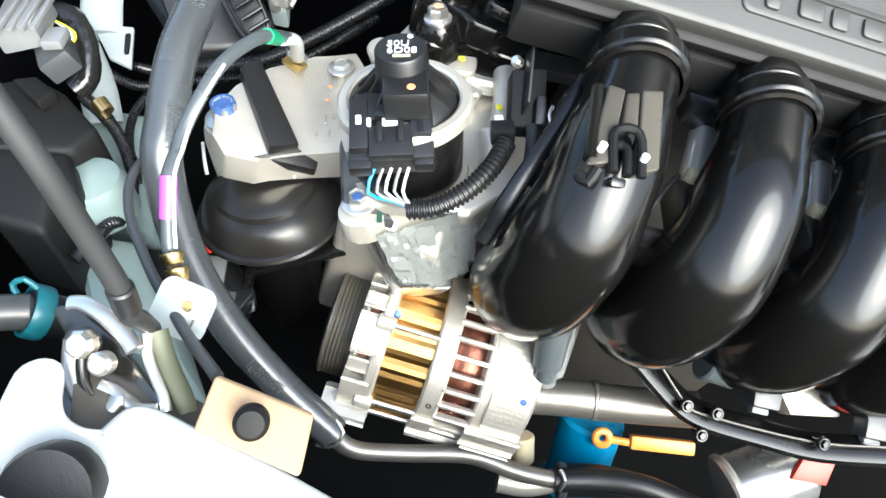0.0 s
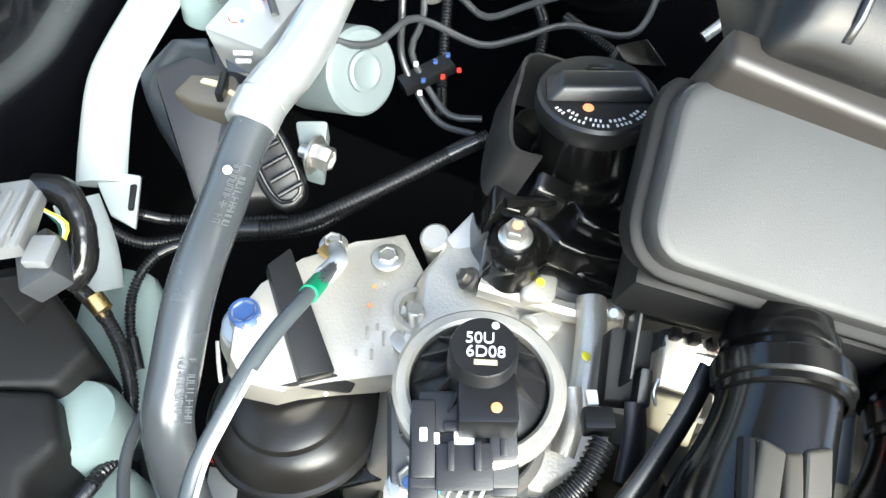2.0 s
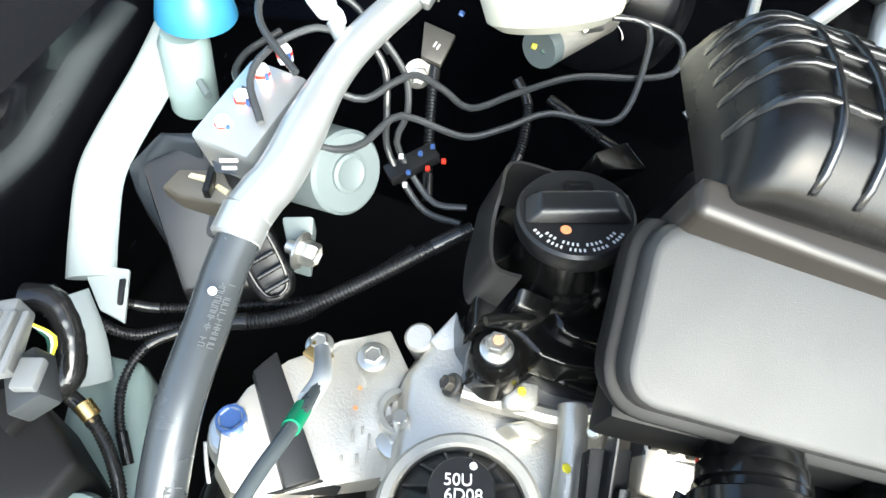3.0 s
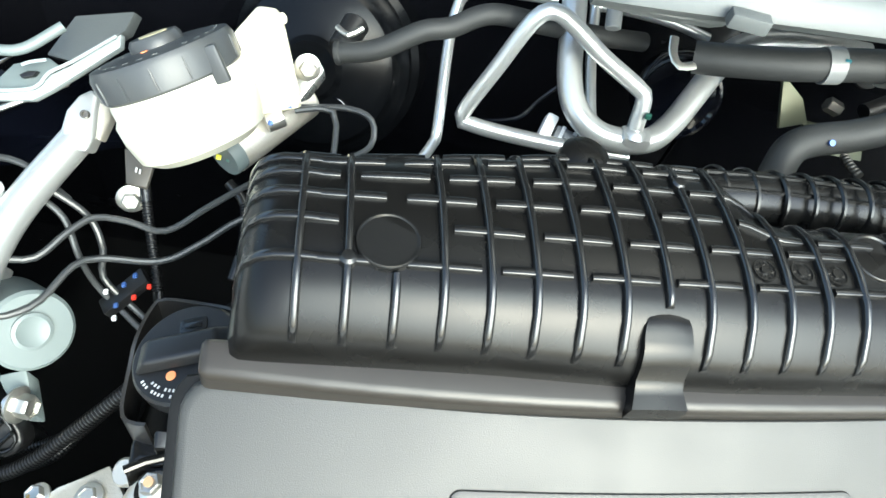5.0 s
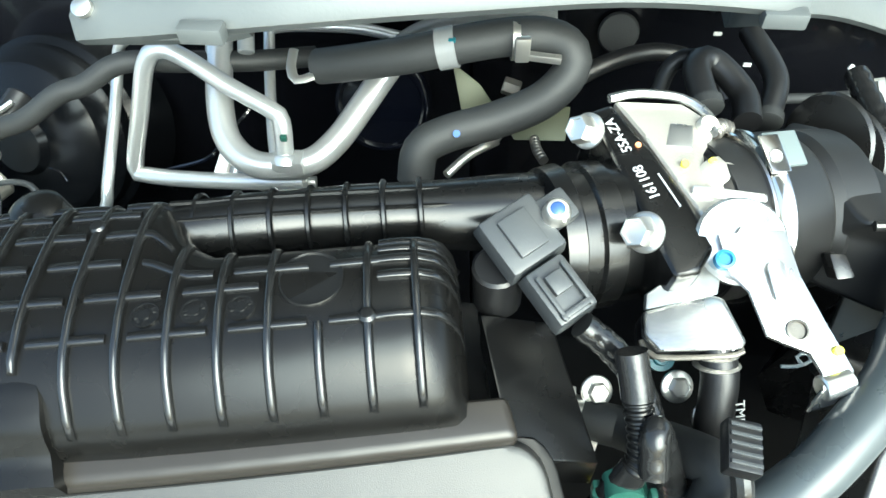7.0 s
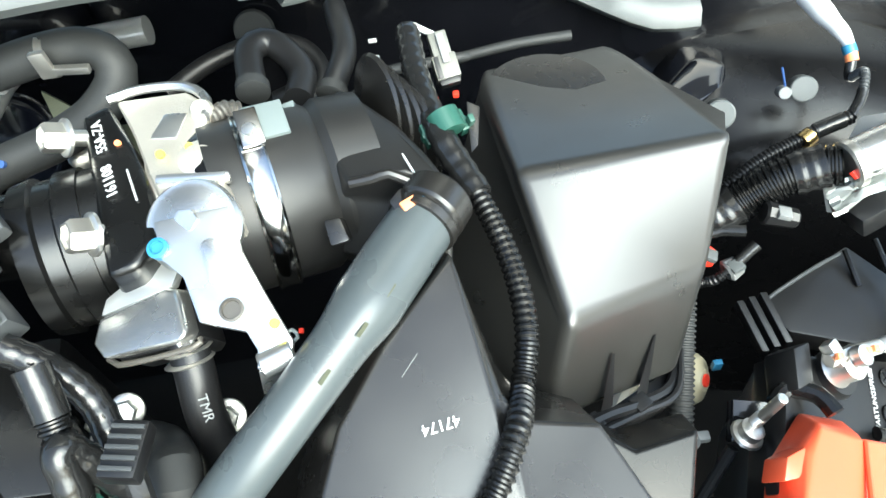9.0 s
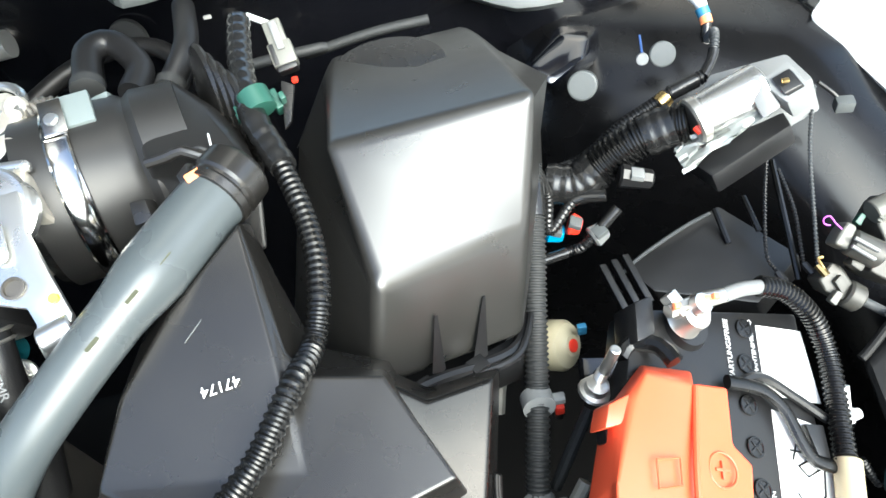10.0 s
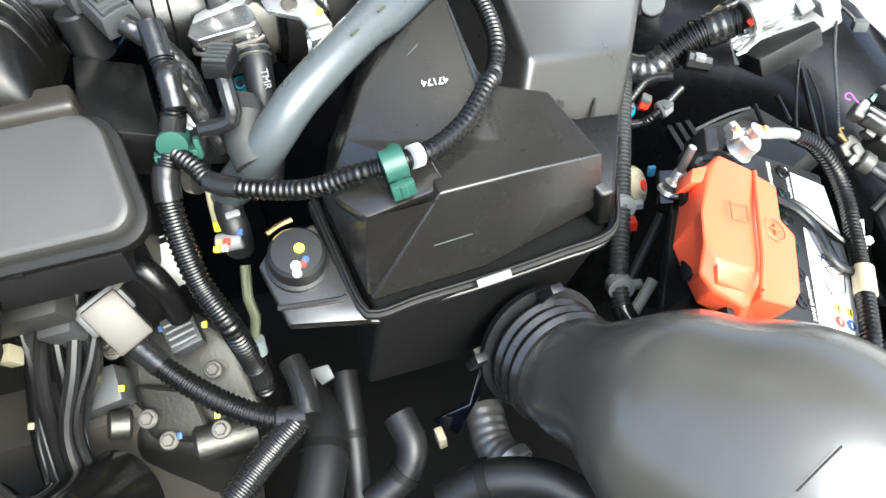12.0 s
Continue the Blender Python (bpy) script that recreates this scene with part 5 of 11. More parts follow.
# ---------------------------------------------------------------- lower front of the engine
pipe1 = thing("coolant_pipe", "satin steel coolant pipe below the alternator", "pipe", (-0.1281, -0.3206, 0.4940))
part("pipe", tube([(-0.2476, -0.3454, 0.5125), (-0.2222, -0.3483, 0.5001), (-0.1775, -0.3347, 0.4965), (-0.1149, -0.3171, 0.5046), (-0.0662, -0.3179, 0.5093), (-0.0280, -0.3149, 0.5158)], 0.0085, 16), DULL, pipe1)
part("clamp", tube([(-0.2488, -0.3388, 0.5278), (-0.2372, -0.3472, 0.5276), (-0.2409, -0.3580, 0.5160), (-0.2552, -0.3572, 0.5022)], 0.0016, 8), STEEL, pipe1)
part("clamp", tube([(-0.0317, -0.3109, 0.5315), (-0.0260, -0.3192, 0.5319), (-0.0256, -0.3256, 0.5204)], 0.0022, 8), STEEL, pipe1)
part("rubber_end", tube([(-0.0305, -0.3156, 0.5150), (0.0099, -0.3053, 0.5277), (0.0501, -0.3020, 0.5411), (0.1027, -0.3058, 0.5438)], 0.0115, 16), RUBBER, pipe1)
achose = thing("air_conditioning_hose", "thick black rubber hose with pale print", "hose", (-0.46, -0.15, 0.72))
part("hose", tube([(-0.4860, -0.0570, 0.7601), (-0.4842, -0.0915, 0.7495), (-0.4777, -0.1313, 0.7393), (-0.4683, -0.1881, 0.7292), (-0.4538, -0.2359, 0.7077), (-0.4428, -0.2640, 0.6845), (-0.4102, -0.2923, 0.6270), (-0.3657, -0.3116, 0.5779), (-0.3088, -0.3286, 0.5384), (-0.2446, -0.3459, 0.5124)], 0.0155, 22), ACHOSE, achose)
part("sleeve_crimp", rod((-0.4888, -0.0514, 0.7615), (-0.4876, -0.0752, 0.7538), 0.0185, seg=28, bev=0.002), PIPE, achose)
part("spot", lathe([(0.003, 0), (0.0028, 0.0006), (0, 0.0006)], upright((-0.4815, -0.1204, 0.7608), (0.1, -0.6, 0.8)), 12), WHITE, achose)
for a, b in (((-0.4755, -0.1126, 0.7637), (-0.4693, -0.1577, 0.7520)), ((-0.4487, -0.2333, 0.7292), (-0.4348, -0.2649, 0.7135)), ((-0.3344, -0.3349, 0.5653), (-0.2996, -0.3411, 0.5488))):
    d = V(b) - V(a)
    m = axes((V(a) + V(b)) / 2, d, (0, -0.7, 0.7))
    rnd = random.Random(5)
    bm = bmesh.new()
    for row in (0.0038, -0.0022):
        for k in range(int(d.length / 0.0034)):
            if rnd.random() < 0.85:
                w, h = rnd.uniform(0.0018, 0.0026), 0.0042
                x = (k + 0.5) * 0.0034 - d.length / 2
                for sx in (-0.5, 0.5):
                    if rnd.random() < 0.8:
                        add(bm, box((0.0006, h, 0.0004), m, 0, (x + sx * w, row, -0.35 * row * row / 0.0155)))
                if rnd.random() < 0.7:
                    add(bm, box((w, 0.0006, 0.0004), m, 0, (x, row + rnd.choice((-0.5, 0.0, 0.5)) * h, -0.35 * row * row / 0.0155)))
    part("print_bar", bm, COWL, achose)
acpipe = thing("air_conditioning_pipe", "bright bare aluminium pipe rising from the hose", "pipe", (-0.4912, 0.0530, 0.7668))
part("pipe", tube([(-0.4877, -0.0541, 0.7621), (-0.4849, -0.0369, 0.7678), (-0.4804, -0.0151, 0.7757), (-0.4784, 0.0902, 0.8019), (-0.4502, 0.1934, 0.8254)], 0.0145, 20, radii=[0.018, 0.0175, 0.0145, 0.0145, 0.0145]), PIPE, acpipe)
part("end_block", plate([(-0.4637, 0.1728, 0.8360), (-0.4647, 0.1916, 0.8436), (-0.4598, 0.2082, 0.8477), (-0.4522, 0.2179, 0.8482), (-0.4445, 0.2142, 0.8462), (-0.4408, 0.1956, 0.8402), (-0.4357, 0.1736, 0.8343), (-0.4372, 0.1611, 0.8299), (-0.4469, 0.1603, 0.8308)], (0.0014, 0.0107, -0.0144), 0.004, 3), PIPE, acpipe)
part("end_flange", plate([(-0.4531, 0.2227, 0.8441), (-0.4478, 0.2313, 0.8461), (-0.4382, 0.2252, 0.8425), (-0.4320, 0.1993, 0.8338), (-0.4328, 0.1761, 0.8290), (-0.4395, 0.1832, 0.8310), (-0.4431, 0.2042, 0.8389)], (0.0011, 0.0083, -0.0112), 0.003, 3), ALU, acpipe)
part("bolt_hole", lathe([(0.0038, -0.003), (0.0038, 0.0008), (0.0022, 0.0008), (0.0018, -0.001), (0, -0.001)], upright((-0.4482, 0.1912, 0.8437), (-0.0789, -0.5957, 0.7993)), 14), DARKSTEEL, acpipe)
part("service_port", plate([(-0.5288, 0.1138, 0.8206), (-0.5208, 0.1340, 0.8264), (-0.5104, 0.1311, 0.8253), (-0.5020, 0.1193, 0.8223), (-0.5022, 0.1085, 0.8192), (-0.5119, 0.1045, 0.8178), (-0.5189, 0.1079, 0.8196)], (0.0013, 0.0095, -0.0128), 0.004, 3), WHITE, acpipe)
part("port_step", plate([(-0.5053, 0.1174, 0.8256), (-0.4958, 0.1167, 0.8235), (-0.4901, 0.1099, 0.8215), (-0.4955, 0.1030, 0.8208), (-0.5032, 0.1055, 0.8219)], (0.0011, 0.0083, -0.0112), 0.003, 3), WHITE, acpipe)
part("neck", rod((-0.4998, 0.1171, 0.8075), (-0.4808, 0.1011, 0.8036), 0.007, seg=12), PIPE, acpipe)

earth = thing("earth_cable", "dark earth cable with clear sleeve, green and purple tape", "cable", (-0.4, -0.3, 0.75))
C = [(-0.4005, -0.0965, 0.6930), (-0.3935, -0.1380, 0.7440), (-0.3985, -0.1920, 0.7840), (-0.4045, -0.2250, 0.7935), (-0.4080, -0.2520, 0.7945), (-0.4090, -0.2740, 0.7880), (-0.4100, -0.2950, 0.7760), (-0.4070, -0.3120, 0.7700), (-0.4038, -0.3281, 0.7675), (-0.3951, -0.3468, 0.7509), (-0.3872, -0.3606, 0.7390), (-0.3815, -0.3637, 0.7272)]
part("cable", tube(C, 0.0046, 12), GREYHOSE, earth)
part("sleeve", tube([C[0], C[1], (V(C[1]) + V(C[2])) / 2], 0.0066, 14, flat=0.8), CLEAR, earth, "wrinkled clear sleeve with a paper tag")
part("green_band", tube([(V(C[1]) * 0.35 + V(C[2]) * 0.65), V(C[2])], 0.0058, 14, straight=True), GREENTAPE, earth)
part("purple_band", rod(C[8], C[9], 0.0052, seg=14), PURPLE, earth)
part("second_wire", tube([V(p) + V(0.0035, 0.001, 0.004) for p in C[4:11]], 0.0013, 8), CLEAR, earth)
part("lug", box((0.014, 0.02, 0.004), axes((-0.4019, -0.0979, 0.6860), (0.3, 1, 0)), 0.001), BRASS, earth)
hex_bolt("earth_bolt", (-0.4039, -0.0878, 0.6808), LUP, 0.008, 0.009, STEEL, "pale bolt with yellow washer holding the earth cable", 1.4)
for a, b in (((-0.3852, -0.3625, 0.7407), (-0.3808, -0.3678, 0.7369)), ((-0.3802, -0.3662, 0.7318), (-0.3750, -0.3723, 0.7275))):
    part("brass_collar", rod(a, b, 0.0075, 0.006, 14, 0.001), BRASS, earth)

# ---------------------------------------------------------------- front left: latch, panel, bottle
panel = thing("radiator_support_panel", "pale grey radiator support panel with a round opening", "body panel", (-0.3423, -0.4806, 0.7281))
part("sheet", plate([(-0.4014, -0.5021, 0.7728), (-0.4029, -0.4878, 0.7689), (-0.4073, -0.4706, 0.7643), (-0.4058, -0.4637, 0.7624), (-0.4018, -0.4596, 0.7613), (-0.3958, -0.4596, 0.7613), (-0.3905, -0.4659, 0.7629), (-0.3856, -0.4754, 0.7655), (-0.3798, -0.4824, 0.7674), (-0.3730, -0.4863, 0.7684), (-0.3649, -0.4871, 0.7685), (-0.3575, -0.4852, 0.7680), (-0.3557, -0.4777, 0.7659), (-0.3530, -0.4695, 0.7637), (-0.3478, -0.4656, 0.7626), (-0.3360, -0.4651, 0.7624), (-0.3204, -0.4672, 0.7629), (-0.2989, -0.4697, 0.7635), (-0.2742, -0.4728, 0.7642), (-0.2368, -0.4793, 0.7657), (-0.2329, -0.4917, 0.7691), (-0.3725, -0.5403, 0.7830)], (0.0, 0.003, -0.004), 0.0012), PANELWHITE, panel)
part("edge_fold", tube([(-0.3575, -0.4852, 0.7680), (-0.3557, -0.4777, 0.7659), (-0.3530, -0.4695, 0.7637), (-0.3478, -0.4656, 0.7626), (-0.3360, -0.4651, 0.7624), (-0.3204, -0.4672, 0.7629), (-0.2989, -0.4697, 0.7635), (-0.2742, -0.4728, 0.7642), (-0.2368, -0.4793, 0.7657)], 0.0022, 10), BODYGREY, panel)
part("rolled_rim", tube([(-0.4014, -0.5021, 0.7728), (-0.4029, -0.4878, 0.7689), (-0.4073, -0.4706, 0.7643), (-0.4058, -0.4637, 0.7624), (-0.4018, -0.4596, 0.7613), (-0.3958, -0.4596, 0.7613), (-0.3905, -0.4659, 0.7629), (-0.3856, -0.4754, 0.7655), (-0.3798, -0.4824, 0.7674), (-0.3730, -0.4863, 0.7684), (-0.3649, -0.4871, 0.7685), (-0.3575, -0.4852, 0.7680)], 0.0026, 10), PANELWHITE, panel)
part("crease", tube([(-0.3212, -0.4685, 0.7633), (-0.3183, -0.4782, 0.7659), (-0.3139, -0.4911, 0.7693)], 0.004, 10, flat=0.4), PANELWHITE, panel)
# dark sheet below the white panel, its colour standing for the shade there
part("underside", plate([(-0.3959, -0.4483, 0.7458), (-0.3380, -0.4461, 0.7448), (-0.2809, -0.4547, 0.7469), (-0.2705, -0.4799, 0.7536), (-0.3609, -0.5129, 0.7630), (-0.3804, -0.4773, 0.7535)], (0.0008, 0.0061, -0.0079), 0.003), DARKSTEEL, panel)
part("opening_rim", tube([(-0.3791, -0.5185, 0.7708), (-0.3788, -0.5101, 0.7737), (-0.3693, -0.5039, 0.7759), (-0.3554, -0.5053, 0.7763), (-0.3436, -0.5149, 0.7738)], 0.005, 10), GREYPAINT, panel)
part("rubber_stop", lathe([(0.0, 0.006), (0.02, 0.005), (0.022, 0), (0.022, -0.01), (0, -0.01)], upright((-0.3618, -0.5181, 0.7769), (0, -0.5, 0.85)), 24), BLACK, panel)
hood_latch = thing("bonnet_latch", "zinc plated bonnet latch with a dark steel plate", "latch", (-0.3845, -0.4416, 0.7418))
part("back_plate", plate([(-0.4237, -0.4232, 0.7390), (-0.4209, -0.4198, 0.7419), (-0.4134, -0.4192, 0.7457), (-0.4022, -0.4217, 0.7474), (-0.3805, -0.4318, 0.7494), (-0.3635, -0.4419, 0.7484), (-0.3476, -0.4518, 0.7500), (-0.3412, -0.4582, 0.7482), (-0.3511, -0.4592, 0.7438), (-0.3618, -0.4533, 0.7423), (-0.3765, -0.4483, 0.7396), (-0.3899, -0.4472, 0.7365), (-0.4096, -0.4341, 0.7370)], (0.0005, 0.0037, -0.0047), 0.0015), LATCHSTEEL, hood_latch, "dark glossy latch plate")
part("crest", tube([(-0.4121, -0.4227, 0.7558), (-0.4057, -0.4214, 0.7587), (-0.3947, -0.4239, 0.7617), (-0.3831, -0.4281, 0.7622), (-0.3740, -0.4324, 0.7623), (-0.3670, -0.4373, 0.7618)], 0.0046, 14, flat=0.5), STEEL, hood_latch)
# dark plate filling the cut-out, shade of the hollow put into its colour
part("well", plate([(-0.4007, -0.4511, 0.7400), (-0.3941, -0.4504, 0.7387), (-0.3824, -0.4590, 0.7383), (-0.3684, -0.4694, 0.7393), (-0.3626, -0.4756, 0.7376), (-0.3715, -0.4777, 0.7351), (-0.3815, -0.4766, 0.7349), (-0.3925, -0.4682, 0.7352)], (0.0003, 0.0024, -0.0032), 0.001), LATCHSTEEL, hood_latch)
part("pivot", lathe([(0.0078, -0.004), (0.0078, 0.003), (0.0058, 0.0055), (0, 0.0055)], upright((-0.3932, -0.4425, 0.7576), (-0.0802, -0.6107, 0.7878)), 8), STEEL, hood_latch)
part("pivot", lathe([(0.0064, -0.004), (0.0064, 0.003), (0.0046, 0.005), (0, 0.005)], upright((-0.3791, -0.4483, 0.7571), (-0.0802, -0.6107, 0.7878)), 20), STEEL, hood_latch)
part("pivot_washer", lathe([(0.0098, -0.002), (0.0098, 0.001), (0.0085, 0.0018), (0, 0.0018)], upright((-0.3945, -0.4411, 0.7534), (-0.0802, -0.6107, 0.7878)), 24), LATCHSTEEL, hood_latch)
part("claw", tube([(-0.3994, -0.4400, 0.7538), (-0.3938, -0.4527, 0.7471), (-0.3835, -0.4631, 0.7451), (-0.3716, -0.4683, 0.7449), (-0.3652, -0.4646, 0.7484), (-0.3654, -0.4598, 0.7496)], 0.0052, 14, flat=0.6), STEEL, hood_latch)
part("claw_inner", tube([(-0.3912, -0.4470, 0.7518), (-0.3851, -0.4572, 0.7470), (-0.3756, -0.4642, 0.7464)], 0.0034, 12), LATCHSTEEL, hood_latch)
part("lever", tube([(-0.3770, -0.4558, 0.7464), (-0.3690, -0.4561, 0.7470), (-0.3599, -0.4592, 0.7480), (-0.3530, -0.4619, 0.7492), (-0.3438, -0.4598, 0.7517)], 0.0042, 14, flat=0.6), STEEL, hood_latch)
part("spring", tube([(-0.3641, -0.4650, 0.7507), (-0.3611, -0.4675, 0.7491), (-0.3599, -0.4717, 0.7485)], 0.0012, 8), DARKSTEEL, hood_latch)
part("hook", tube([(-0.3667, -0.4246, 0.7615), (-0.3627, -0.4335, 0.7562), (-0.3545, -0.4421, 0.7529), (-0.3451, -0.4506, 0.7511), (-0.3396, -0.4577, 0.7487)], 0.0030, 12, flat=0.6), STEEL, hood_latch)
part("hook_arm", tube([(-0.3628, -0.4217, 0.7590), (-0.3557, -0.4294, 0.7538), (-0.3459, -0.4387, 0.7501), (-0.3371, -0.4461, 0.7478), (-0.3301, -0.4537, 0.7452)], 0.0058, 14, flat=0.5), OLIVE, hood_latch)
tag = thing("white_bracket", "white steel bracket with brass cable fitting", "bracket", (-0.3641, -0.3855, 0.7246))
tagm = axes((-0.3627, -0.3939, 0.7373), V((-0.3398, -0.3956, 0.7384)) - V((-0.3824, -0.3924, 0.7363)), (-0.1, -0.6, 0.8))
part("plate", prism(rounded(0.035, 0.034, 0.008), -0.0018, 0.0, tagm, 0.0006), WHITEMETAL, tag)
part("slot_fold", tube([tagm @ V(0.006, -0.011, 0.0006), tagm @ V(0.009, -0.007, 0.0006), tagm @ V(0.009, -0.003, 0.0006)], 0.0008, 6), DARKSTEEL, tag)
part("paint_dab", lathe([(0.0035, 0), (0.003, 0.0005), (0, 0.0006)], tagm @ Matrix.Translation((0.002, 0.003, 0.0)), 10), BRASS, tag)
pad = thing("felt_pad", "tan felt pad with a grey push rivet", "pad", (-0.2924, -0.4591, 0.7763))
part("pad", hexa([(-0.3208, -0.4428, 0.7798), (-0.2670, -0.4440, 0.7784), (-0.2621, -0.4782, 0.7837), (-0.3181, -0.4730, 0.7817)], (0, 0.004, -0.006), 0.004, 3), TAN, pad)
part("rivet", lathe([(0.0088, -0.004), (0.0088, 0.002), (0.0065, 0.0045), (0, 0.005)], upright((-0.2935, -0.4624, 0.7891), (0.1, -0.55, 0.8)), 24), FLANGE, pad)
rel = thing("bonnet_release_cable", "thin grey bonnet release cable", "cable", (-0.4115, -0.3460, 0.6995))
part("cable", tube([(-0.4606, -0.2191, 0.6670), (-0.4620, -0.2689, 0.6785), (-0.4449, -0.3094, 0.6866), (-0.4049, -0.3565, 0.7047), (-0.3589, -0.4031, 0.7368), (-0.3215, -0.4371, 0.7651)], 0.0036, 12), DKGREYCONN, rel)
drk = thing("front_hose", "dark grey rubber hose crossing above the bonnet latch", "hose", (-0.3614, -0.4483, 0.8420))
part("hose", tube([(-0.3700, -0.4150, 0.7450), (-0.3640, -0.4330, 0.7900), (-0.3595, -0.4481, 0.8248), (-0.3614, -0.4483, 0.8420), (-0.3710, -0.4465, 0.8650), (-0.3792, -0.4458, 0.8848), (-0.3872, -0.4449, 0.9047), (-0.3992, -0.4421, 0.9232), (-0.4143, -0.4379, 0.9424)], 0.0050, 18), DKHOSE, drk)
part("end_sleeve", rod((-0.3595, -0.4484, 0.8296), (-0.3622, -0.4485, 0.8468), 0.0060, seg=18, bev=0.001), RUBBER, drk)
tealp = thing("teal_connector", "teal plastic cap on a dark connector", "connector", (-0.4508, -0.4091, 0.6962))
tm = upright((-0.4411, -0.4177, 0.7161), V((-0.4315, -0.4175, 0.7174)) - V((-0.4478, -0.4253, 0.7285)), LUP)
part("cap", lathe([(0.0138, -0.005), (0.0158, -0.005), (0.0165, -0.003), (0.0165, 0.004), (0.0158, 0.006), (0.0138, 0.006), (0.0138, -0.005)], tm, 28, closed=False), TEAL, tealp)
part("barrel", lathe([(0.0, -0.004), (0.0125, -0.004), (0.0128, 0.02), (0, 0.02)], tm, 24), BLACK, tealp)
part("plug_body", rod((-0.4674, -0.4330, 0.7203), (-0.4417, -0.4178, 0.7159), 0.0105, 0.011, 20, 0.002), DKGREYCONN, tealp)
part("loop", tube([(-0.4501, -0.4165, 0.7289), (-0.4544, -0.4132, 0.7311), (-0.4496, -0.4093, 0.7347), (-0.4427, -0.4091, 0.7292)], 0.0018, 8), TEAL, tealp)

bottle = thing("washer_bottle", "frosted pale plastic washer bottle with rounded shoulders", "bottle", (-0.5599, -0.1795, 0.4221))
part("body", hexa([(-0.6023, -0.1118, 0.5432), (-0.5398, -0.1055, 0.5558), (-0.4649, -0.2438, 0.5494), (-0.5667, -0.2263, 0.5244)], LUP * -0.12, 0.018, 4), BOTTLE, bottle)
part("shoulder", lathe([(0.03, -0.03), (0.03, 0.0), (0.026, 0.008), (0.014, 0.012), (0, 0.013)], LM((-0.5065, -0.2641, 0.6261)), 28), BOTTLE, bottle)
part("lower_body", hexa([(-0.5206, -0.2825, 0.5842), (-0.4657, -0.2642, 0.5791), (-0.3828, -0.3581, 0.5774), (-0.4468, -0.3738, 0.5964)], LUP * -0.1, 0.015, 3), BOTTLE, bottle)
part("label", hexa([(-0.5353, -0.2619, 0.5578), (-0.5023, -0.2647, 0.5597), (-0.5014, -0.2803, 0.5608), (-0.5318, -0.2769, 0.5596)], LUP * -0.002, 0.0004), BLUE, bottle)
arm = thing("wing_support_arm", "white painted steel arm with a slotted tab", "bracket", (-0.6321, -0.0201, 0.6083))
part("arm", tube([(-0.6455, 0.1433, 0.7042), (-0.6431, 0.0947, 0.6806), (-0.6455, 0.0372, 0.6496), (-0.6433, 0.0035, 0.6309), (-0.6246, -0.0407, 0.6126), (-0.6070, -0.0753, 0.6014)], 0.0205, 16, flat=0.45), WHITEMETAL, arm)
part("stalk", tube([(-0.6232, 0.0967, 0.6972), (-0.6020, 0.0904, 0.7078), (-0.5806, 0.0736, 0.7105)], 0.0035, 10), GREYPAINT, arm)
part("tab", hexa([(-0.6216, -0.0672, 0.6056), (-0.5798, -0.0606, 0.6159), (-0.5623, -0.1004, 0.6008), (-0.5863, -0.0975, 0.5999)], LUP * -0.004, 0.0015), WHITEMETAL, arm)
part("slot", hexa([(-0.5830, -0.0717, 0.6135), (-0.5787, -0.0695, 0.6157), (-0.5710, -0.0892, 0.6094), (-0.5748, -0.0904, 0.6080)], LUP * -0.004, 0.001), BLACK, arm)
lower = thing("wing_support_arm", "white painted lower bracket half hidden by wiring", "bracket", (-0.5841, -0.1337, 0.5667))
part("arm", tube([(-0.6147, -0.0988, 0.6016), (-0.5882, -0.1208, 0.5821), (-0.5677, -0.1453, 0.5601)], 0.018, 14, flat=0.4), WHITEMETAL, lower)

lamp = thing("headlamp_wiring", "grey multi-way connectors with white latches on the headlamp", "connector", (-0.5890, -0.1831, 0.6547))
part("plug", box((0.034, 0.05, 0.022), axes((-0.6010, -0.1819, 0.6918), V((-0.5874, -0.1681, 0.7039)) - V((-0.6090, -0.1780, 0.6937)), LUP), 0.003), GREYCONN, lamp)
for k in range(4):
    part("rib", box((0.004, 0.046, 0.004), axes(V((-0.5942, -0.1877, 0.7072)) + LX * (0.009 * (k - 1.5)), LX, LUP), 0.001), GREYCONN, lamp)
part("plug", box((0.026, 0.04, 0.02), axes((-0.5657, -0.1967, 0.6852), V((-0.5605, -0.1887, 0.6919)) - V((-0.5724, -0.2020, 0.6803)), LUP), 0.003), DKGREYCONN, lamp)
part("clip", box((0.016, 0.022, 0.008), axes((-0.5646, -0.1971, 0.7039), LX, LUP), 0.002), GREYCONN, lamp)
house = thing("headlamp_housing", "black plastic back of the headlamp housing", "headlamp", (-0.5600, -0.2462, 0.6235))
part("shell", plate([(-0.6340, -0.2152, 0.6317), (-0.6058, -0.1824, 0.6335), (-0.5717, -0.1902, 0.6374), (-0.5208, -0.2231, 0.6492), (-0.5259, -0.2555, 0.6499), (-0.5840, -0.2784, 0.6462)], LUP * -0.07, 0.007, 3), HOUSING, house)
part("lower_shell", plate([(-0.5823, -0.2795, 0.6492), (-0.5253, -0.2582, 0.6529), (-0.5014, -0.2857, 0.6574), (-0.5086, -0.3093, 0.6557), (-0.4983, -0.3339, 0.6511), (-0.5400, -0.3369, 0.6511)], LUP * -0.08, 0.008, 3), HOUSING, house)
part("raised_pad", plate([(-0.6064, -0.2062, 0.6471), (-0.5915, -0.1955, 0.6502), (-0.5687, -0.2038, 0.6500), (-0.5709, -0.2246, 0.6557)], LUP * -0.012, 0.003, 3), HOUSING, house)


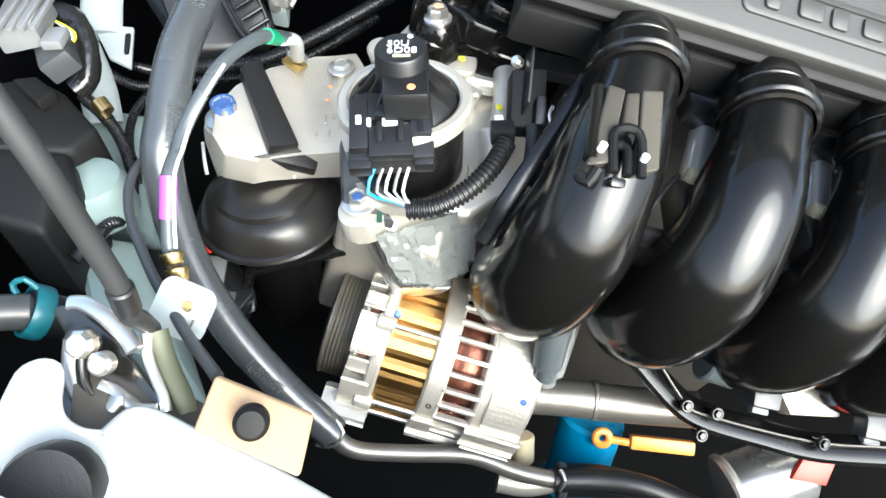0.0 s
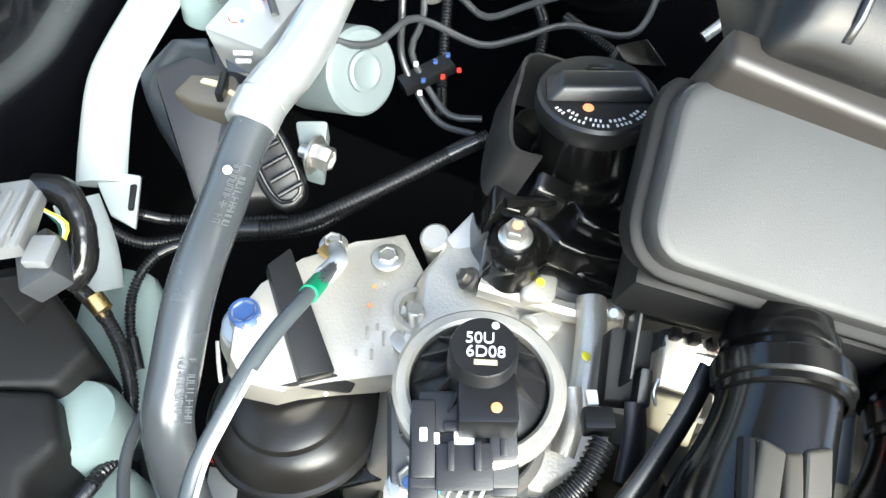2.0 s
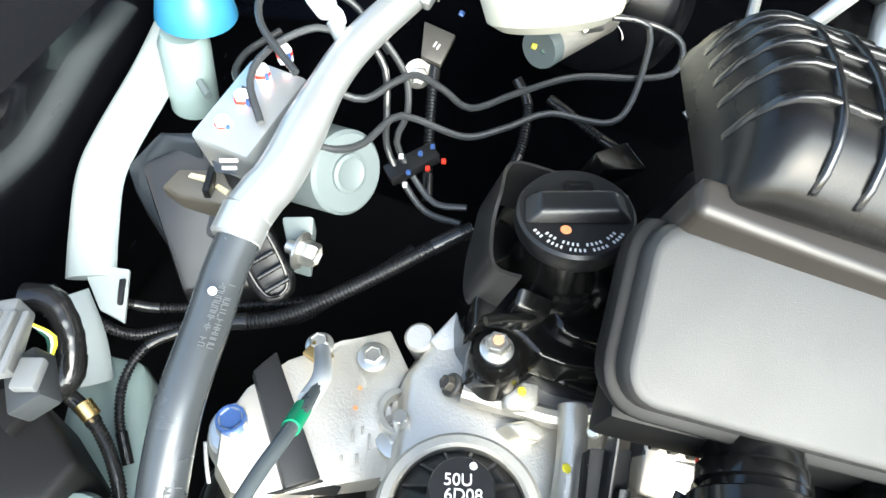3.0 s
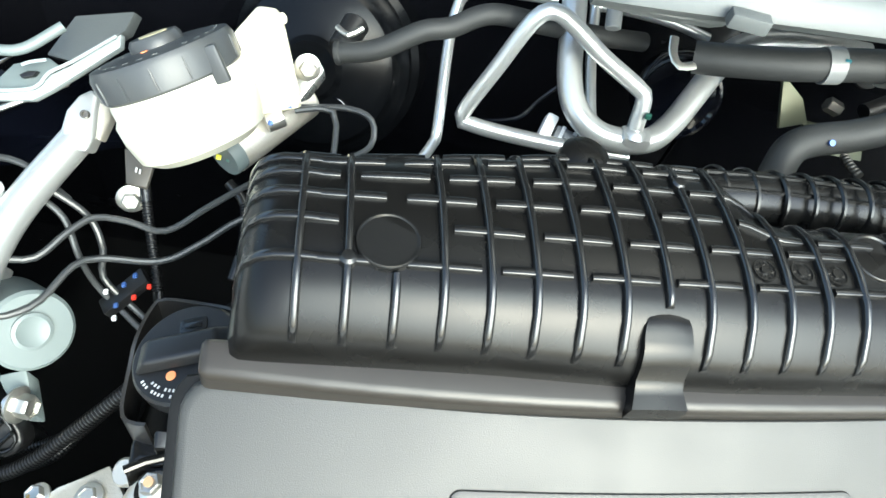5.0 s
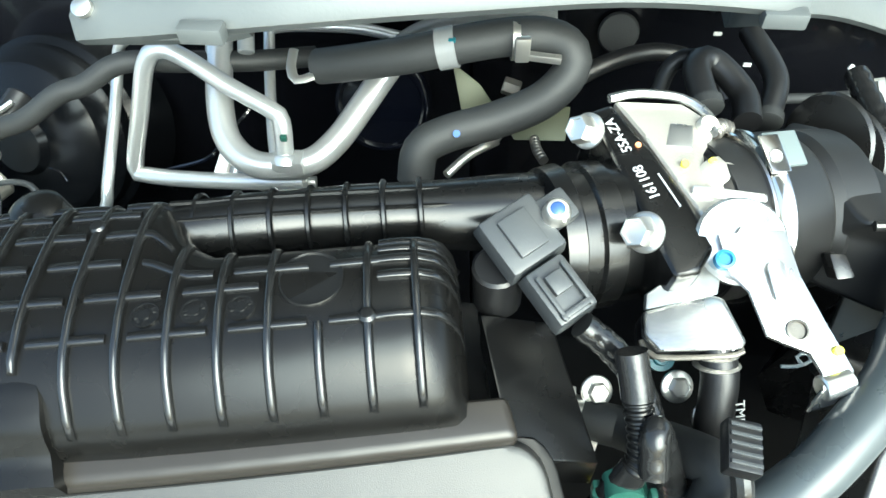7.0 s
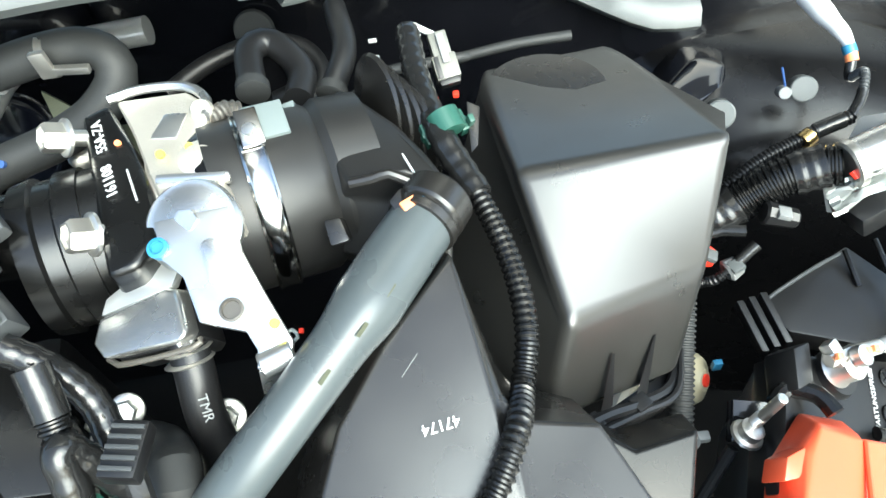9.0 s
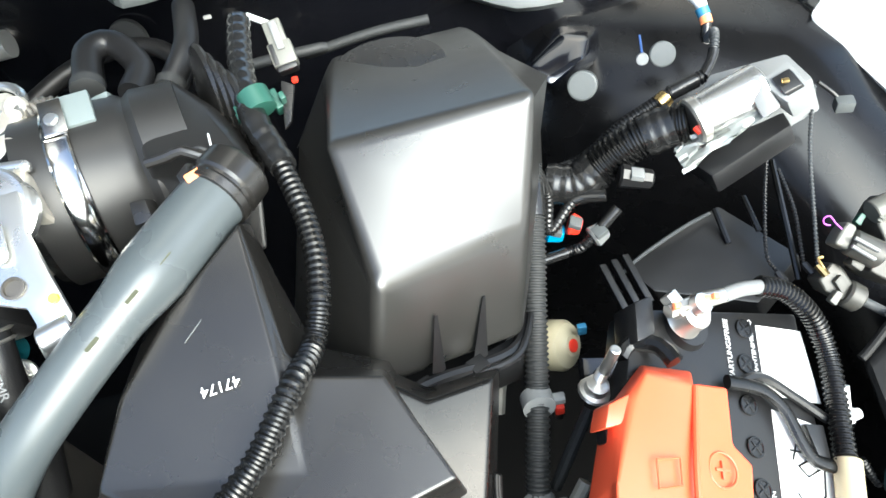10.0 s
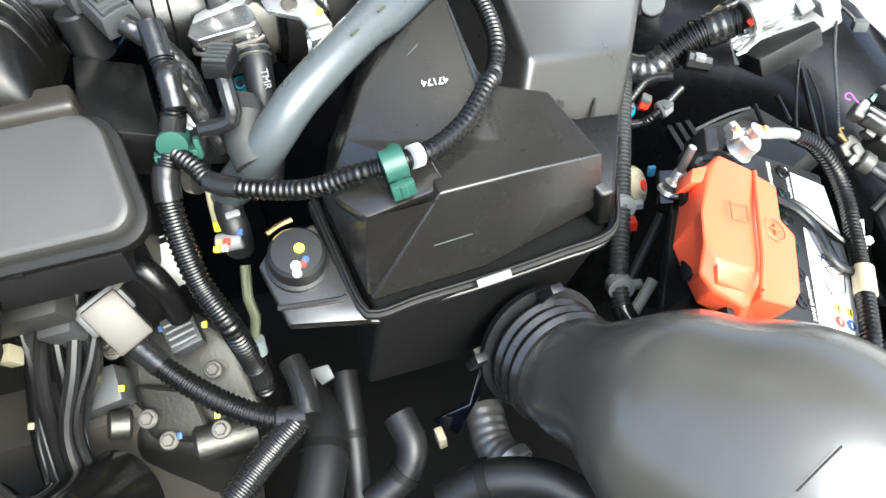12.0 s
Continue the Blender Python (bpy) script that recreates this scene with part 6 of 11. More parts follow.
def conduit(name, label, pts, r, ridge=0.0011, pitch=0.0032, material=None, extra=()):
    t = thing(name, label, "wiring", pts[len(pts) // 2])
    part("sleeve", tube(pts, r, 12, ridge=ridge, pitch=pitch), material or BLACK, t)
    line = smooth_line(pts)
    for k in (0.1, 0.88):
        i = min(len(line) - 3, max(2, int(k * len(line))))
        part("tape_band", tube(line[i - 2:i + 3], r + ridge + 0.0005, 12, straight=True), TAPE, t)
    for pname, a, b, rr, m in extra:
        part(pname, rod(a, b, rr, seg=12), m, t)
    return t


conduit("wiring_loom", "black corrugated wiring loom crossing the bay", [(-0.6302, -0.0975, 0.6006), (-0.5899, -0.1015, 0.5839), (-0.5566, -0.0983, 0.5780), (-0.5236, -0.0781, 0.5848), (-0.4694, -0.0565, 0.6016), (-0.4310, -0.0402, 0.6188), (-0.4111, -0.0140, 0.6285), (-0.3837, 0.0204, 0.6453), (-0.3615, 0.0517, 0.6590)], 0.0042)
conduit("wiring_loom", "thin black corrugated loom hanging beside the hose", [(-0.5211, -0.0830, 0.5877), (-0.5402, -0.1047, 0.5816), (-0.5440, -0.1337, 0.5718), (-0.5321, -0.1633, 0.5637), (-0.5083, -0.1924, 0.5511)], 0.0034)
conduit("wiring_loom", "black taped loom along the headlamp with a yellow tie", [(-0.5659, -0.1762, 0.6251), (-0.5385, -0.1860, 0.6212), (-0.5114, -0.2050, 0.6167), (-0.4908, -0.2291, 0.6075), (-0.4787, -0.2600, 0.5984), (-0.4778, -0.2904, 0.6211), (-0.4850, -0.3270, 0.6168)], 0.0048, 0.0008, 0.003, TAPE, [("tie", (-0.5454, -0.1824, 0.6331), (-0.5345, -0.1881, 0.6303), 0.007, BRASS)])
conduit("wiring_loom", "black taped loom looping behind the connectors", [(-0.6154, -0.1352, 0.6622), (-0.5953, -0.1325, 0.6668), (-0.5741, -0.1474, 0.6583), (-0.5622, -0.1688, 0.6437), (-0.5663, -0.1808, 0.6341)], 0.010, 0.0004, 0.01, TAPE)
conduit("wiring_loom", "black corrugated loom under the brake unit", [(-0.5763, -0.0730, 0.5756), (-0.5405, -0.0608, 0.5767), (-0.4376, -0.0199, 0.6081), (-0.4052, 0.0002, 0.6273)], 0.0036)
wires = thing("lamp_wires", "thin coloured wires at the lamp plug", "wiring", (-0.5795, -0.1630, 0.6710))
for k, m in enumerate((GREEN, WHITE, YELLOW)):
    part("wire", tube([(-0.5952, -0.1596, 0.6842), V((-0.5792, -0.1621, 0.6780)) + LX * 0.003 * k, (-0.5666, -0.1784, 0.6800)], 0.0011, 6), m, wires)
rock = thing("fuse_relay", "small black relay with a pale cover among the wiring", "relay", (-0.4042, -0.2407, 0.4852))
part("box", box((0.05, 0.05, 0.04), axes((-0.3980, -0.2454, 0.5075), LX, LUP), 0.004), BLACK, rock)
part("socket_frame", box((0.016, 0.022, 0.006), axes((-0.3770, -0.2558, 0.5358), LX, LUP), 0.0015), SATIN, rock)
part("socket", box((0.009, 0.014, 0.002), axes((-0.3768, -0.2572, 0.5405), LX, LUP), 0.0005), GREYCONN, rock)
part("lid", box((0.024, 0.03, 0.006), axes((-0.4043, -0.2555, 0.5305), LX, LUP), 0.002), COWL, rock)
part("frame", tube([(-0.3936, -0.2383, 0.5383), (-0.3750, -0.2408, 0.5385), (-0.3575, -0.2654, 0.5284), (-0.3703, -0.2734, 0.5210)], 0.003, 8), SATIN, rock)
part("red_cap", lathe([(0.008, -0.004), (0.008, 0.004), (0, 0.006)], LM((-0.4238, -0.2280, 0.5426)), 16), REDBIT, rock)

# ---------------------------------------------------------------- brake hydraulic unit
abs_unit = thing("brake_hydraulic_unit", "brake hydraulic unit with pale round motor and black tray", "brake unit", (-0.5096, 0.0442, 0.6722))
part("motor", rod((-0.4872, 0.0501, 0.7110), (-0.4385, 0.0226, 0.7556), 0.037, 0.0345, 40, 0.003), GREYPAINT, abs_unit)
mm = upright((-0.4384, 0.0219, 0.7564), V((-0.4385, 0.0226, 0.7556)) - V((-0.4872, 0.0501, 0.7110)))
part("motor_boss", lathe([(0.016, -0.002), (0.016, 0.002), (0.013, 0.003), (0.009, 0.001), (0, 0.001)], mm, 28), GREYPAINT, abs_unit)
part("valve_block", box((0.085, 0.055, 0.045), axes((-0.5226, 0.0408, 0.7435), V((-0.5179, 0.0991, 0.7627)) - V((-0.5314, -0.0006, 0.7364)), LUP), 0.004), PIPE, abs_unit)
part("label_face", plate([(-0.5513, 0.0130, 0.7252), (-0.5153, 0.0160, 0.7320), (-0.5049, 0.0040, 0.7243), (-0.5376, -0.0015, 0.7160)], (0, 0.006, -0.001), 0.0008), DKSLATE, abs_unit)
bars((1, 0.8), 0.014, 0.003, axes((-0.5231, -0.0115, 0.7518), LX, (0, -0.8, 0.6)), LETTER, abs_unit)
part("tray_frame", plate([(-0.6269, 0.0179, 0.6375), (-0.6089, 0.0420, 0.6768), (-0.5773, 0.0440, 0.6949), (-0.5701, 0.0348, 0.6952), (-0.5948, 0.0327, 0.6842), (-0.6081, 0.0164, 0.6513), (-0.5959, 0.0077, 0.6338), (-0.5266, -0.0217, 0.5954), (-0.5420, -0.0251, 0.5783), (-0.6160, 0.0111, 0.6212)], LUP * -0.035, 0.004, 2), DKSLATE, abs_unit, "dark slate plastic tray frame")
part("tray", hexa([(-0.5629, 0.0601, 0.6925), (-0.6102, 0.0124, 0.6632), (-0.5330, -0.0579, 0.6076), (-0.4542, -0.0176, 0.6229)], LUP * -0.03, 0.006), BLACK, abs_unit)
big_plug = part("main_plug", plate([(-0.5845, 0.0006, 0.6613), (-0.5771, 0.0163, 0.6741), (-0.5420, 0.0259, 0.6858), (-0.5240, 0.0126, 0.6781), (-0.5316, 0.0027, 0.6696), (-0.5670, -0.0020, 0.6616)], LUP * -0.02, 0.003, 2), PLUGGREY, abs_unit, "brownish black multi-way plug")
part("plug_skirt", plate([(-0.5838, 0.0045, 0.6455), (-0.5707, 0.0060, 0.6483), (-0.5346, 0.0111, 0.6568), (-0.5155, 0.0093, 0.6578), (-0.5173, -0.0107, 0.6426), (-0.5493, -0.0184, 0.6327), (-0.5743, -0.0089, 0.6366)], LUP * -0.03, 0.006, 3), BLACK, big_plug)
part("paint_dab", plate([(-0.5664, 0.0123, 0.6750), (-0.5650, 0.0152, 0.6774), (-0.5510, 0.0171, 0.6805), (-0.5498, 0.0133, 0.6778)], LUP * -0.002), CREAM, big_plug)
part("paint_dab", plate([(-0.5418, 0.0116, 0.6775), (-0.5404, 0.0145, 0.6799), (-0.5295, 0.0129, 0.6801), (-0.5305, 0.0092, 0.6772)], LUP * -0.002), CREAM, big_plug)
part("lock_lever", box((0.006, 0.03, 0.010), axes((-0.5460, 0.0109, 0.6828), LX, LUP), 0.0015), BLACK, big_plug)
part("oval_plug", plate([(-0.4486, -0.0506, 0.6521), (-0.4571, -0.0560, 0.6478), (-0.4669, -0.0554, 0.6489), (-0.4800, -0.0500, 0.6544), (-0.5016, -0.0369, 0.6674), (-0.5113, -0.0283, 0.6756), (-0.5145, -0.0211, 0.6823), (-0.5105, -0.0132, 0.6891), (-0.5023, -0.0079, 0.6933), (-0.4927, -0.0084, 0.6922), (-0.4798, -0.0136, 0.6869), (-0.4581, -0.0265, 0.6740), (-0.4481, -0.0352, 0.6658), (-0.4446, -0.0426, 0.6590)], (0.0017, 0.0131, -0.0176), 0.004, 3), BLACK, abs_unit)
part("plug_rim", tube([(-0.4521, -0.0488, 0.6581), (-0.4586, -0.0526, 0.6551), (-0.4665, -0.0518, 0.6566), (-0.4773, -0.0472, 0.6618), (-0.4953, -0.0362, 0.6735), (-0.5036, -0.0293, 0.6806), (-0.5066, -0.0236, 0.6862), (-0.5039, -0.0178, 0.6913), (-0.4977, -0.0140, 0.6942), (-0.4900, -0.0148, 0.6928), (-0.4794, -0.0192, 0.6877), (-0.4612, -0.0300, 0.6762), (-0.4527, -0.0370, 0.6690), (-0.4494, -0.0428, 0.6633), (-0.4521, -0.0488, 0.6581)], 0.0016, 8), SATIN, abs_unit)
for a, b in (((-0.4921, -0.0139, 0.6903), (-0.5048, -0.0276, 0.6789)), ((-0.4816, -0.0205, 0.6864), (-0.4944, -0.0341, 0.6750)), ((-0.4712, -0.0270, 0.6826), (-0.4839, -0.0406, 0.6712)), ((-0.4607, -0.0335, 0.6787), (-0.4734, -0.0472, 0.6673)), ((-0.4502, -0.0401, 0.6748), (-0.4630, -0.0537, 0.6634))):
    part("plug_rib", rod(a, b, 0.0022, seg=10), SATIN, abs_unit)
part("mount_bracket", hexa([(-0.4781, 0.0009, 0.6940), (-0.4529, 0.0087, 0.7031), (-0.4400, -0.0211, 0.6760), (-0.4568, -0.0222, 0.6731)], LUP * -0.02, 0.003), GREYPAINT, abs_unit)
hex_bolt("brake_unit_bolt", (-0.4509, -0.0192, 0.6886), V(0.85, -0.1, 0.25), 0.011, 0.016, STEEL, "steel bolt and washer on the brake unit bracket", 1.5)
for k, p in enumerate(((-0.5418, 0.0169, 0.7545), (-0.5376, 0.0393, 0.7656), (-0.5333, 0.0620, 0.7769), (-0.5251, 0.0825, 0.7871))):
    fit = thing("brake_union", "steel brake union with red and blue paint marks", "pipe fitting", p, "brake unions")
    part("nut", lathe([(0.0065, -0.008), (0.0065, 0.004), (0.005, 0.006), (0, 0.006)], LM(p), 6), WHITE, fit)
    part("red_mark", lathe([(0.0068, 0), (0.0068, 0.003)], LM(V(p) - LUP * 0.002), 12), REDBIT, fit)
    part("blue_mark", box((0.003, 0.003, 0.006), LM(V(p) + V(0.006, -0.004, 0.002)), 0.001), BLUEPAINT, fit)


def brake_line(pts, r=0.0031):
    t = thing("brake_line", "dark coated steel brake line", "brake line", pts[len(pts) // 2], "brake lines")
    part("tube", tube(pts, r, 10, 0.008), DARKLINE, t)
    return t


DARKLINE = mat("dark_coated_line", (0.035, 0.037, 0.038), 0.3, bump=0.05)
brake_line([(-0.4771, 0.0116, 0.7809), (-0.4546, 0.0239, 0.7735), (-0.4380, 0.0438, 0.7712), (-0.4262, 0.0799, 0.7742), (-0.4103, 0.0960, 0.7690), (-0.3640, 0.1113, 0.7598), (-0.3341, 0.1347, 0.7676), (-0.3005, 0.1682, 0.7770), (-0.2393, 0.1870, 0.7907), (-0.2391, 0.2585, 0.8315), (-0.2543, 0.2696, 0.8384), (-0.2808, 0.2633, 0.8336)])
brake_line([(-0.4757, 0.0645, 0.7893), (-0.4518, 0.0742, 0.7863), (-0.4366, 0.1027, 0.7902), (-0.4227, 0.1241, 0.7888), (-0.3980, 0.1332, 0.7792), (-0.3683, 0.1395, 0.7679), (-0.3348, 0.1699, 0.7813), (-0.2907, 0.2086, 0.7956), (-0.2296, 0.2350, 0.8086), (-0.2031, 0.2537, 0.8189), (-0.2073, 0.2741, 0.8337), (-0.2325, 0.2803, 0.8359), (-0.2766, 0.2717, 0.8316)])
brake_line([(-0.4770, 0.1296, 0.8002), (-0.4498, 0.1204, 0.7835), (-0.4336, 0.1000, 0.7572), (-0.4224, 0.0921, 0.7274), (-0.3972, 0.0799, 0.7082), (-0.3673, 0.0651, 0.7000), (-0.3351, 0.0592, 0.7112)])
brake_line([(-0.4688, 0.1353, 0.8052), (-0.4335, 0.1300, 0.7796), (-0.4180, 0.1133, 0.7561), (-0.4162, 0.0976, 0.7321), (-0.3875, 0.0839, 0.7121), (-0.3617, 0.0729, 0.7063), (-0.3351, 0.0751, 0.7168)])
brake_line([(-0.5127, 0.0162, 0.7748), (-0.5354, 0.0448, 0.7814), (-0.5347, 0.0747, 0.7913), (-0.5095, 0.1059, 0.8044), (-0.4771, 0.1179, 0.7978)])
brake_line([(-0.5041, 0.0520, 0.8023), (-0.5490, 0.0879, 0.7998), (-0.5603, 0.1203, 0.8041), (-0.5384, 0.1455, 0.8062), (-0.4976, 0.1540, 0.8039), (-0.4525, 0.1394, 0.7848)])
brake_line([(-0.5401, 0.0507, 0.7613), (-0.5593, 0.0736, 0.7509), (-0.5634, 0.1041, 0.7481), (-0.5497, 0.1411, 0.7526)])
linehold = thing("brake_line_clip", "black clip holding brake lines with red, white and blue marks", "clip", (-0.3931, 0.0919, 0.7175))
part("bar", box((0.05, 0.02, 0.01), axes((-0.3959, 0.0925, 0.7202), V((-0.3749, 0.1110, 0.7335)) - V((-0.4088, 0.0751, 0.7097)), LUP), 0.002), BLACK, linehold)
k = 0
for p in ((-0.4074, 0.0825, 0.7342), (-0.3958, 0.0737, 0.7287), (-0.3932, 0.0906, 0.7390), (-0.3819, 0.0826, 0.7342), (-0.3857, 0.0997, 0.7440), (-0.3715, 0.0942, 0.7388), (-0.3942, 0.0634, 0.7236)):
    part("mark", box((0.0042, 0.005, 0.003), LM(p), 0.001), (WHITE, BLUEPAINT, BLUEPAINT, REDBIT, BLUEPAINT, REDBIT, WHITE)[k], linehold)
    k += 1
conduit("wiring_loom", "black corrugated loom down the bulkhead", [(-0.4178, 0.2076, 0.7515), (-0.4053, 0.1765, 0.7294), (-0.3874, 0.1368, 0.7015), (-0.3688, 0.0919, 0.6823)], 0.0042)
conduit("wiring_loom", "black corrugated loom behind the brake lines", [(-0.3363, 0.2197, 0.7558), (-0.3161, 0.2040, 0.7460), (-0.3069, 0.1657, 0.7308), (-0.3076, 0.1313, 0.7175)], 0.0042)
conduit("wiring_loom", "thin loom with white ties behind the plenum", [(-0.2989, 0.2144, 0.7554), (-0.2687, 0.1989, 0.7592), (-0.2455, 0.1849, 0.7634), (-0.2199, 0.1632, 0.7747)], 0.004)
conduit("wiring_loom", "black taped loom beside the timing cover", [(-0.5026, -0.0798, 0.6165), (-0.4468, -0.0589, 0.6374), (-0.4015, -0.0229, 0.6686), (-0.3499, 0.0251, 0.7093), (-0.3258, 0.0466, 0.7277)], 0.006)
hex_bolt("bulkhead_bolt", (-0.4262, 0.1893, 0.7345), V(0.3, -0.8, 0.5), 0.009, 0.01, STEEL, "round-headed steel bolt on the bulkhead", 1.6)
small_bracket = thing("bulkhead_bracket", "small black steel bracket on the bulkhead", "bracket", (-0.4264, 0.2156, 0.7566))
part("plate", hexa([(-0.4406, 0.2237, 0.7675), (-0.4083, 0.2224, 0.7697), (-0.4095, 0.1927, 0.7537), (-0.4300, 0.1937, 0.7524)], LUP * -0.004, 0.001), DARKSTEEL, small_bracket)
bars((1, 1), 0.006, 0.002, axes((-0.4220, 0.2041, 0.7634), (0.2, 0.3, 1), (0, -0.8, 0.6)), LETTER, small_bracket)

# ---------------------------------------------------------------- brake reservoir, master cylinder, booster
MUP = V(-0.2, 0.012, 0.98)
res = thing("brake_fluid_reservoir", "milky brake fluid reservoir with a ribbed black cap", "reservoir", (-0.3564, 0.2147, 0.8252))
rm = upright((-0.3796, 0.2125, 0.9186), (-0.50, 0.37, 0.78))
part("tank", lathe([(0.0, -0.085), (0.045, -0.085), (0.055, -0.078), (0.059, -0.06), (0.0595, -0.045), (0.0565, -0.04), (0.0565, -0.03), (0.054, -0.02), (0.05, -0.01), (0, -0.01)], rm, 44), MILK, res)
part("rear_chamber", hexa([(-0.3398, 0.2553, 0.9125), (-0.3306, 0.3105, 0.9100), (-0.3077, 0.3066, 0.9157), (-0.2935, 0.2742, 0.9222)], (0.022, -0.012, -0.085), 0.009, 3), MILKCREAM, res, "yellowed milky rear chamber")
part("filler_nub", rod((-0.3014, 0.2798, 0.9217), (-0.2958, 0.2792, 0.9255), 0.005, seg=12, bev=0.001), MILKCREAM, res)
cap = part("cap", lathe([(0.0565, -0.026), (0.0585, -0.024), (0.0595, -0.004), (0.057, 0.001), (0.04, 0.0035), (0.022, 0.004), (0.0215, 0.009), (0.019, 0.0125), (0.0, 0.0125)], rm, 56), DKGREYCONN, res, "ribbed black cap")
for i in range(14):
    a = 2 * math.pi * i / 14
    part("grip_rib", box((0.0022, 0.0016, 0.018), rm @ Matrix.Rotation(a, 4, "Z"), 0.0008, (0.0592, 0, -0.014)), DKGREYCONN, cap)
part("cap_label", lathe([(0.0, 0.0126), (0.013, 0.0126), (0.013, 0.0133), (0, 0.0133)], rm, 6), CREAM, cap)
bm = bmesh.new()
for ring, r in ((0, 0.048), (1, 0.037)):
    for i in range(26 if ring == 0 else 20):
        if i % 6 == 4:
            continue
        add(bm, box((0.003, 0.0045, 0.0006), rm @ Matrix.Rotation(2 * math.pi * i / (26 if ring == 0 else 20), 4, "Z"), 0, (r, 0, 0.0028 if ring else 0.0022)))
part("warning_print", bm, COWL, cap)
part("paint_dot", lathe([(0.003, 0), (0.0028, 0.0006), (0, 0.0006)], rm @ Matrix.Translation((0.0, -0.026, 0.004)), 12), ORANGEDOT, cap)
part("cap_tab", box((0.012, 0.006, 0.03), rm, 0.002, (0.052, -0.03, -0.02)), DKGREYCONN, cap)
master = thing("brake_master_cylinder", "cast aluminium brake master cylinder under the reservoir", "master cylinder", (-0.3118, 0.2434, 0.8008))
part("cylinder", rod((-0.3330, 0.2162, 0.8010), (-0.2815, 0.3131, 0.8057), 0.02, 0.021, 24, 0.003), ALU, master)
part("end_plug", lathe([(0.0, 0.003), (0.0185, 0.003), (0.0195, 0), (0.0195, -0.01), (0, -0.01)], upright((-0.3324, 0.2108, 0.8058), V((-0.3330, 0.2162, 0.8010)) - V((-0.2815, 0.3131, 0.8057))), 28), GREYPAINT, master)
part("ear", hexa([(-0.3080, 0.3039, 0.8338), (-0.2781, 0.3275, 0.8542), (-0.2645, 0.3166, 0.8474), (-0.2837, 0.2845, 0.8216)], MUP * -0.014, 0.004, 3), MACHINED, master)
part("port", rod((-0.3037, 0.2438, 0.8269), (-0.2898, 0.2547, 0.8301), 0.009, seg=14, bev=0.001), STEEL, master)
for p, m in (((-0.3388, 0.2075, 0.8065), YELLOW), ((-0.3315, 0.2120, 0.8105), BLUEPAINT), ((-0.3287, 0.2071, 0.8071), GREEN), ((-0.4108, 0.2175, 0.7971), BLUEPAINT), ((-0.2980, 0.2397, 0.8344), BLUEPAINT), ((-0.2855, 0.2608, 0.8413), BLUEPAINT)):
    part("paint_mark", box((0.005, 0.005, 0.004), upright(p, (0.1, -0.6, 0.7)), 0.001), m, master)
hex_bolt("master_cylinder_nut", (-0.2805, 0.3094, 0.8493), V(0.3, -0.8, 0.45), 0.009, 0.009, STEEL, "plated nut holding the master cylinder", 1.5)
booster = thing("brake_booster", "large black brake servo drum on the bulkhead", "brake booster", (-0.3085, 0.4008, 0.7677))
bmx = upright((-0.2894, 0.3707, 0.7944), (-0.1, -0.85, 0.5))
part("drum", lathe([(0.0, 0.012), (0.03, 0.012), (0.036, 0.004), (0.075, -0.004), (0.088, -0.012), (0.094, -0.026), (0.10, -0.03), (0.104, -0.034), (0.104, -0.05), (0.112, -0.056), (0.112, -0.12), (0, -0.12)], bmx, 64), SERVO, booster)
part("pressed_mark", tube([bmx @ V(0.03 + 0.02 * math.cos(a), -0.045 + 0.02 * math.sin(a), 0.0022) for a in [radians(k) for k in range(20, 170, 15)]], 0.0014, 8), PAINTGLOSS, booster)
valve = thing("servo_check_valve", "black check valve elbow with a chrome spring clip", "valve", (-0.2475, 0.3569, 0.8666))
part("body", rod((-0.2443, 0.3647, 0.8728), (-0.2536, 0.3287, 0.8637), 0.014, 0.013, 20, 0.002), BLACK, valve)
part("clip", tube([(-0.2597, 0.3422, 0.8795), (-0.2465, 0.3307, 0.8822), (-0.2346, 0.3401, 0.8866)], 0.003, 8), STEEL, valve)
vac = thing("servo_vacuum_hose", "dark grey rubber vacuum hose", "hose", (-0.1232, 0.3580, 0.9199))
part("hose", tube([(-0.2554, 0.3176, 0.8678), (-0.2157, 0.3220, 0.8812), (-0.1775, 0.3372, 0.9024), (-0.1517, 0.3458, 0.9081), (-0.1156, 0.3623, 0.9222), (-0.0599, 0.3776, 0.9145), (-0.0014, 0.3974, 0.9035), (0.0541, 0.4196, 0.8947)], 0.0102, 18), DKHOSE, vac)
part("end_bead", rod((-0.2560, 0.3175, 0.8676), (-0.2500, 0.3181, 0.8696), 0.0116, seg=20, bev=0.0015), DKHOSE, vac)

# ---------------------------------------------------------------- pipes on the bulkhead
p1 = thing("heater_pipe", "bent bare aluminium pipe on the bulkhead", "pipe", (-0.0857, 0.3353, 0.8493))
part("pipe", tube([(0.0578, 0.3049, 0.8355), (-0.0005, 0.3052, 0.8299), (-0.0597, 0.3058, 0.8272), (-0.1068, 0.3082, 0.8270), (-0.1197, 0.3132, 0.8321), (-0.0977, 0.3302, 0.8905), (-0.0777, 0.3444, 0.9396), (-0.0612, 0.3495, 0.9501), (-0.0396, 0.3475, 0.9424), (-0.0046, 0.3362, 0.9252), (0.0370, 0.3231, 0.9096), (0.0462, 0.3174, 0.9019), (0.0475, 0.3019, 0.8743)], 0.0082, 18), PIPE, p1)
p2 = thing("refrigerant_pipe", "thick bare aluminium pipe looping on the bulkhead", "pipe", (0.0151, 0.3004, 0.8619))
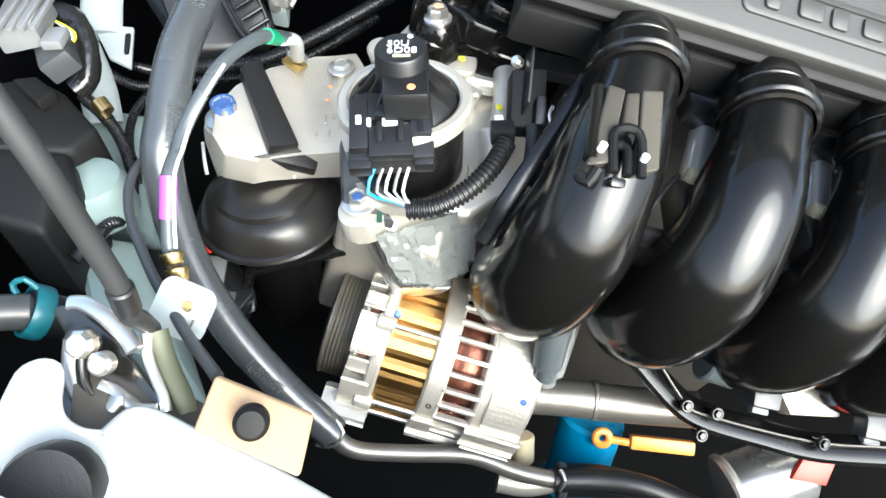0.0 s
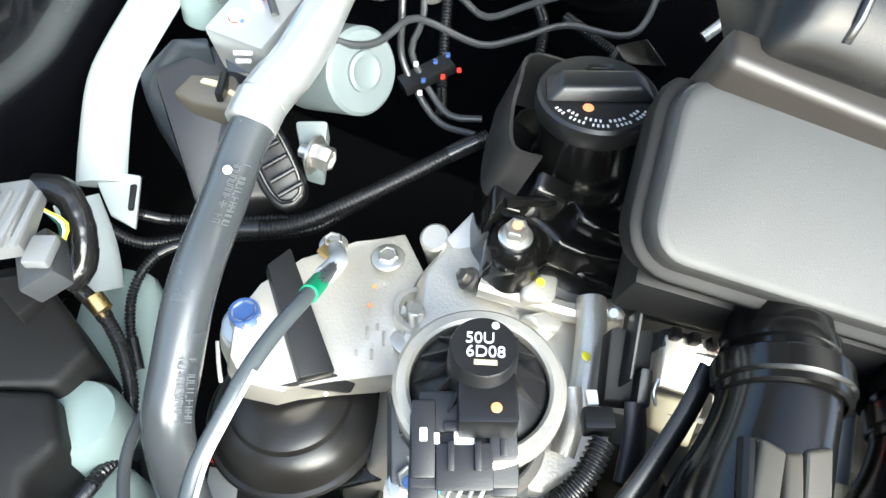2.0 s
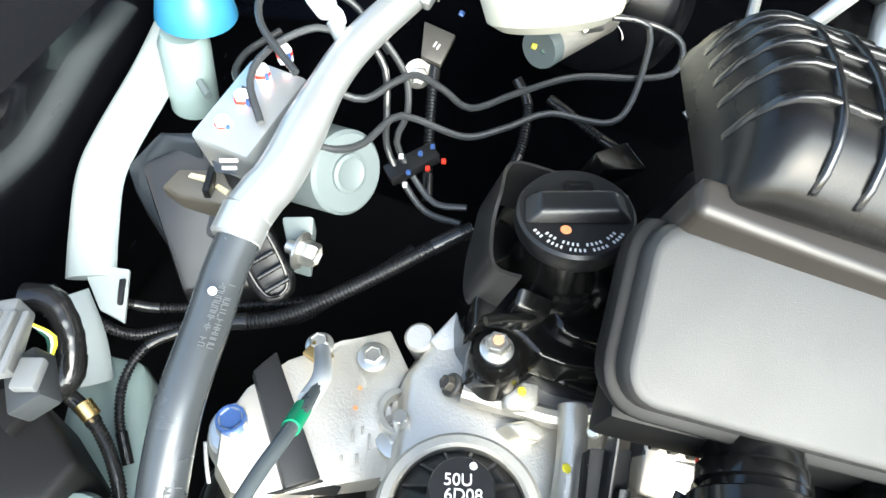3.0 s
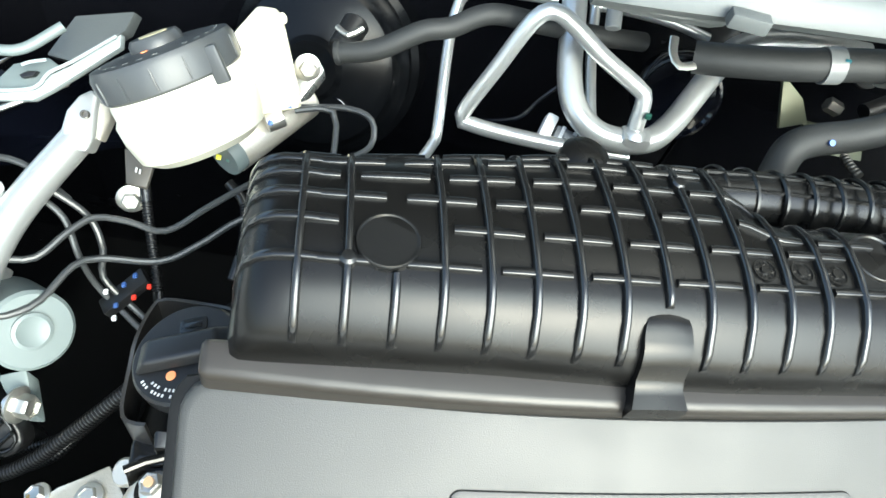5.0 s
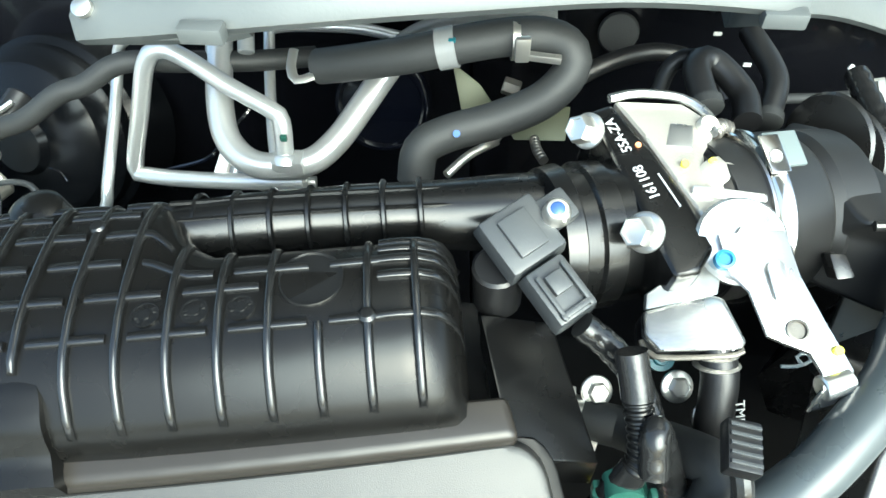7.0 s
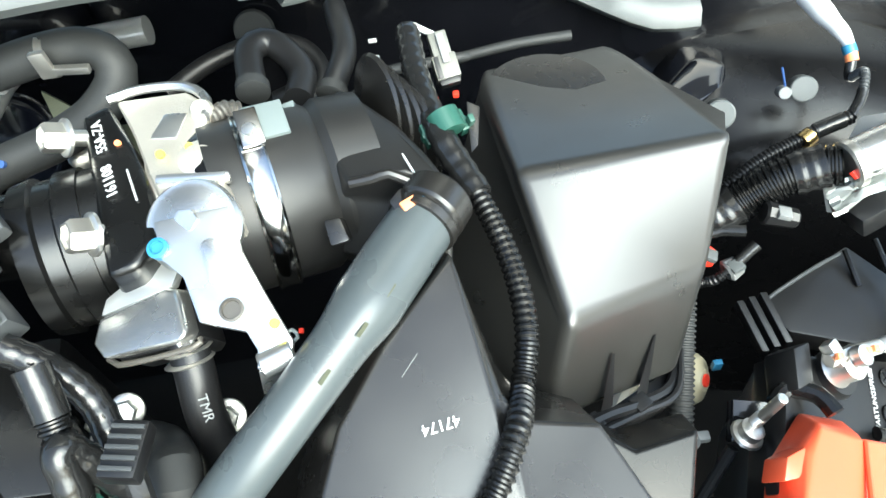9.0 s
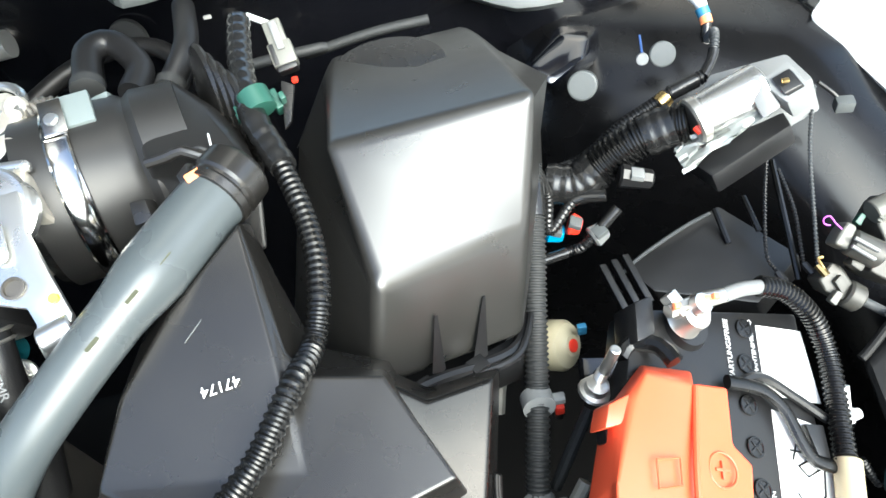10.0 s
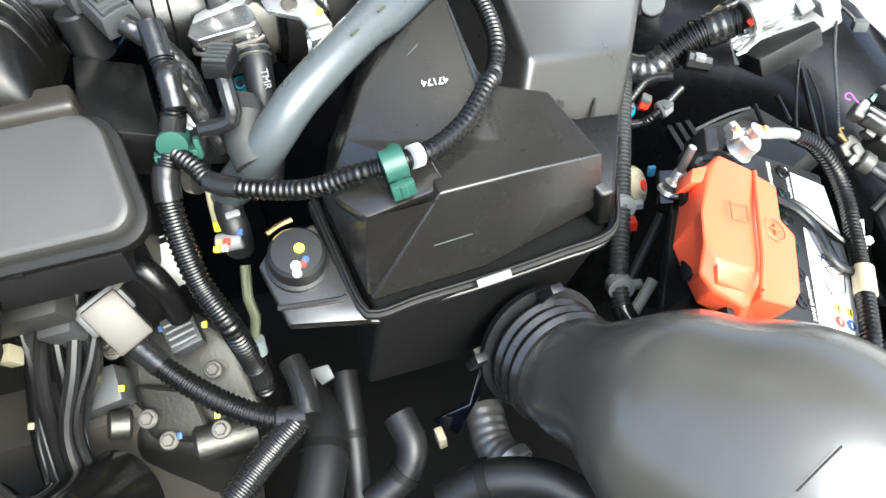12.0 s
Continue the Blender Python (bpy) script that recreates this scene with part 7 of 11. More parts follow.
part("pipe", tube([(-0.0366, 0.4283, 0.9365), (-0.0313, 0.3893, 0.9136), (-0.0247, 0.3466, 0.8878), (-0.0123, 0.3181, 0.8718), (0.0124, 0.3009, 0.8626), (0.0423, 0.2999, 0.8609), (0.0703, 0.3091, 0.8620), (0.0913, 0.3319, 0.8700), (0.1094, 0.3616, 0.8834), (0.1301, 0.3964, 0.9001), (0.1498, 0.4206, 0.9156), (0.1845, 0.4313, 0.9255), (0.2325, 0.4367, 0.9302), (0.2881, 0.4394, 0.9320)], 0.0128, 20), PIPE, p2)
part("boss", box((0.03, 0.02, 0.02), axes((0.0504, 0.2987, 0.8666), (1, 0.1, 0)), 0.005), PIPE, p2)
part("weld", rod((0.0481, 0.3018, 0.8766), (0.0485, 0.2963, 0.8675), 0.0105, 0.0125, 18, 0.002), PIPE, p2)
part("green_mark", box((0.006, 0.004, 0.006), axes((0.0516, 0.3005, 0.8976), (1, 0, 0)), 0.001), GREEN, p2)
p3 = thing("thin_pipe", "thin aluminium pipe with a bend at each end", "pipe", (-0.1477, 0.3356, 0.8442), "thin pipes")
part("pipe", tube([(-0.0500, 0.4180, 0.9190), (-0.1150, 0.4110, 0.9160), (-0.1367, 0.4080, 0.9120), (-0.1465, 0.4060, 0.9003), (-0.1495, 0.3900, 0.8810), (-0.1480, 0.3588, 0.8612), (-0.1418, 0.2895, 0.8271), (-0.1430, 0.2800, 0.8160), (-0.1535, 0.2660, 0.7960), (-0.1640, 0.2540, 0.7780)], 0.0057, 14), PIPE, p3)
p4 = thing("thin_pipe", "thin aluminium pipe running behind the loop", "pipe", (0.0117, 0.3535, 0.8389), "thin pipes")
part("pipe", tube([(-0.0023, 0.4533, 0.9010), (0.0047, 0.4031, 0.8697), (0.0167, 0.3458, 0.8390), (0.0291, 0.3171, 0.8228), (0.0630, 0.3191, 0.8203)], 0.0058, 14), PIPE, p4)
p5 = thing("thin_pipe", "thin aluminium pipe along the cowl", "pipe", (0.0693, 0.4613, 0.8986), "thin pipes")
part("pipe", tube([(-0.0057, 0.4520, 0.9004), (0.0229, 0.4580, 0.9015), (0.0866, 0.4633, 0.8980), (0.1334, 0.4610, 0.8909)], 0.006, 14), PIPE, p5)
part("service_cap", rod((0.0016, 0.3943, 0.9433), (0.0039, 0.3759, 0.9298), 0.008, seg=14, bev=0.001), GREYCONN, p5)
hh = thing("heater_hose", "grey rubber heater hose with spring clamps", "hose", (0.2462, 0.3495, 0.9706))
part("hose", tube([(0.0810, 0.3492, 0.9397), (0.1118, 0.3428, 0.9501), (0.1628, 0.3375, 0.9652), (0.2006, 0.3394, 0.9747), (0.2459, 0.3462, 0.9807), (0.2777, 0.3498, 0.9796), (0.2966, 0.3430, 0.9725), (0.2974, 0.3323, 0.9584), (0.2771, 0.3160, 0.9426), (0.2412, 0.3029, 0.9310), (0.2001, 0.2885, 0.9252), (0.1800, 0.2759, 0.9183), (0.1757, 0.2614, 0.8958)], 0.0155, 22), DKHOSE, hh)
part("clamp", rod((0.1890, 0.3383, 0.9716), (0.2043, 0.3398, 0.9746), 0.0172, seg=24), GREYCONN, hh)
part("clamp_mark", box((0.006, 0.004, 0.004), axes((0.2018, 0.3306, 0.9868), (1, 0, 0)), 0.001), TEAL, hh)
part("spring_clamp", rod((0.2483, 0.3450, 0.9795), (0.2542, 0.3457, 0.9793), 0.0168, seg=24), STEEL, hh)
part("clamp_ear", box((0.012, 0.006, 0.022), axes((0.2579, 0.3227, 0.9870), (1, 0.1, 0)), 0.002), STEEL, hh)
part("clamp_lip", box((0.03, 0.006, 0.006), axes((0.2738, 0.3236, 0.9796), (1, 0.0, -0.1)), 0.001), STEEL, hh)
part("pipe_clip", tube([(0.0577, 0.3587, 0.9493), (0.0580, 0.3417, 0.9431), (0.0653, 0.3298, 0.9398), (0.0796, 0.3345, 0.9416)], 0.0045, 10, flat=0.5), STEEL, hh)
part("paint_dot", lathe([(0.003, -0.002), (0.003, 0.001), (0, 0.001)], upright((0.2099, 0.2774, 0.9371), (0, -0.6, 0.8)), 10), BLUEPAINT, hh)
lp = thing("breather_hose", "black rubber hose looping on the bulkhead", "hose", (0.4085, 0.4428, 0.8957))
part("hose", tube([(0.3002, 0.3926, 0.8964), (0.3409, 0.4144, 0.9076), (0.3834, 0.4311, 0.9087), (0.4214, 0.4275, 0.9017), (0.4388, 0.4039, 0.8886), (0.4290, 0.3737, 0.8802)], 0.0085, 16), RUBBER, lp)
part("printed_tail", tube([(0.3798, 0.3665, 0.9143), (0.3864, 0.3768, 0.9349), (0.4034, 0.3804, 0.9431), (0.4222, 0.3674, 0.9316), (0.4265, 0.3542, 0.9144), (0.4063, 0.3506, 0.9063)], 0.0075, 14), RUBBER, lp)
bars((1,), 0.03, 0.003, axes((0.4255, 0.3569, 0.9359), V((0.4303, 0.3455, 0.9264)) - V((0.4155, 0.3652, 0.9431)), (0, -0.6, 0.8)), LETTER, lp)
pp = thing("wiper_pipe", "thin grey pipe bent along the bulkhead", "pipe", (0.5204, 0.4199, 0.8660), "thin pipes")
part("pipe", tube([(0.4503, 0.3561, 0.8773), (0.4811, 0.3957, 0.8778), (0.5036, 0.4081, 0.8781), (0.5698, 0.4203, 0.8731), (0.5494, 0.4328, 0.8609), (0.6172, 0.4417, 0.8640), (0.6730, 0.4452, 0.8634)], 0.005, 12), DKHOSE, pp)
brk = thing("heater_valve_bracket", "olive zinc bracket with a small hex fitting", "bracket", (0.2272, 0.3781, 0.8693))
part("leaf", hexa([(0.1941, 0.3897, 0.9189), (0.2215, 0.3758, 0.9057), (0.2385, 0.3663, 0.8843), (0.2076, 0.3542, 0.8791)], (0, 0.004, -0.004), 0.001), OLIVE, brk)
part("plate", hexa([(0.2329, 0.3717, 0.8827), (0.3069, 0.3762, 0.8836), (0.3032, 0.3427, 0.8720), (0.2563, 0.3455, 0.8671)], (0, 0.005, -0.004), 0.001), OLIVE, brk)
part("fitting", rod((0.2425, 0.3703, 0.9116), (0.2582, 0.3679, 0.9080), 0.008, seg=6, bev=0.001), DARKSTEEL, brk)
part("lever", tube([(0.1991, 0.2850, 0.8792), (0.2170, 0.3082, 0.8817), (0.2410, 0.3284, 0.8812)], 0.004, 10), STEEL, brk)
part("joint", lathe([(0.01, -0.004), (0.01, 0.004), (0.007, 0.006), (0, 0.006)], upright((0.2348, 0.3254, 0.8922), (0.3, -0.6, 0.6)), 16), STEEL, brk)
part("spring", tube([(0.2741, 0.3342, 0.8816), (0.2770, 0.3191, 0.8827), (0.2833, 0.3045, 0.8838)], 0.0040, 10, ridge=0.0008, pitch=0.004), DARKSTEEL, brk)
wc = thing("bulkhead_plug", "small white wiring plug against the bulkhead", "connector", (-0.0104, 0.3163, 0.8268))
wm = axes((-0.0050, 0.3178, 0.8250), (0.95, -0.2, -0.12), (0, -0.6, 0.8))
part("housing", box((0.040, 0.020, 0.020), wm, 0.002, (0.003, 0, 0)), GREYCONN, wc)
part("head", box((0.013, 0.028, 0.020), wm, 0.0035, (-0.0255, 0.004, 0.001)), WHITE, wc)
for k in range(3):
    part("rib", box((0.004, 0.022, 0.022), wm, 0.001, (-0.010 + 0.013 * k, 0, 0.0006)), WHITE, wc)
part("latch", box((0.024, 0.007, 0.004), wm, 0.001, (0.004, 0.003, 0.0115)), GREYCONN, wc)
bulge = thing("bulkhead_pressings", "pressed outlines and grommets in the black bulkhead", "body panel", (-0.0832, 0.3542, 0.7883), kind="structure")
part("pressing", tube([(-0.1036, 0.3341, 0.8070), (-0.0594, 0.3432, 0.8180), (-0.0404, 0.3610, 0.8332), (-0.0166, 0.3834, 0.8521), (-0.0199, 0.3981, 0.8590)], 0.0025, 8), PAINTGLOSS, bulge)
part("pressing", tube([(0.0962, 0.4167, 0.8131), (0.1168, 0.4004, 0.8051), (0.1468, 0.4063, 0.8059), (0.1607, 0.4226, 0.8163), (0.1492, 0.4450, 0.8277)], 0.0022, 8), PAINTGLOSS, bulge)
part("pressed_ring", lathe([(0.042, -0.004), (0.045, 0.0005), (0.048, 0.0005), (0.051, -0.004), (0.051, -0.02), (0, -0.02)], upright((0.1167, 0.4058, 0.8453), (0, -0.9, 0.4)), 40), PAINTGLOSS, bulge)
part("grommet", lathe([(0.0, 0.0), (0.02, 0.0), (0.022, -0.004), (0, -0.004)], upright((0.3583, 0.5062, 0.8731), (0, -0.9, 0.4)), 24), DKHOSE, bulge)
for p in ((0.4821, 0.4608, 0.8754), (0.4833, 0.4472, 0.8654), (0.4536, 0.4912, 0.8885)):
    part("clip_hole", box((0.008, 0.002, 0.004), axes(p, (1, 0, 0)), 0.0005), LETTER, bulge)

# ---------------------------------------------------------------- cowl along the windscreen
cowl = thing("windscreen_cowl", "grey plastic cowl lip along the foot of the windscreen", "cowl panel", (0.1631, 0.3099, 1.0259), kind="structure")
EDGE = [(-0.0163, 0.3544, 1.0120), (0.0597, 0.2845, 1.0171), (-0.0556, 0.2567, 1.0248), (0.0034, 0.2491, 1.0372), (0.0600, 0.2458, 1.0470), (0.1360, 0.2549, 1.0511), (0.2280, 0.2751, 1.0490), (0.3228, 0.2989, 1.0430), (0.4029, 0.3141, 1.0324), (0.4544, 0.3235, 1.0209), (0.4256, 0.3930, 0.9647), (0.4826, 0.4376, 0.9457), (0.5666, 0.4919, 0.9071), (0.6644, 0.5117, 0.8658), (0.7200, 0.4999, 0.8402), (0.7643, 0.4846, 0.8253), (0.8128, 0.4839, 0.8218)]
line = smooth_line(EDGE, 0.02)
bm = bmesh.new()
ring = []
for p in line:
    ring.append([bm.verts.new(p + V(*q)) for q in ((0, 0, 0), (0, -0.006, 0.008), (0, 0.0, 0.024), (0, 0.02, 0.032), (0, 0.2, 0.06), (0, 0.2, 0.03), (0, 0.02, 0.0))])
for a, b in zip(ring, ring[1:]):
    for i in range(7):
        bm.faces.new((a[i], a[(i + 1) % 7], b[(i + 1) % 7], b[i]))
part("lip", bm, COWL, cowl, sharp=0.9)
for p in ((0.0511, 0.2332, 1.0575), (0.4357, 0.3103, 1.0321)):
    part("tab", box((0.03, 0.012, 0.012), axes(p, (1, 0, 0)), 0.002), COWL, cowl)
part("screw", lathe([(0.007, -0.002), (0.007, 0.002), (0.005, 0.003), (0, 0.003)], upright((-0.0402, 0.2537, 1.0581), (0, -0.5, 0.85)), 16), STEEL, cowl)
wing = thing("left_wing_hinge_panel", "grey plastic and bare steel panels at the bonnet hinge", "body panel", (-0.5544, 0.2577, 0.8133), kind="structure")
part("back_panel", plate([(-0.5429, 0.2969, 0.7955), (-0.5331, 0.3478, 0.8094), (-0.4731, 0.3590, 0.8237), (-0.4702, 0.3260, 0.8244), (-0.5055, 0.2802, 0.8118)], (0.0016, 0.0119, -0.0160), 0.003), COWL, wing)
part("bracket_top", plate([(-0.5548, 0.2229, 0.8143), (-0.5464, 0.2532, 0.8189), (-0.5181, 0.2655, 0.8246), (-0.5046, 0.2574, 0.8261), (-0.5141, 0.2274, 0.8216), (-0.5415, 0.2202, 0.8161)], (0.0003, 0.0024, -0.0032), 0.001), GREYPAINT, wing)
part("bracket_flange", plate([(-0.5546, 0.2204, 0.8149), (-0.5403, 0.2179, 0.8170), (-0.5116, 0.2246, 0.8235), (-0.5041, 0.2411, 0.8291), (-0.4891, 0.2570, 0.8336), (-0.4576, 0.2967, 0.8476), (-0.4560, 0.2859, 0.8397), (-0.4857, 0.2477, 0.8270), (-0.5001, 0.2286, 0.8214), (-0.5128, 0.2159, 0.8169), (-0.5475, 0.2109, 0.8110)], (0.0008, 0.0060, -0.0080), 0.002), WHITEMETAL, wing)
part("bracket_lip", tube([(-0.5535, 0.2182, 0.8184), (-0.5390, 0.2162, 0.8208), (-0.5104, 0.2228, 0.8273), (-0.5032, 0.2397, 0.8331), (-0.4882, 0.2555, 0.8376), (-0.4597, 0.2901, 0.8487)], 0.0018, 8), WHITEMETAL, wing)
part("slot", plate([(-0.5310, 0.2354, 0.8259), (-0.5246, 0.2409, 0.8281), (-0.5161, 0.2416, 0.8295), (-0.5182, 0.2360, 0.8276), (-0.5277, 0.2325, 0.8253)], (0.0005, 0.0036, -0.0048), 0.001), BLACK, wing)
part("slot_fold", tube([(-0.5312, 0.2441, 0.8299), (-0.5250, 0.2479, 0.8321), (-0.5122, 0.2537, 0.8339)], 0.0016, 8), WHITEMETAL, wing)
part("hinge_arm", tube([(-0.6150, 0.1434, 0.7991), (-0.6282, 0.1761, 0.8096), (-0.6288, 0.1962, 0.8183), (-0.6207, 0.2217, 0.8319), (-0.6141, 0.2377, 0.8319), (-0.5915, 0.2498, 0.8307), (-0.5588, 0.2545, 0.8311), (-0.5367, 0.2625, 0.8330), (-0.5104, 0.2912, 0.8445)], 0.0052, 14), GREYPAINT, wing)
part("arm_clip", plate([(-0.6293, 0.1836, 0.8239), (-0.6269, 0.1958, 0.8282), (-0.6162, 0.1919, 0.8263), (-0.6178, 0.1799, 0.8222)], (0.0009, 0.0071, -0.0096), 0.002), GREYPAINT, wing)
part("hinge_pin", rod((-0.6263, 0.2681, 0.7908), (-0.6071, 0.2788, 0.7944), 0.014, seg=24, bev=0.002), MACHINED, wing)
part("bare_strip", plate([(-0.6314, 0.2518, 0.7882), (-0.5911, 0.2532, 0.7982), (-0.5618, 0.2739, 0.8078), (-0.5888, 0.2420, 0.7964), (-0.6194, 0.2398, 0.7892)], (0.0003, 0.0024, -0.0032), 0.001), STEEL, wing)
part("pressed_bowl", lathe([(0.0, -0.016), (0.020, -0.014), (0.034, -0.006), (0.042, 0.001), (0.046, 0.002), (0.052, -0.002), (0.056, -0.02)], upright((-0.6177, 0.2189, 0.7738), (-0.0789, -0.5957, 0.7993)), 36, closed=False), PAINTGLOSS, wing)
part("shelf", plate([(-0.6513, 0.1969, 0.7666), (-0.6552, 0.2508, 0.7688), (-0.5829, 0.2733, 0.7865), (-0.5101, 0.2432, 0.8087), (-0.5522, 0.2111, 0.7957), (-0.5762, 0.1914, 0.7887), (-0.6197, 0.1872, 0.7750)], (0.0005, 0.0036, -0.0048), 0.002), PAINTGLOSS, wing)
# painted seam; bright steel stands in for the highlight along it
part("flange", tube([(-0.6460, 0.1937, 0.7734), (-0.6166, 0.1830, 0.7784), (-0.5739, 0.1879, 0.7913), (-0.5483, 0.2046, 0.8013), (-0.5057, 0.2340, 0.8149), (-0.4952, 0.2483, 0.8140)], 0.0026, 10), STEEL, wing)
part("wall", plate([(-0.6599, 0.1924, 0.7561), (-0.6188, 0.1847, 0.7732), (-0.5763, 0.1903, 0.7853), (-0.5504, 0.2072, 0.7955), (-0.5001, 0.2458, 0.8092), (-0.4668, 0.3082, 0.8114), (-0.4568, 0.2769, 0.7140), (-0.6800, 0.1857, 0.6741)], (0.0008, 0.0060, -0.0080), 0.002), PAINTGLOSS, wing)
bluecap = thing("washer_filler_cap", "blue plastic washer filler cap", "cap", (-0.6273, 0.1281, 0.7627))
part("cap", lathe([(0.0, 0.012), (0.02, 0.012), (0.03, 0.0), (0.034, -0.02), (0, -0.02)], upright((-0.6168, 0.1115, 0.7764), MUP), 28), BLUECAP, bluecap)
part("loop", tube([(-0.6216, 0.1314, 0.7908), (-0.6132, 0.1435, 0.8006), (-0.6030, 0.1392, 0.7984), (-0.6028, 0.1288, 0.7907)], 0.003, 8), BLUECAP, bluecap)
part("neck", lathe([(0.022, -0.08), (0.022, -0.01), (0.018, 0.0)], upright((-0.6195, 0.0994, 0.7422), MUP), 24), BOTTLE, bluecap)

# ---------------------------------------------------------------- throttle body
RUP = V(0.13, -0.05, 0.99)


COLLAR = V((0.2964, 0.1751, 0.9432))
BOOT = V((0.4188, 0.2171, 0.9271))
AX = (BOOT - COLLAR).normalized()
NECKM = upright(COLLAR, AX, (0, -0.4, 1))
throttle = thing("throttle_assembly", "bright cast aluminium throttle body with a black flange", "throttle body", COLLAR)
part("collar", lathe([(0.036, -0.02), (0.05, -0.018), (0.052, -0.006), (0.049, -0.004), (0.049, 0.006), (0.052, 0.008), (0.052, 0.022), (0.04, 0.022)], NECKM, 48), SATIN, throttle, "black plastic collar")
part("spacer", rod(COLLAR + AX * 0.02, COLLAR + AX * 0.062, 0.050, 0.049, 48, 0.002), SATIN, throttle, "black plastic spacer")
part("bore", rod(COLLAR + AX * 0.06, BOOT - AX * 0.02, 0.047, seg=40, bev=0.002), ALU, throttle)
FO = [(0.3077, 0.2530, 0.9904), (0.3239, 0.2635, 0.9896), (0.3480, 0.2234, 0.9887), (0.3684, 0.1822, 0.9880), (0.3822, 0.1415, 0.9875), (0.3718, 0.1225, 0.9860), (0.3565, 0.1180, 0.9860), (0.3444, 0.1505, 0.9880), (0.3273, 0.1978, 0.9890)]
flange = part("flange", plate(FO, (-0.004, 0.004, -0.055), 0.005, 3), SATIN, throttle, "black flange plate with white print")
CO = [(0.3248, 0.2694, 0.9876), (0.3744, 0.2718, 0.9864), (0.3922, 0.2564, 0.9857), (0.3931, 0.2383, 0.9857), (0.3839, 0.2153, 0.9862), (0.3873, 0.1943, 0.9861), (0.4147, 0.1811, 0.9850), (0.4195, 0.1552, 0.9848), (0.3837, 0.1510, 0.9860), (0.3746, 0.1710, 0.9863), (0.3633, 0.1937, 0.9867), (0.3454, 0.2324, 0.9874)]
casting = part("casting", plate(CO, (0.004, 0.008, -0.045), 0.005, 3), ALU, throttle, "bright cast aluminium throttle casting")
part("rim", tube([(0.3222, 0.2676, 0.9897), (0.3429, 0.2755, 0.9888), (0.3742, 0.2744, 0.9874), (0.3912, 0.2581, 0.9867), (0.3925, 0.2399, 0.9867)], 0.0034, 10), MACHINED, casting)
part("raised_pad", plate([(0.3640, 0.2480, 0.9880), (0.3800, 0.2470, 0.9875), (0.3770, 0.2230, 0.9875), (0.3590, 0.2250, 0.9880)], (0, 0.002, -0.006), 0.002, 2), MACHINED, casting)
part("valve_dome", lathe([(0.0, 0.010), (0.012, 0.009), (0.019, 0.004), (0.021, -0.02)], upright((0.3960, 0.2010, 0.9780), (0.1, -0.35, 0.93)), 32, closed=False), ALU, casting)
part("rib", box((0.046, 0.006, 0.008), axes((0.3950, 0.1840, 0.9870), (1, -0.1, 0), (0, -0.35, 0.93)), 0.002), MACHINED, casting)
part("boss", lathe([(0.0, 0.006), (0.006, 0.006), (0.008, 0.003), (0.008, -0.012)], upright((0.3895, 0.2480, 0.9850), (0.1, -0.3, 0.95)), 20, closed=False), ALU, casting)
part("dark_throat", lathe([(0.046, -0.012), (0.056, -0.012), (0.058, -0.006), (0.058, 0.004), (0.046, 0.006)], upright(BOOT - AX * 0.027, AX, (0, -0.4, 1)), 48, closed=False), SATIN, throttle, "black rubber lip")
gm = upright((0.3990, 0.1490, 0.9850), (0.0, -0.42, 0.9))
part("cable_drum", lathe([(0.0, 0.004), (0.018, 0.004), (0.022, 0.002), (0.026, 0.002), (0.028, 0.0), (0.026, -0.003), (0.023, -0.006), (0.026, -0.009), (0.026, -0.013), (0, -0.013)], gm, 40), MACHINED, throttle)
part("shaft_nut", lathe([(0.0, 0.010), (0.007, 0.010), (0.008, 0.008), (0.008, 0.003)], gm, 6), MACHINED, throttle)
bk = [(0.3813, 0.1450, 0.9958), (0.4225, 0.1534, 0.9931), (0.4301, 0.1270, 0.9837), (0.4438, 0.1011, 0.9736), (0.4571, 0.0778, 0.9645), (0.4563, 0.0714, 0.9626), (0.4384, 0.0637, 0.9624), (0.4386, 0.0734, 0.9655), (0.4326, 0.0833, 0.9694), (0.4165, 0.0870, 0.9727), (0.4082, 0.0892, 0.9745), (0.3989, 0.1136, 0.9835), (0.3873, 0.1234, 0.9881)]
bracket = part("bracket", plate(bk, (0.0, 0.001, -0.004), 0.0012), MACHINED, throttle, "bright plated bracket with a round hole")
bn = V(0.08, -0.35, 0.93)
part("hole", lathe([(0.0058, -0.001), (0.0066, 0.0012), (0.0052, 0.0014), (0.0048, -0.0002), (0, -0.0002)], upright((0.4254, 0.0945, 0.9745), bn), 24), DARKSTEEL, bracket)
part("pressed_slot", prism(rounded(0.010, 0.026, 0.0045), 0, 0.0016, upright((0.4160, 0.1200, 0.9860), bn, (1, 0.25, 0)), 0.0006), MACHINED, bracket)
part("lip", rod((0.4390, 0.0668, 0.9588), (0.4560, 0.0742, 0.9590), 0.0075, seg=16, bev=0.001), MACHINED, bracket)
part("drop_leg", plate([(0.4384, 0.0637, 0.9600), (0.4563, 0.0714, 0.9600), (0.4530, 0.0660, 0.9420), (0.4360, 0.0590, 0.9420)], (0, 0.003, -0.001), 0.001), MACHINED, bracket)
GO = [(0.3423, 0.1069, 0.9625), (0.3817, 0.1188, 0.9690), (0.3892, 0.1162, 0.9697), (0.3991, 0.0881, 0.9680), (0.3956, 0.0834, 0.9670), (0.3504, 0.0811, 0.9607), (0.3419, 0.0915, 0.9607)]
part("gear_cover", plate(GO, (0.001, 0.008, -0.014), 0.003, 3), MACHINED, throttle, "bright plated actuator cover")
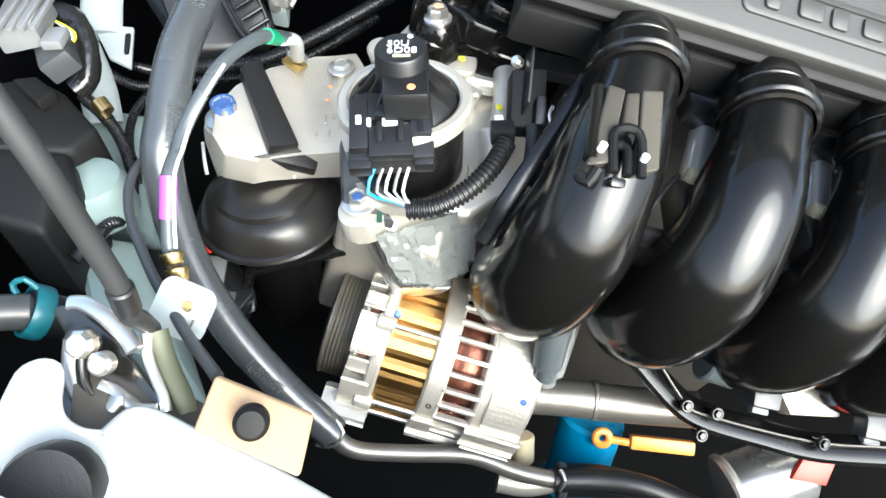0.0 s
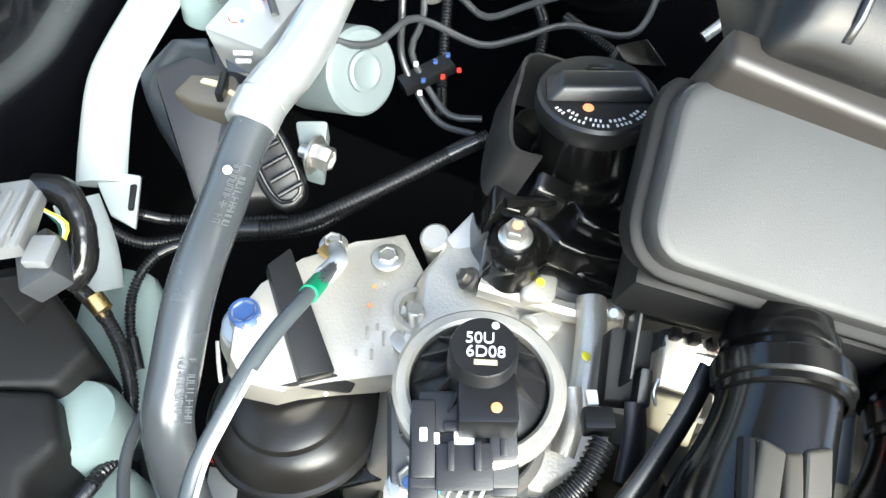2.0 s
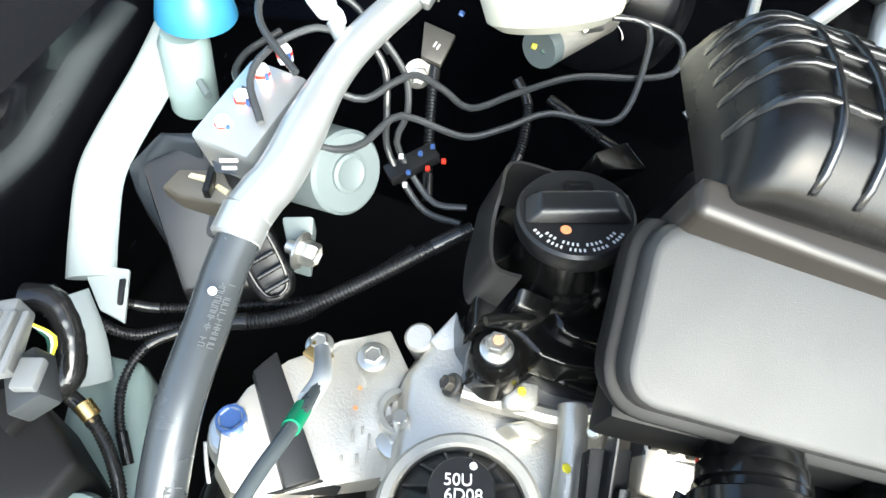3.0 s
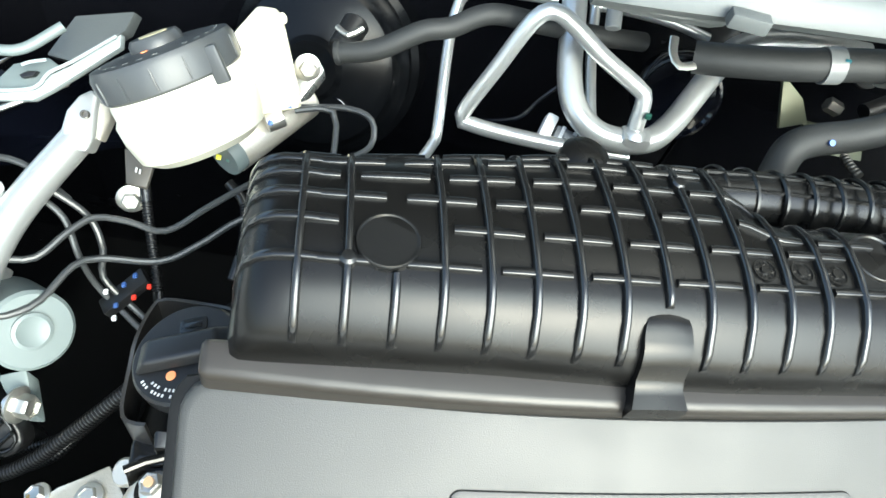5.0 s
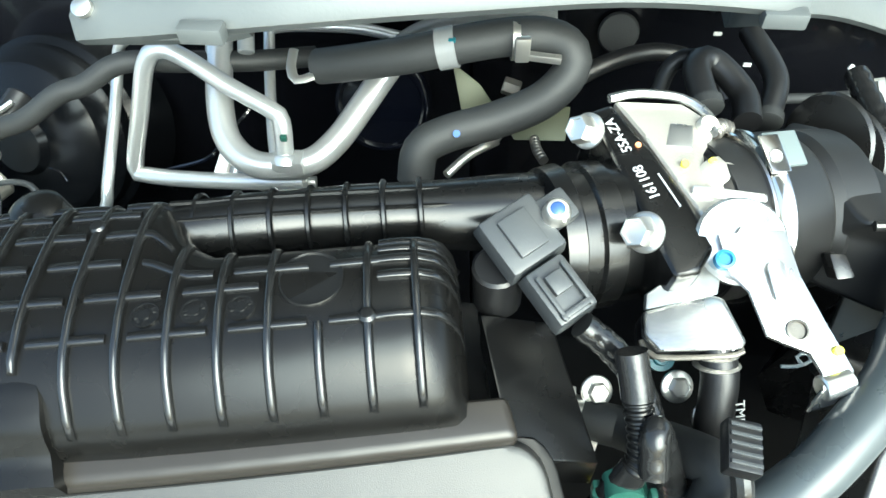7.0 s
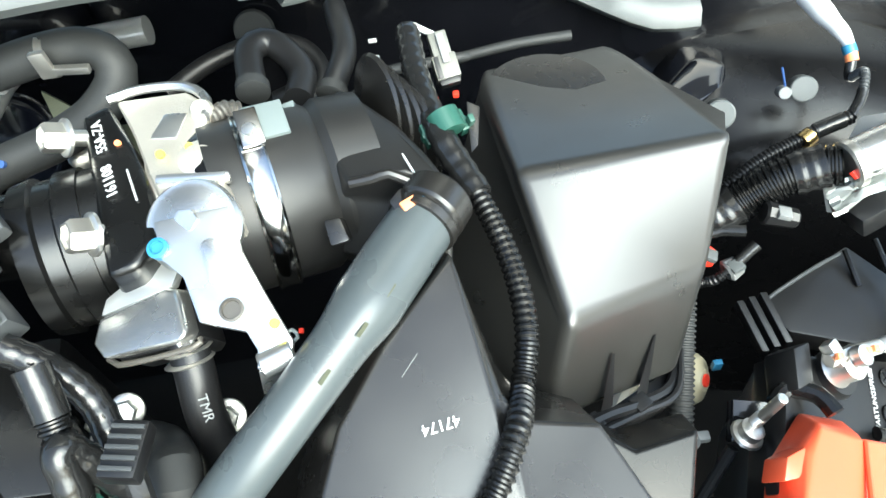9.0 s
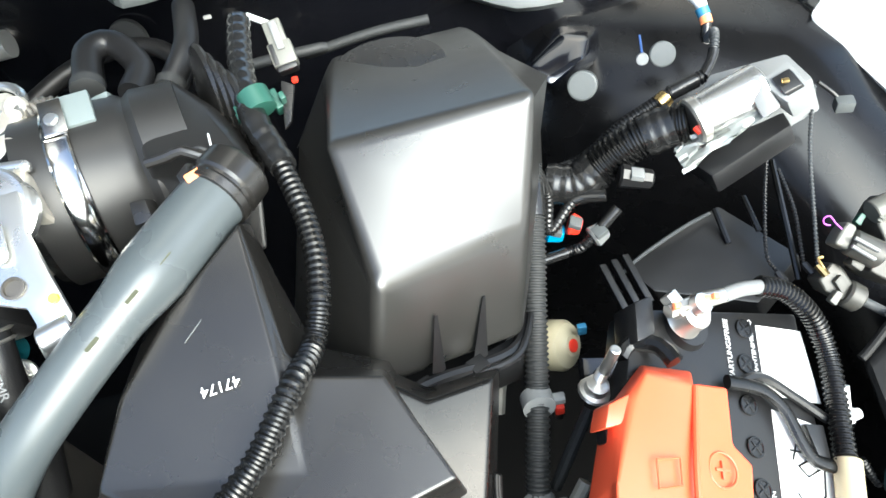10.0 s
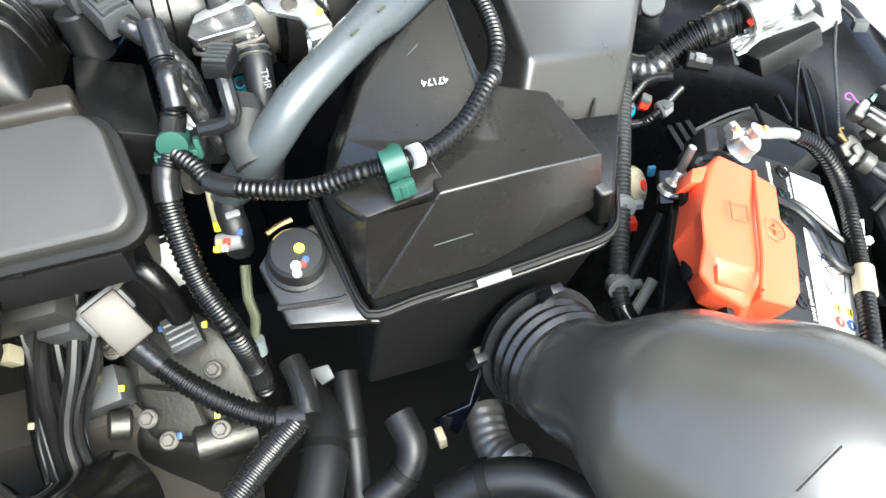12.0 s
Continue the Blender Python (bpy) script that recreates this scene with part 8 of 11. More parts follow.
part("motor_case", plate([V(p) + V(0.001, 0.006, -0.013) for p in GO], (0.003, 0.012, -0.032), 0.003, 2), BLACK, throttle, "black actuator case")
part("case_rim", tube([V(p) + V(0.001, 0.004, -0.014) for p in GO[3:]], 0.0018, 8), DARKSTEEL, throttle)
part("arm", plate([(0.3444, 0.1190, 0.9641), (0.3765, 0.1429, 0.9710), (0.3837, 0.1469, 0.9724), (0.3886, 0.1314, 0.9713), (0.3859, 0.1189, 0.9696), (0.3435, 0.1082, 0.9628)], (0, 0.004, -0.008), 0.0015), PIPE, throttle)
for p, r in (((0.3062, 0.2290, 0.9935), 0.0100), ((0.3411, 0.1496, 0.9864), 0.0105)):
    hex_bolt("throttle_bolt", p, AX * -0.75 + V(0.0, -0.3, 0.55), r, 0.015, STEEL, "plated hexagon bolt in the throttle flange", 1.25)
for p in ((0.3881, 0.2115, 0.9885), (0.3700, 0.2080, 0.9885), (0.4480, 0.0860, 0.9700)):
    part("paint_mark", lathe([(0.0030, -0.001), (0.0028, 0.0012), (0, 0.0012)], upright(p, (0.1, -0.4, 0.9)), 10), YELLOW, throttle)
part("paint_dot", lathe([(0.0022, -0.001), (0.002, 0.0008), (0, 0.0008)], upright((0.3400, 0.2220, 0.9900), (0, -0.4, 0.9)), 10), ORANGEDOT, throttle)
part("blue_nut", lathe([(0.006, -0.003), (0.006, 0.002), (0.004, 0.0025), (0.0035, 0.0005), (0, 0.0005)], upright((0.3851, 0.1300, 0.9900), (0, -0.35, 0.93)), 18), BLUECAP, throttle)
part("spring_coil", tube([(0.3930, 0.2440, 0.9820), (0.4010, 0.2560, 0.9780), (0.4080, 0.2600, 0.9730)], 0.0055, 10, ridge=0.0012, pitch=0.004), DARKSTEEL, throttle)
tn = V(0, -0.30, 0.95)
td = V((0.3514, 0.1699, 0.9887)) - V((0.3195, 0.2491, 0.9899))
letters("161108", 0.0098, axes((0.3433, 0.1880, 0.9905), td * -1, tn), LETTER, flange, "white_print")
letters("55A-ZA", 0.0098, axes((0.3268, 0.2290, 0.9912), td * -1, tn), LETTER, flange, "white_print")
part("print_line", rod((0.3516, 0.1969, 0.9894), (0.3634, 0.1705, 0.9890), 0.0007, seg=6), LETTER, flange)

# ---------------------------------------------------------------- pressure sensor and its lead
sensor = thing("pressure_sensor", "grey pressure sensor plugged in at an angle with a blue screw", "sensor", (0.2742, 0.1187, 0.9978))
SD = (V((0.2953, 0.0926, 0.9863)) - V((0.2583, 0.1334, 1.0042))).normalized()
sm = axes((0.2656, 0.1261, 0.9980), SD, (0.05, -0.25, 0.97))
part("body", box((0.042, 0.042, 0.018), sm, 0.003, (-0.004, 0.002, -0.004), 0.92), DKGREYCONN, sensor)
part("raised_panel", box((0.026, 0.020, 0.005), sm, 0.0015, (-0.004, 0.002, 0.006)), DKGREYCONN, sensor)
part("ear", box((0.022, 0.03, 0.012), sm, 0.004, (-0.006, 0.026, -0.003)), DKGREYCONN, sensor)
plug = part("plug", box((0.04, 0.03, 0.02), sm, 0.003, (0.036, 0.0, -0.003), 0.9), DKGREYCONN, sensor, "grey plug with a latch")
for dy in (-0.009, 0.009):
    part("latch_rail", box((0.03, 0.003, 0.004), sm, 0.001, (0.038, dy, 0.009)), DKGREYCONN, plug)
part("latch", box((0.013, 0.012, 0.006), sm, 0.0015, (0.032, 0, 0.009)), DKGREYCONN, plug)
part("latch_bar", box((0.004, 0.022, 0.004), sm, 0.001, (0.05, 0, 0.009)), DKGREYCONN, plug)
part("screw", lathe([(0.0, 0.007), (0.0065, 0.006), (0.0085, 0.003), (0.009, -0.002), (0, -0.002)], upright((0.2844, 0.1426, 1.0079), (0.05, -0.25, 0.97)), 24), STEEL, sensor)
part("paint_dot", lathe([(0.0045, 0.0066), (0.003, 0.0074), (0, 0.0076)], upright((0.2844, 0.1426, 1.0079), (0.05, -0.25, 0.97)), 16), BLUEPAINT, sensor, "blue paint on the screw")
part("spigot", rod((0.2514, 0.1223, 0.9782), (0.2526, 0.1243, 0.9360), 0.016, seg=20, bev=0.002), BLACK, sensor)
lead = thing("sensor_lead", "black taped lead from the pressure sensor", "wiring", (0.3317, 0.0713, 0.9566))
part("sheath", tube([(0.3027, 0.0847, 0.9784), (0.3245, 0.0772, 0.9618), (0.3419, 0.0639, 0.9438), (0.3524, 0.0405, 0.9256), (0.3656, 0.0218, 0.9041), (0.3445, 0.0308, 0.9631), (0.3453, 0.0123, 0.9454)], 0.0085, 12, ridge=0.0004, pitch=0.009), TAPE, lead)
part("ridged_connector", box((0.018, 0.028, 0.012), axes((0.3842, 0.0212, 0.9734), (0.97, -0.1, -0.1), RUP), 0.002), BLACK, lead)
for k in range(5):
    part("rib", box((0.016, 0.0022, 0.002), axes((0.3842, 0.0212, 0.9734), (0.97, -0.1, -0.1), RUP), 0.0006, (0, -0.010 + 0.005 * k, 0.007)), DKGREYCONN, lead)
part("connector_tail", tube([(0.3851, 0.0136, 0.9660), (0.3881, 0.0019, 0.9546), (0.3864, -0.0045, 0.9416), (0.3633, -0.0036, 0.9364)], 0.006, 10), TAPE, lead)

# ---------------------------------------------------------------- coolant hoses by the throttle
hose = thing("throttle_coolant_hose", "black coolant hose with a wire spring clip", "hose", (0.3822, 0.0857, 0.9140))
part("hose", tube([(0.3879, 0.0962, 0.9451), (0.3917, 0.0820, 0.9361), (0.3923, 0.0662, 0.9170), (0.3928, 0.0524, 0.8868), (0.3827, 0.0328, 0.8461)], 0.0115, 18), RUBBER, hose)
for dx, r in ((0, 0.0125), (0.006, 0.0125)):
    part("clip_ring", lathe([(r, -0.0012), (r + 0.0018, 0), (r, 0.0012)], upright(V((0.3882, 0.0930, 0.9426)) + V(dx * 0.2, -dx, -dx * 0.5), (-0.1, 0.6, 0.7)), 24), STEEL, hose)
part("clip_ear", tube([(0.3897, 0.0881, 0.9539), (0.3854, 0.0950, 0.9572), (0.3882, 0.0996, 0.9568), (0.3923, 0.0954, 0.9545), (0.3959, 0.0903, 0.9528)], 0.0013, 8), STEEL, hose)
part("clip_tab", plate([(0.3687, 0.0986, 0.9572), (0.3869, 0.1015, 0.9572), (0.3857, 0.0945, 0.9542), (0.3728, 0.0942, 0.9547)], (0, 0.001, -0.002), 0.0005), WHITE, hose)
letters("TMR", 0.008, axes((0.4007, 0.0593, 0.9341), V((0.4018, 0.0542, 0.9287)) - V((0.3996, 0.0647, 0.9398)), (0.1, -0.3, 0.95)) @ pose(0, 0, 0.0005), GREYCONN, hose)
low = thing("coolant_hose", "dark grey coolant hose with wire clamps under the throttle", "hose", (0.3280, 0.0744, 0.8723))
part("hose", tube([(0.2997, 0.0768, 0.8649), (0.3242, 0.0724, 0.8713), (0.3499, 0.0652, 0.8755), (0.3871, 0.0260, 0.9294), (0.3853, 0.0112, 0.9151), (0.3911, -0.0032, 0.9012)], 0.0145, 18), DKHOSE, low)
for p in ((0.3090, 0.0739, 0.8691), (0.3205, 0.0561, 0.8548)):
    part("clamp", lathe([(0.0152, -0.004), (0.017, -0.004), (0.017, 0.004), (0.0152, 0.004)], upright(p, (0.9, -0.3, -0.1)), 28), STEEL, low)
part("clamp_ear", box((0.006, 0.012, 0.014), axes((0.3071, 0.0811, 0.8858), (1, 0, 0)), 0.001), STEEL, low)
for p in ((0.3247, 0.0892, 0.8835), (0.3956, 0.0739, 0.8910), (0.3766, 0.0926, 0.8943)):
    hex_bolt("housing_bolt", p, (0.2, -0.6, 0.75), 0.0075, 0.008, STEEL, "plated bolt on the coolant housing", 1.5)
tie = thing("bag_tie", "twisted pale wire tie on the throttle hose", "wire tie", (0.4447, 0.0989, 0.9337))
part("loop", tube([(0.4317, 0.0944, 0.9308), (0.4413, 0.0953, 0.9310), (0.4493, 0.0985, 0.9331), (0.4466, 0.1022, 0.9361), (0.4408, 0.0998, 0.9346), (0.4448, 0.0963, 0.9316)], 0.0012, 8), WHITEMETAL, tie)
part("tag", box((0.003, 0.003, 0.002), axes((0.4518, 0.1014, 0.9352), (1, 0, 0)), 0.0005), REDBIT, tie)

# ---------------------------------------------------------------- rubber boot, strap and resonator
boot = thing("intake_boot", "black intake boot with a wide bright strap clamp", "intake duct", BOOT)
BM = upright(BOOT, AX, (0, -0.4, 1))
part("sleeve", lathe([(0.05, -0.034), (0.0600, -0.032), (0.0600, 0.034), (0.056, 0.040), (0.0600, 0.046), (0.058, 0.075), (0.03, 0.075)], BM, 56), DUCT, boot)
strap = part("strap", lathe([(0.0602, -0.0110), (0.0628, -0.0106), (0.0636, -0.0092), (0.0626, -0.0078), (0.0622, -0.0025), (0.0626, 0.0028), (0.0636, 0.0042), (0.0628, 0.0056), (0.0602, 0.0060)], BM, 64, False), BRIGHT, boot, "bright steel strap clamp")
part("strap_buckle", box((0.026, 0.026, 0.006), axes(V((0.4295, 0.2245, 0.9887)) + AX * 0.006, AX, (0, -0.3, 0.95)), 0.001, (0, 0, 0)), GREYPAINT, strap)
part("strap_end", box((0.0145, 0.028, 0.0024), axes(V((0.4299, 0.2185, 0.9925)) - AX * 0.003, AX, (0, -0.3, 0.95)), 0.001), BRIGHT, strap)
part("strap_rivet", lathe([(0.005, 0), (0.004, 0.002), (0, 0.0024)], upright(V((0.4299, 0.2160, 0.9929)) - AX * 0.003, (0, -0.3, 0.95)), 16), MACHINED, strap)
part("tab", plate([(0.4373, 0.2517, 0.9793), (0.4485, 0.2543, 0.9807), (0.4521, 0.2390, 0.9746), (0.4333, 0.2309, 0.9757)], (0, 0.004, -0.006), 0.001), GREYPAINT, strap)
part("moulded_clip", plate([(0.4665, 0.1672, 0.9548), (0.4773, 0.1681, 0.9549), (0.4825, 0.1533, 0.9492), (0.4705, 0.1511, 0.9482)], (0, 0.01, -0.012), 0.002), AIRBOX, boot)
res2 = thing("intake_resonator", "dark plastic intake resonator duct with a bright moulded ledge", "intake duct", (0.5189, 0.1952, 0.9677))
part("body", loft([
    [(0.4540, 0.2604, 0.9660), (0.4786, 0.2795, 0.9631), (0.5145, 0.2386, 0.9616), (0.5336, 0.2063, 0.9629), (0.5520, 0.1717, 0.9597), (0.5211, 0.1787, 0.9736), (0.4858, 0.1792, 0.9722)],
    [(0.4458, 0.2696, 0.9546), (0.4716, 0.3058, 0.9435), (0.5090, 0.2682, 0.9369), (0.5302, 0.2336, 0.9336), (0.5491, 0.1796, 0.9431), (0.5135, 0.1822, 0.9486), (0.4786, 0.1863, 0.9540)],
    [(0.4306, 0.2145, 0.8859), (0.4625, 0.2731, 0.8923), (0.4935, 0.2702, 0.8882), (0.5165, 0.2368, 0.8857), (0.5420, 0.1455, 0.9074), (0.5102, 0.1544, 0.9100), (0.4678, 0.1734, 0.9149)]], 0.004, 3), DUCT, res2, sharp=1.5)
part("ledge", tube([(0.4878, 0.1762, 0.9748), (0.5019, 0.1762, 0.9766), (0.5121, 0.1772, 0.9781), (0.5250, 0.1737, 0.9719), (0.5523, 0.1697, 0.9607)], 0.0035, 10), AIRBOX, res2)
part("mould_line", tube([(0.5187, 0.2076, 0.9635), (0.5230, 0.1943, 0.9667), (0.5268, 0.1823, 0.9697)], 0.0008, 6), WHITE, res2)
for k in range(4):
    o = V((0.4973, 0.2713, 0.9529)) + (V((0.5258, 0.2329, 0.9461)) - V((0.4973, 0.2713, 0.9529))) * (k * 0.28 + 0.03)
    part("bellows_ring", lathe([(0.030, -0.004), (0.040, -0.0026), (0.042, 0), (0.040, 0.0026), (0.030, 0.004)], upright(o + V(0, 0.02, -0.02), (0.75, 0.35, -0.2), (0, 0, 1)), 40), AIRBOX, res2)

# ---------------------------------------------------------------- breather hose
breather = thing("breather_hose", "thick grey rubber breather hose with a clip at the collar", "hose", (0.4655, 0.0668, 0.9452))
part("hose", tube([(0.5330, 0.1580, 0.9600), (0.5200, 0.1375, 0.9600), (0.5057, 0.1144, 0.9600), (0.4910, 0.0900, 0.9600), (0.4720, 0.0650, 0.9560), (0.4500, 0.0400, 0.9480), (0.4270, 0.0180, 0.9360), (0.4050, 0.0060, 0.9150), (0.3800, 0.0120, 0.8850), (0.3500, 0.0300, 0.8500)], 0.0175, 28, 0.008, radii=[0.0205, 0.0205, 0.0200, 0.0160, 0.0155, 0.0155, 0.0158, 0.0165, 0.0160, 0.0150]), GREYHOSE, breather)
bd = V((0.5330, 0.1580, 0.9600)) - V((0.5057, 0.1144, 0.9600))
part("collar", lathe([(0.019, -0.006), (0.0222, -0.005), (0.0226, 0.0), (0.0212, 0.002), (0.0212, 0.004), (0.0226, 0.006), (0.0222, 0.02), (0.018, 0.024), (0, 0.024)], upright(V((0.5300, 0.1530, 0.9600)), bd, (0, 0, 1)), 40), AIRBOX, breather)
clip = part("clip", plate([(0.5120, 0.1536, 0.9800), (0.5185, 0.1595, 0.9830), (0.5201, 0.1504, 0.9800), (0.5167, 0.1440, 0.9760)], (0.002, 0.006, -0.006), 0.001), AIRBOX, breather)
part("red_mark", box((0.010, 0.007, 0.003), axes((0.5238, 0.1495, 0.9800), (0.8, 0.5, 0), (0, -0.4, 0.9)), 0.001), ORANGEDOT, clip)
part("blue_mark", box((0.006, 0.005, 0.003), axes((0.5310, 0.1500, 0.9800), (0.8, 0.5, 0), (0, -0.4, 0.9)), 0.001), BLUECAP, clip)
for p in ((0.5110, 0.0960, 0.9740), (0.4960, 0.0740, 0.9730), (0.4760, 0.0520, 0.9680)):
    part("print_mark", box((0.009, 0.0022, 0.0004), axes(p, bd * -1, (0.2, -0.35, 0.9)), 0), OLIVE, breather)

# ---------------------------------------------------------------- air cleaner
cleaner = thing("air_cleaner_box", "large dark grey plastic air cleaner housing with rounded edges", "air cleaner", (0.55, 0.02, 0.85))
LN = V(0.2, -0.35, 1).normalized()
TOP = [(0.5439, 0.1258, 0.9589), (0.5528, 0.0966, 0.9420), (0.5634, 0.0534, 0.9248), (0.5749, 0.0387, 0.9195), (0.6147, 0.0363, 0.9107), (0.6456, -0.0179, 0.8877), (0.5866, -0.0424, 0.8996), (0.5246, -0.0668, 0.9088), (0.5163, -0.0338, 0.9080), (0.4596, -0.0015, 0.9134), (0.4752, 0.0399, 0.9334), (0.5021, 0.0795, 0.9462)]
BOT = [V((0.5402, 0.1479, 0.9358)), V((0.5470, 0.1281, 0.9111)), V((0.5621, 0.0924, 0.8848)), V((0.5703, 0.0869, 0.8705)), V((0.6085, 0.0762, 0.8591)), V((0.6499, -0.0149, 0.8351)), V((0.5532, -0.0570, 0.8235)), V((0.4678, -0.0858, 0.8305)), V((0.4604, -0.0748, 0.8358)), V((0.4335, -0.0091, 0.8664)), V((0.4395, 0.0337, 0.8834)), V((0.4697, 0.1230, 0.9086))]
bm = bmesh.new()
a = [bm.verts.new(V(p)) for p in TOP]
b = [bm.verts.new(V(p)) for p in BOT]
cen = bm.verts.new(V((0.5688, -0.0086, 0.9053)))
for i in range(12):
    j = (i + 1) % 12
    bm.faces.new((a[i], b[i], b[j], a[j]))
    bm.faces.new((cen, a[i], a[j]))
bm.faces.new(b[::-1])
bmesh.ops.recalc_face_normals(bm, faces=bm.faces)
bevelled(bm, 0.006, 3, [e for e in bm.edges if not e.is_boundary and e.calc_face_angle(0) > 0.35])
lid = part("lid", bm, AIRBOX, cleaner, "moulded lid with scratches and white print", 1.2)
# same lid plastic, but shade on this side is painted with the plenum's black
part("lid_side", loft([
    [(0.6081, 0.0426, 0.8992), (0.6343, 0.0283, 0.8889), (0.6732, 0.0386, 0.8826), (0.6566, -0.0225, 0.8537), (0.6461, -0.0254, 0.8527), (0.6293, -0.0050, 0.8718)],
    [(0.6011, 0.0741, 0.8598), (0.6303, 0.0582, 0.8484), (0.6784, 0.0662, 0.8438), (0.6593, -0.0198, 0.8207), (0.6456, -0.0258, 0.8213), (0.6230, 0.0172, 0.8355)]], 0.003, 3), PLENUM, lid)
part("corner_step", plate([(0.4543, -0.0593, 0.9094), (0.4752, -0.0772, 0.9032), (0.5293, -0.0570, 0.9059), (0.5197, -0.0358, 0.9131), (0.4845, -0.0398, 0.9123)], LN * -0.012, 0.002, 2), AIRBOX, lid)
part("corner_cheek", loft([[(0.4745, -0.0759, 0.9017), (0.5251, -0.0676, 0.9052), (0.4686, -0.0728, 0.8694)], [(0.4514, -0.0508, 0.8784), (0.5135, -0.0543, 0.8647), (0.4650, -0.0855, 0.8333)]], 0.002, 2), AIRBOX, lid)
rimline = [(0.6630, -0.0009, 0.8374), (0.6535, -0.0319, 0.8209), (0.6088, -0.0457, 0.8163), (0.5515, -0.0639, 0.8171), (0.5014, -0.0790, 0.8197), (0.4698, -0.0904, 0.8210), (0.4579, -0.0856, 0.8261), (0.4434, -0.0517, 0.8430), (0.4263, -0.0080, 0.8639)]
part("rim", tube(rimline, 0.0045, 10, flat=0.8), FLANGE, cleaner)
part("seal_line", tube([V(p) + LN * 0.006 for p in rimline], 0.0014, 8), FLANGE, cleaner)
part("lower_rim", tube([V(p) - LN * 0.010 for p in rimline], 0.004, 10, flat=0.8), BLACK, cleaner)
part("pale_label", box((0.028, 0.006, 0.001), axes((0.5578, -0.0701, 0.8234), V((0.5727, -0.0648, 0.8223)) - V((0.5428, -0.0757, 0.8245)), (0, -0.7, 0.7)), 0), COWL, cleaner)
# lower half in the shade black, darker than the plastic lid
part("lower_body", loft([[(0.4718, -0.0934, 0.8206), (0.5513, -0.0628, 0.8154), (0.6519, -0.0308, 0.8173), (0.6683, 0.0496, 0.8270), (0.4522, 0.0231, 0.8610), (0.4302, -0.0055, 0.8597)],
    [(0.4460, -0.0804, 0.7182), (0.5263, -0.0394, 0.6841), (0.6297, 0.0247, 0.6859), (0.6580, 0.1330, 0.6642), (0.4305, 0.1097, 0.7015), (0.4275, 0.0176, 0.7238)]], 0.006, 3), SHADEBLACK, cleaner)
for q in ((0.5395, -0.0871, 0.7451), (0.6037, -0.0558, 0.7824)):
    part("snap_clip", box((0.012, 0.008, 0.024), axes(q, (0.85, 0.4, -0.2), (-0.3, -0.5, 0.8)), 0.002), BLACK, cleaner)
part("mounting_ear", plate([(0.3868, -0.0590, 0.8518), (0.3966, -0.0427, 0.8577), (0.4271, -0.0269, 0.8593), (0.4559, -0.0829, 0.8296), (0.4664, -0.0954, 0.8210), (0.4075, -0.0975, 0.8277)], LN * -0.012, 0.003, 2), AIRBOX, cleaner)
part("ear_rib", tube([(0.4006, -0.0885, 0.8366), (0.4454, -0.0832, 0.8337), (0.4472, -0.0809, 0.8342)], 0.002, 8), AIRBOX, cleaner)
grommet = part("mount_cap", lathe([(0.0, 0.011), (0.018, 0.010), (0.0205, 0.007), (0.021, -0.006), (0.0235, -0.008), (0.0235, -0.012), (0, -0.012)], upright((0.4167, -0.0587, 0.8567), LN), 36), RUBBER, cleaner, "round rubber mount with paint marks")
for p, m, s in (((0.4207, -0.0609, 0.8675), YELLOW, 0.0045), ((0.4252, -0.0692, 0.8637), BLUEPAINT, 0.003), ((0.4235, -0.0725, 0.8629), REDBIT, 0.0026), ((0.4185, -0.0739, 0.8634), WHITE, 0.0042), ((0.4193, -0.0790, 0.8615), WHITE, 0.0035)):
    part("paint_mark", lathe([(s, -0.002), (s * 0.8, 0.0008), (0, 0.001)], upright(p, LN), 9), m, grommet)
part("ear_spring", tube([(0.3963, -0.0454, 0.8697), (0.4041, -0.0386, 0.8706), (0.4135, -0.0332, 0.8706)], 0.002, 8), BRASS, cleaner)
ld = V((0.5186, 0.0355, 0.9297)) - V((0.5402, 0.0411, 0.9273))
letters("47174", 0.0085, axes((0.5293, 0.0371, 0.9297), ld, LN), WHITE, lid, "white_print")
for p, q, o in (((0.5166, -0.0739, 0.8680), (0.5443, -0.0641, 0.8660), 0), ((0.5107, 0.0623, 0.9396), (0.5208, 0.0754, 0.9421), 0), ((0.5203, -0.0336, 0.9116), (0.5287, -0.0559, 0.9064), 0)):
    part("scratch", rod(p, q, 0.00035, seg=5), COWL, lid)

# tall outer box of the cleaner
tall = thing("air_intake_box", "tall dark plastic intake box with a bright sloping front", "air duct box", (0.66, 0.2, 0.86))
TL, TR, BL, BR = V(0.589, 0.201, 0.94), V(0.737, 0.214, 0.938), V((0.6111, 0.1061, 0.8999)), V((0.7170, 0.1578, 0.8644))
TR = V((0.7383, 0.2155, 0.9387))
bm = bmesh.new()
top = [bm.verts.new(p) for p in (TL, TR, V((0.7099, 0.4370, 0.8547)), V((0.5807, 0.3766, 0.8910)))]
mid = [bm.verts.new(p) for p in (BL, BR, V((0.7488, 0.2700, 0.8983)), V((0.5531, 0.2754, 0.8887)))]
bot = [bm.verts.new(p) for p in (V((0.5923, 0.0706, 0.8317)), V((0.6991, 0.1234, 0.7777)), V((0.7487, 0.2832, 0.7807)), V((0.5138, 0.1723, 0.7831)))]
bm.faces.new(top)
bm.faces.new(bot[::-1])
for x, y in ((top, mid), (mid, bot)):
    for i in range(4):
        bm.faces.new((x[i], y[i], y[(i + 1) % 4], x[(i + 1) % 4]))
bmesh.ops.recalc_face_normals(bm, faces=bm.faces)
bevelled(bm, 0.009, 4, [e for e in bm.edges if e.calc_face_angle(0) > 0.25])
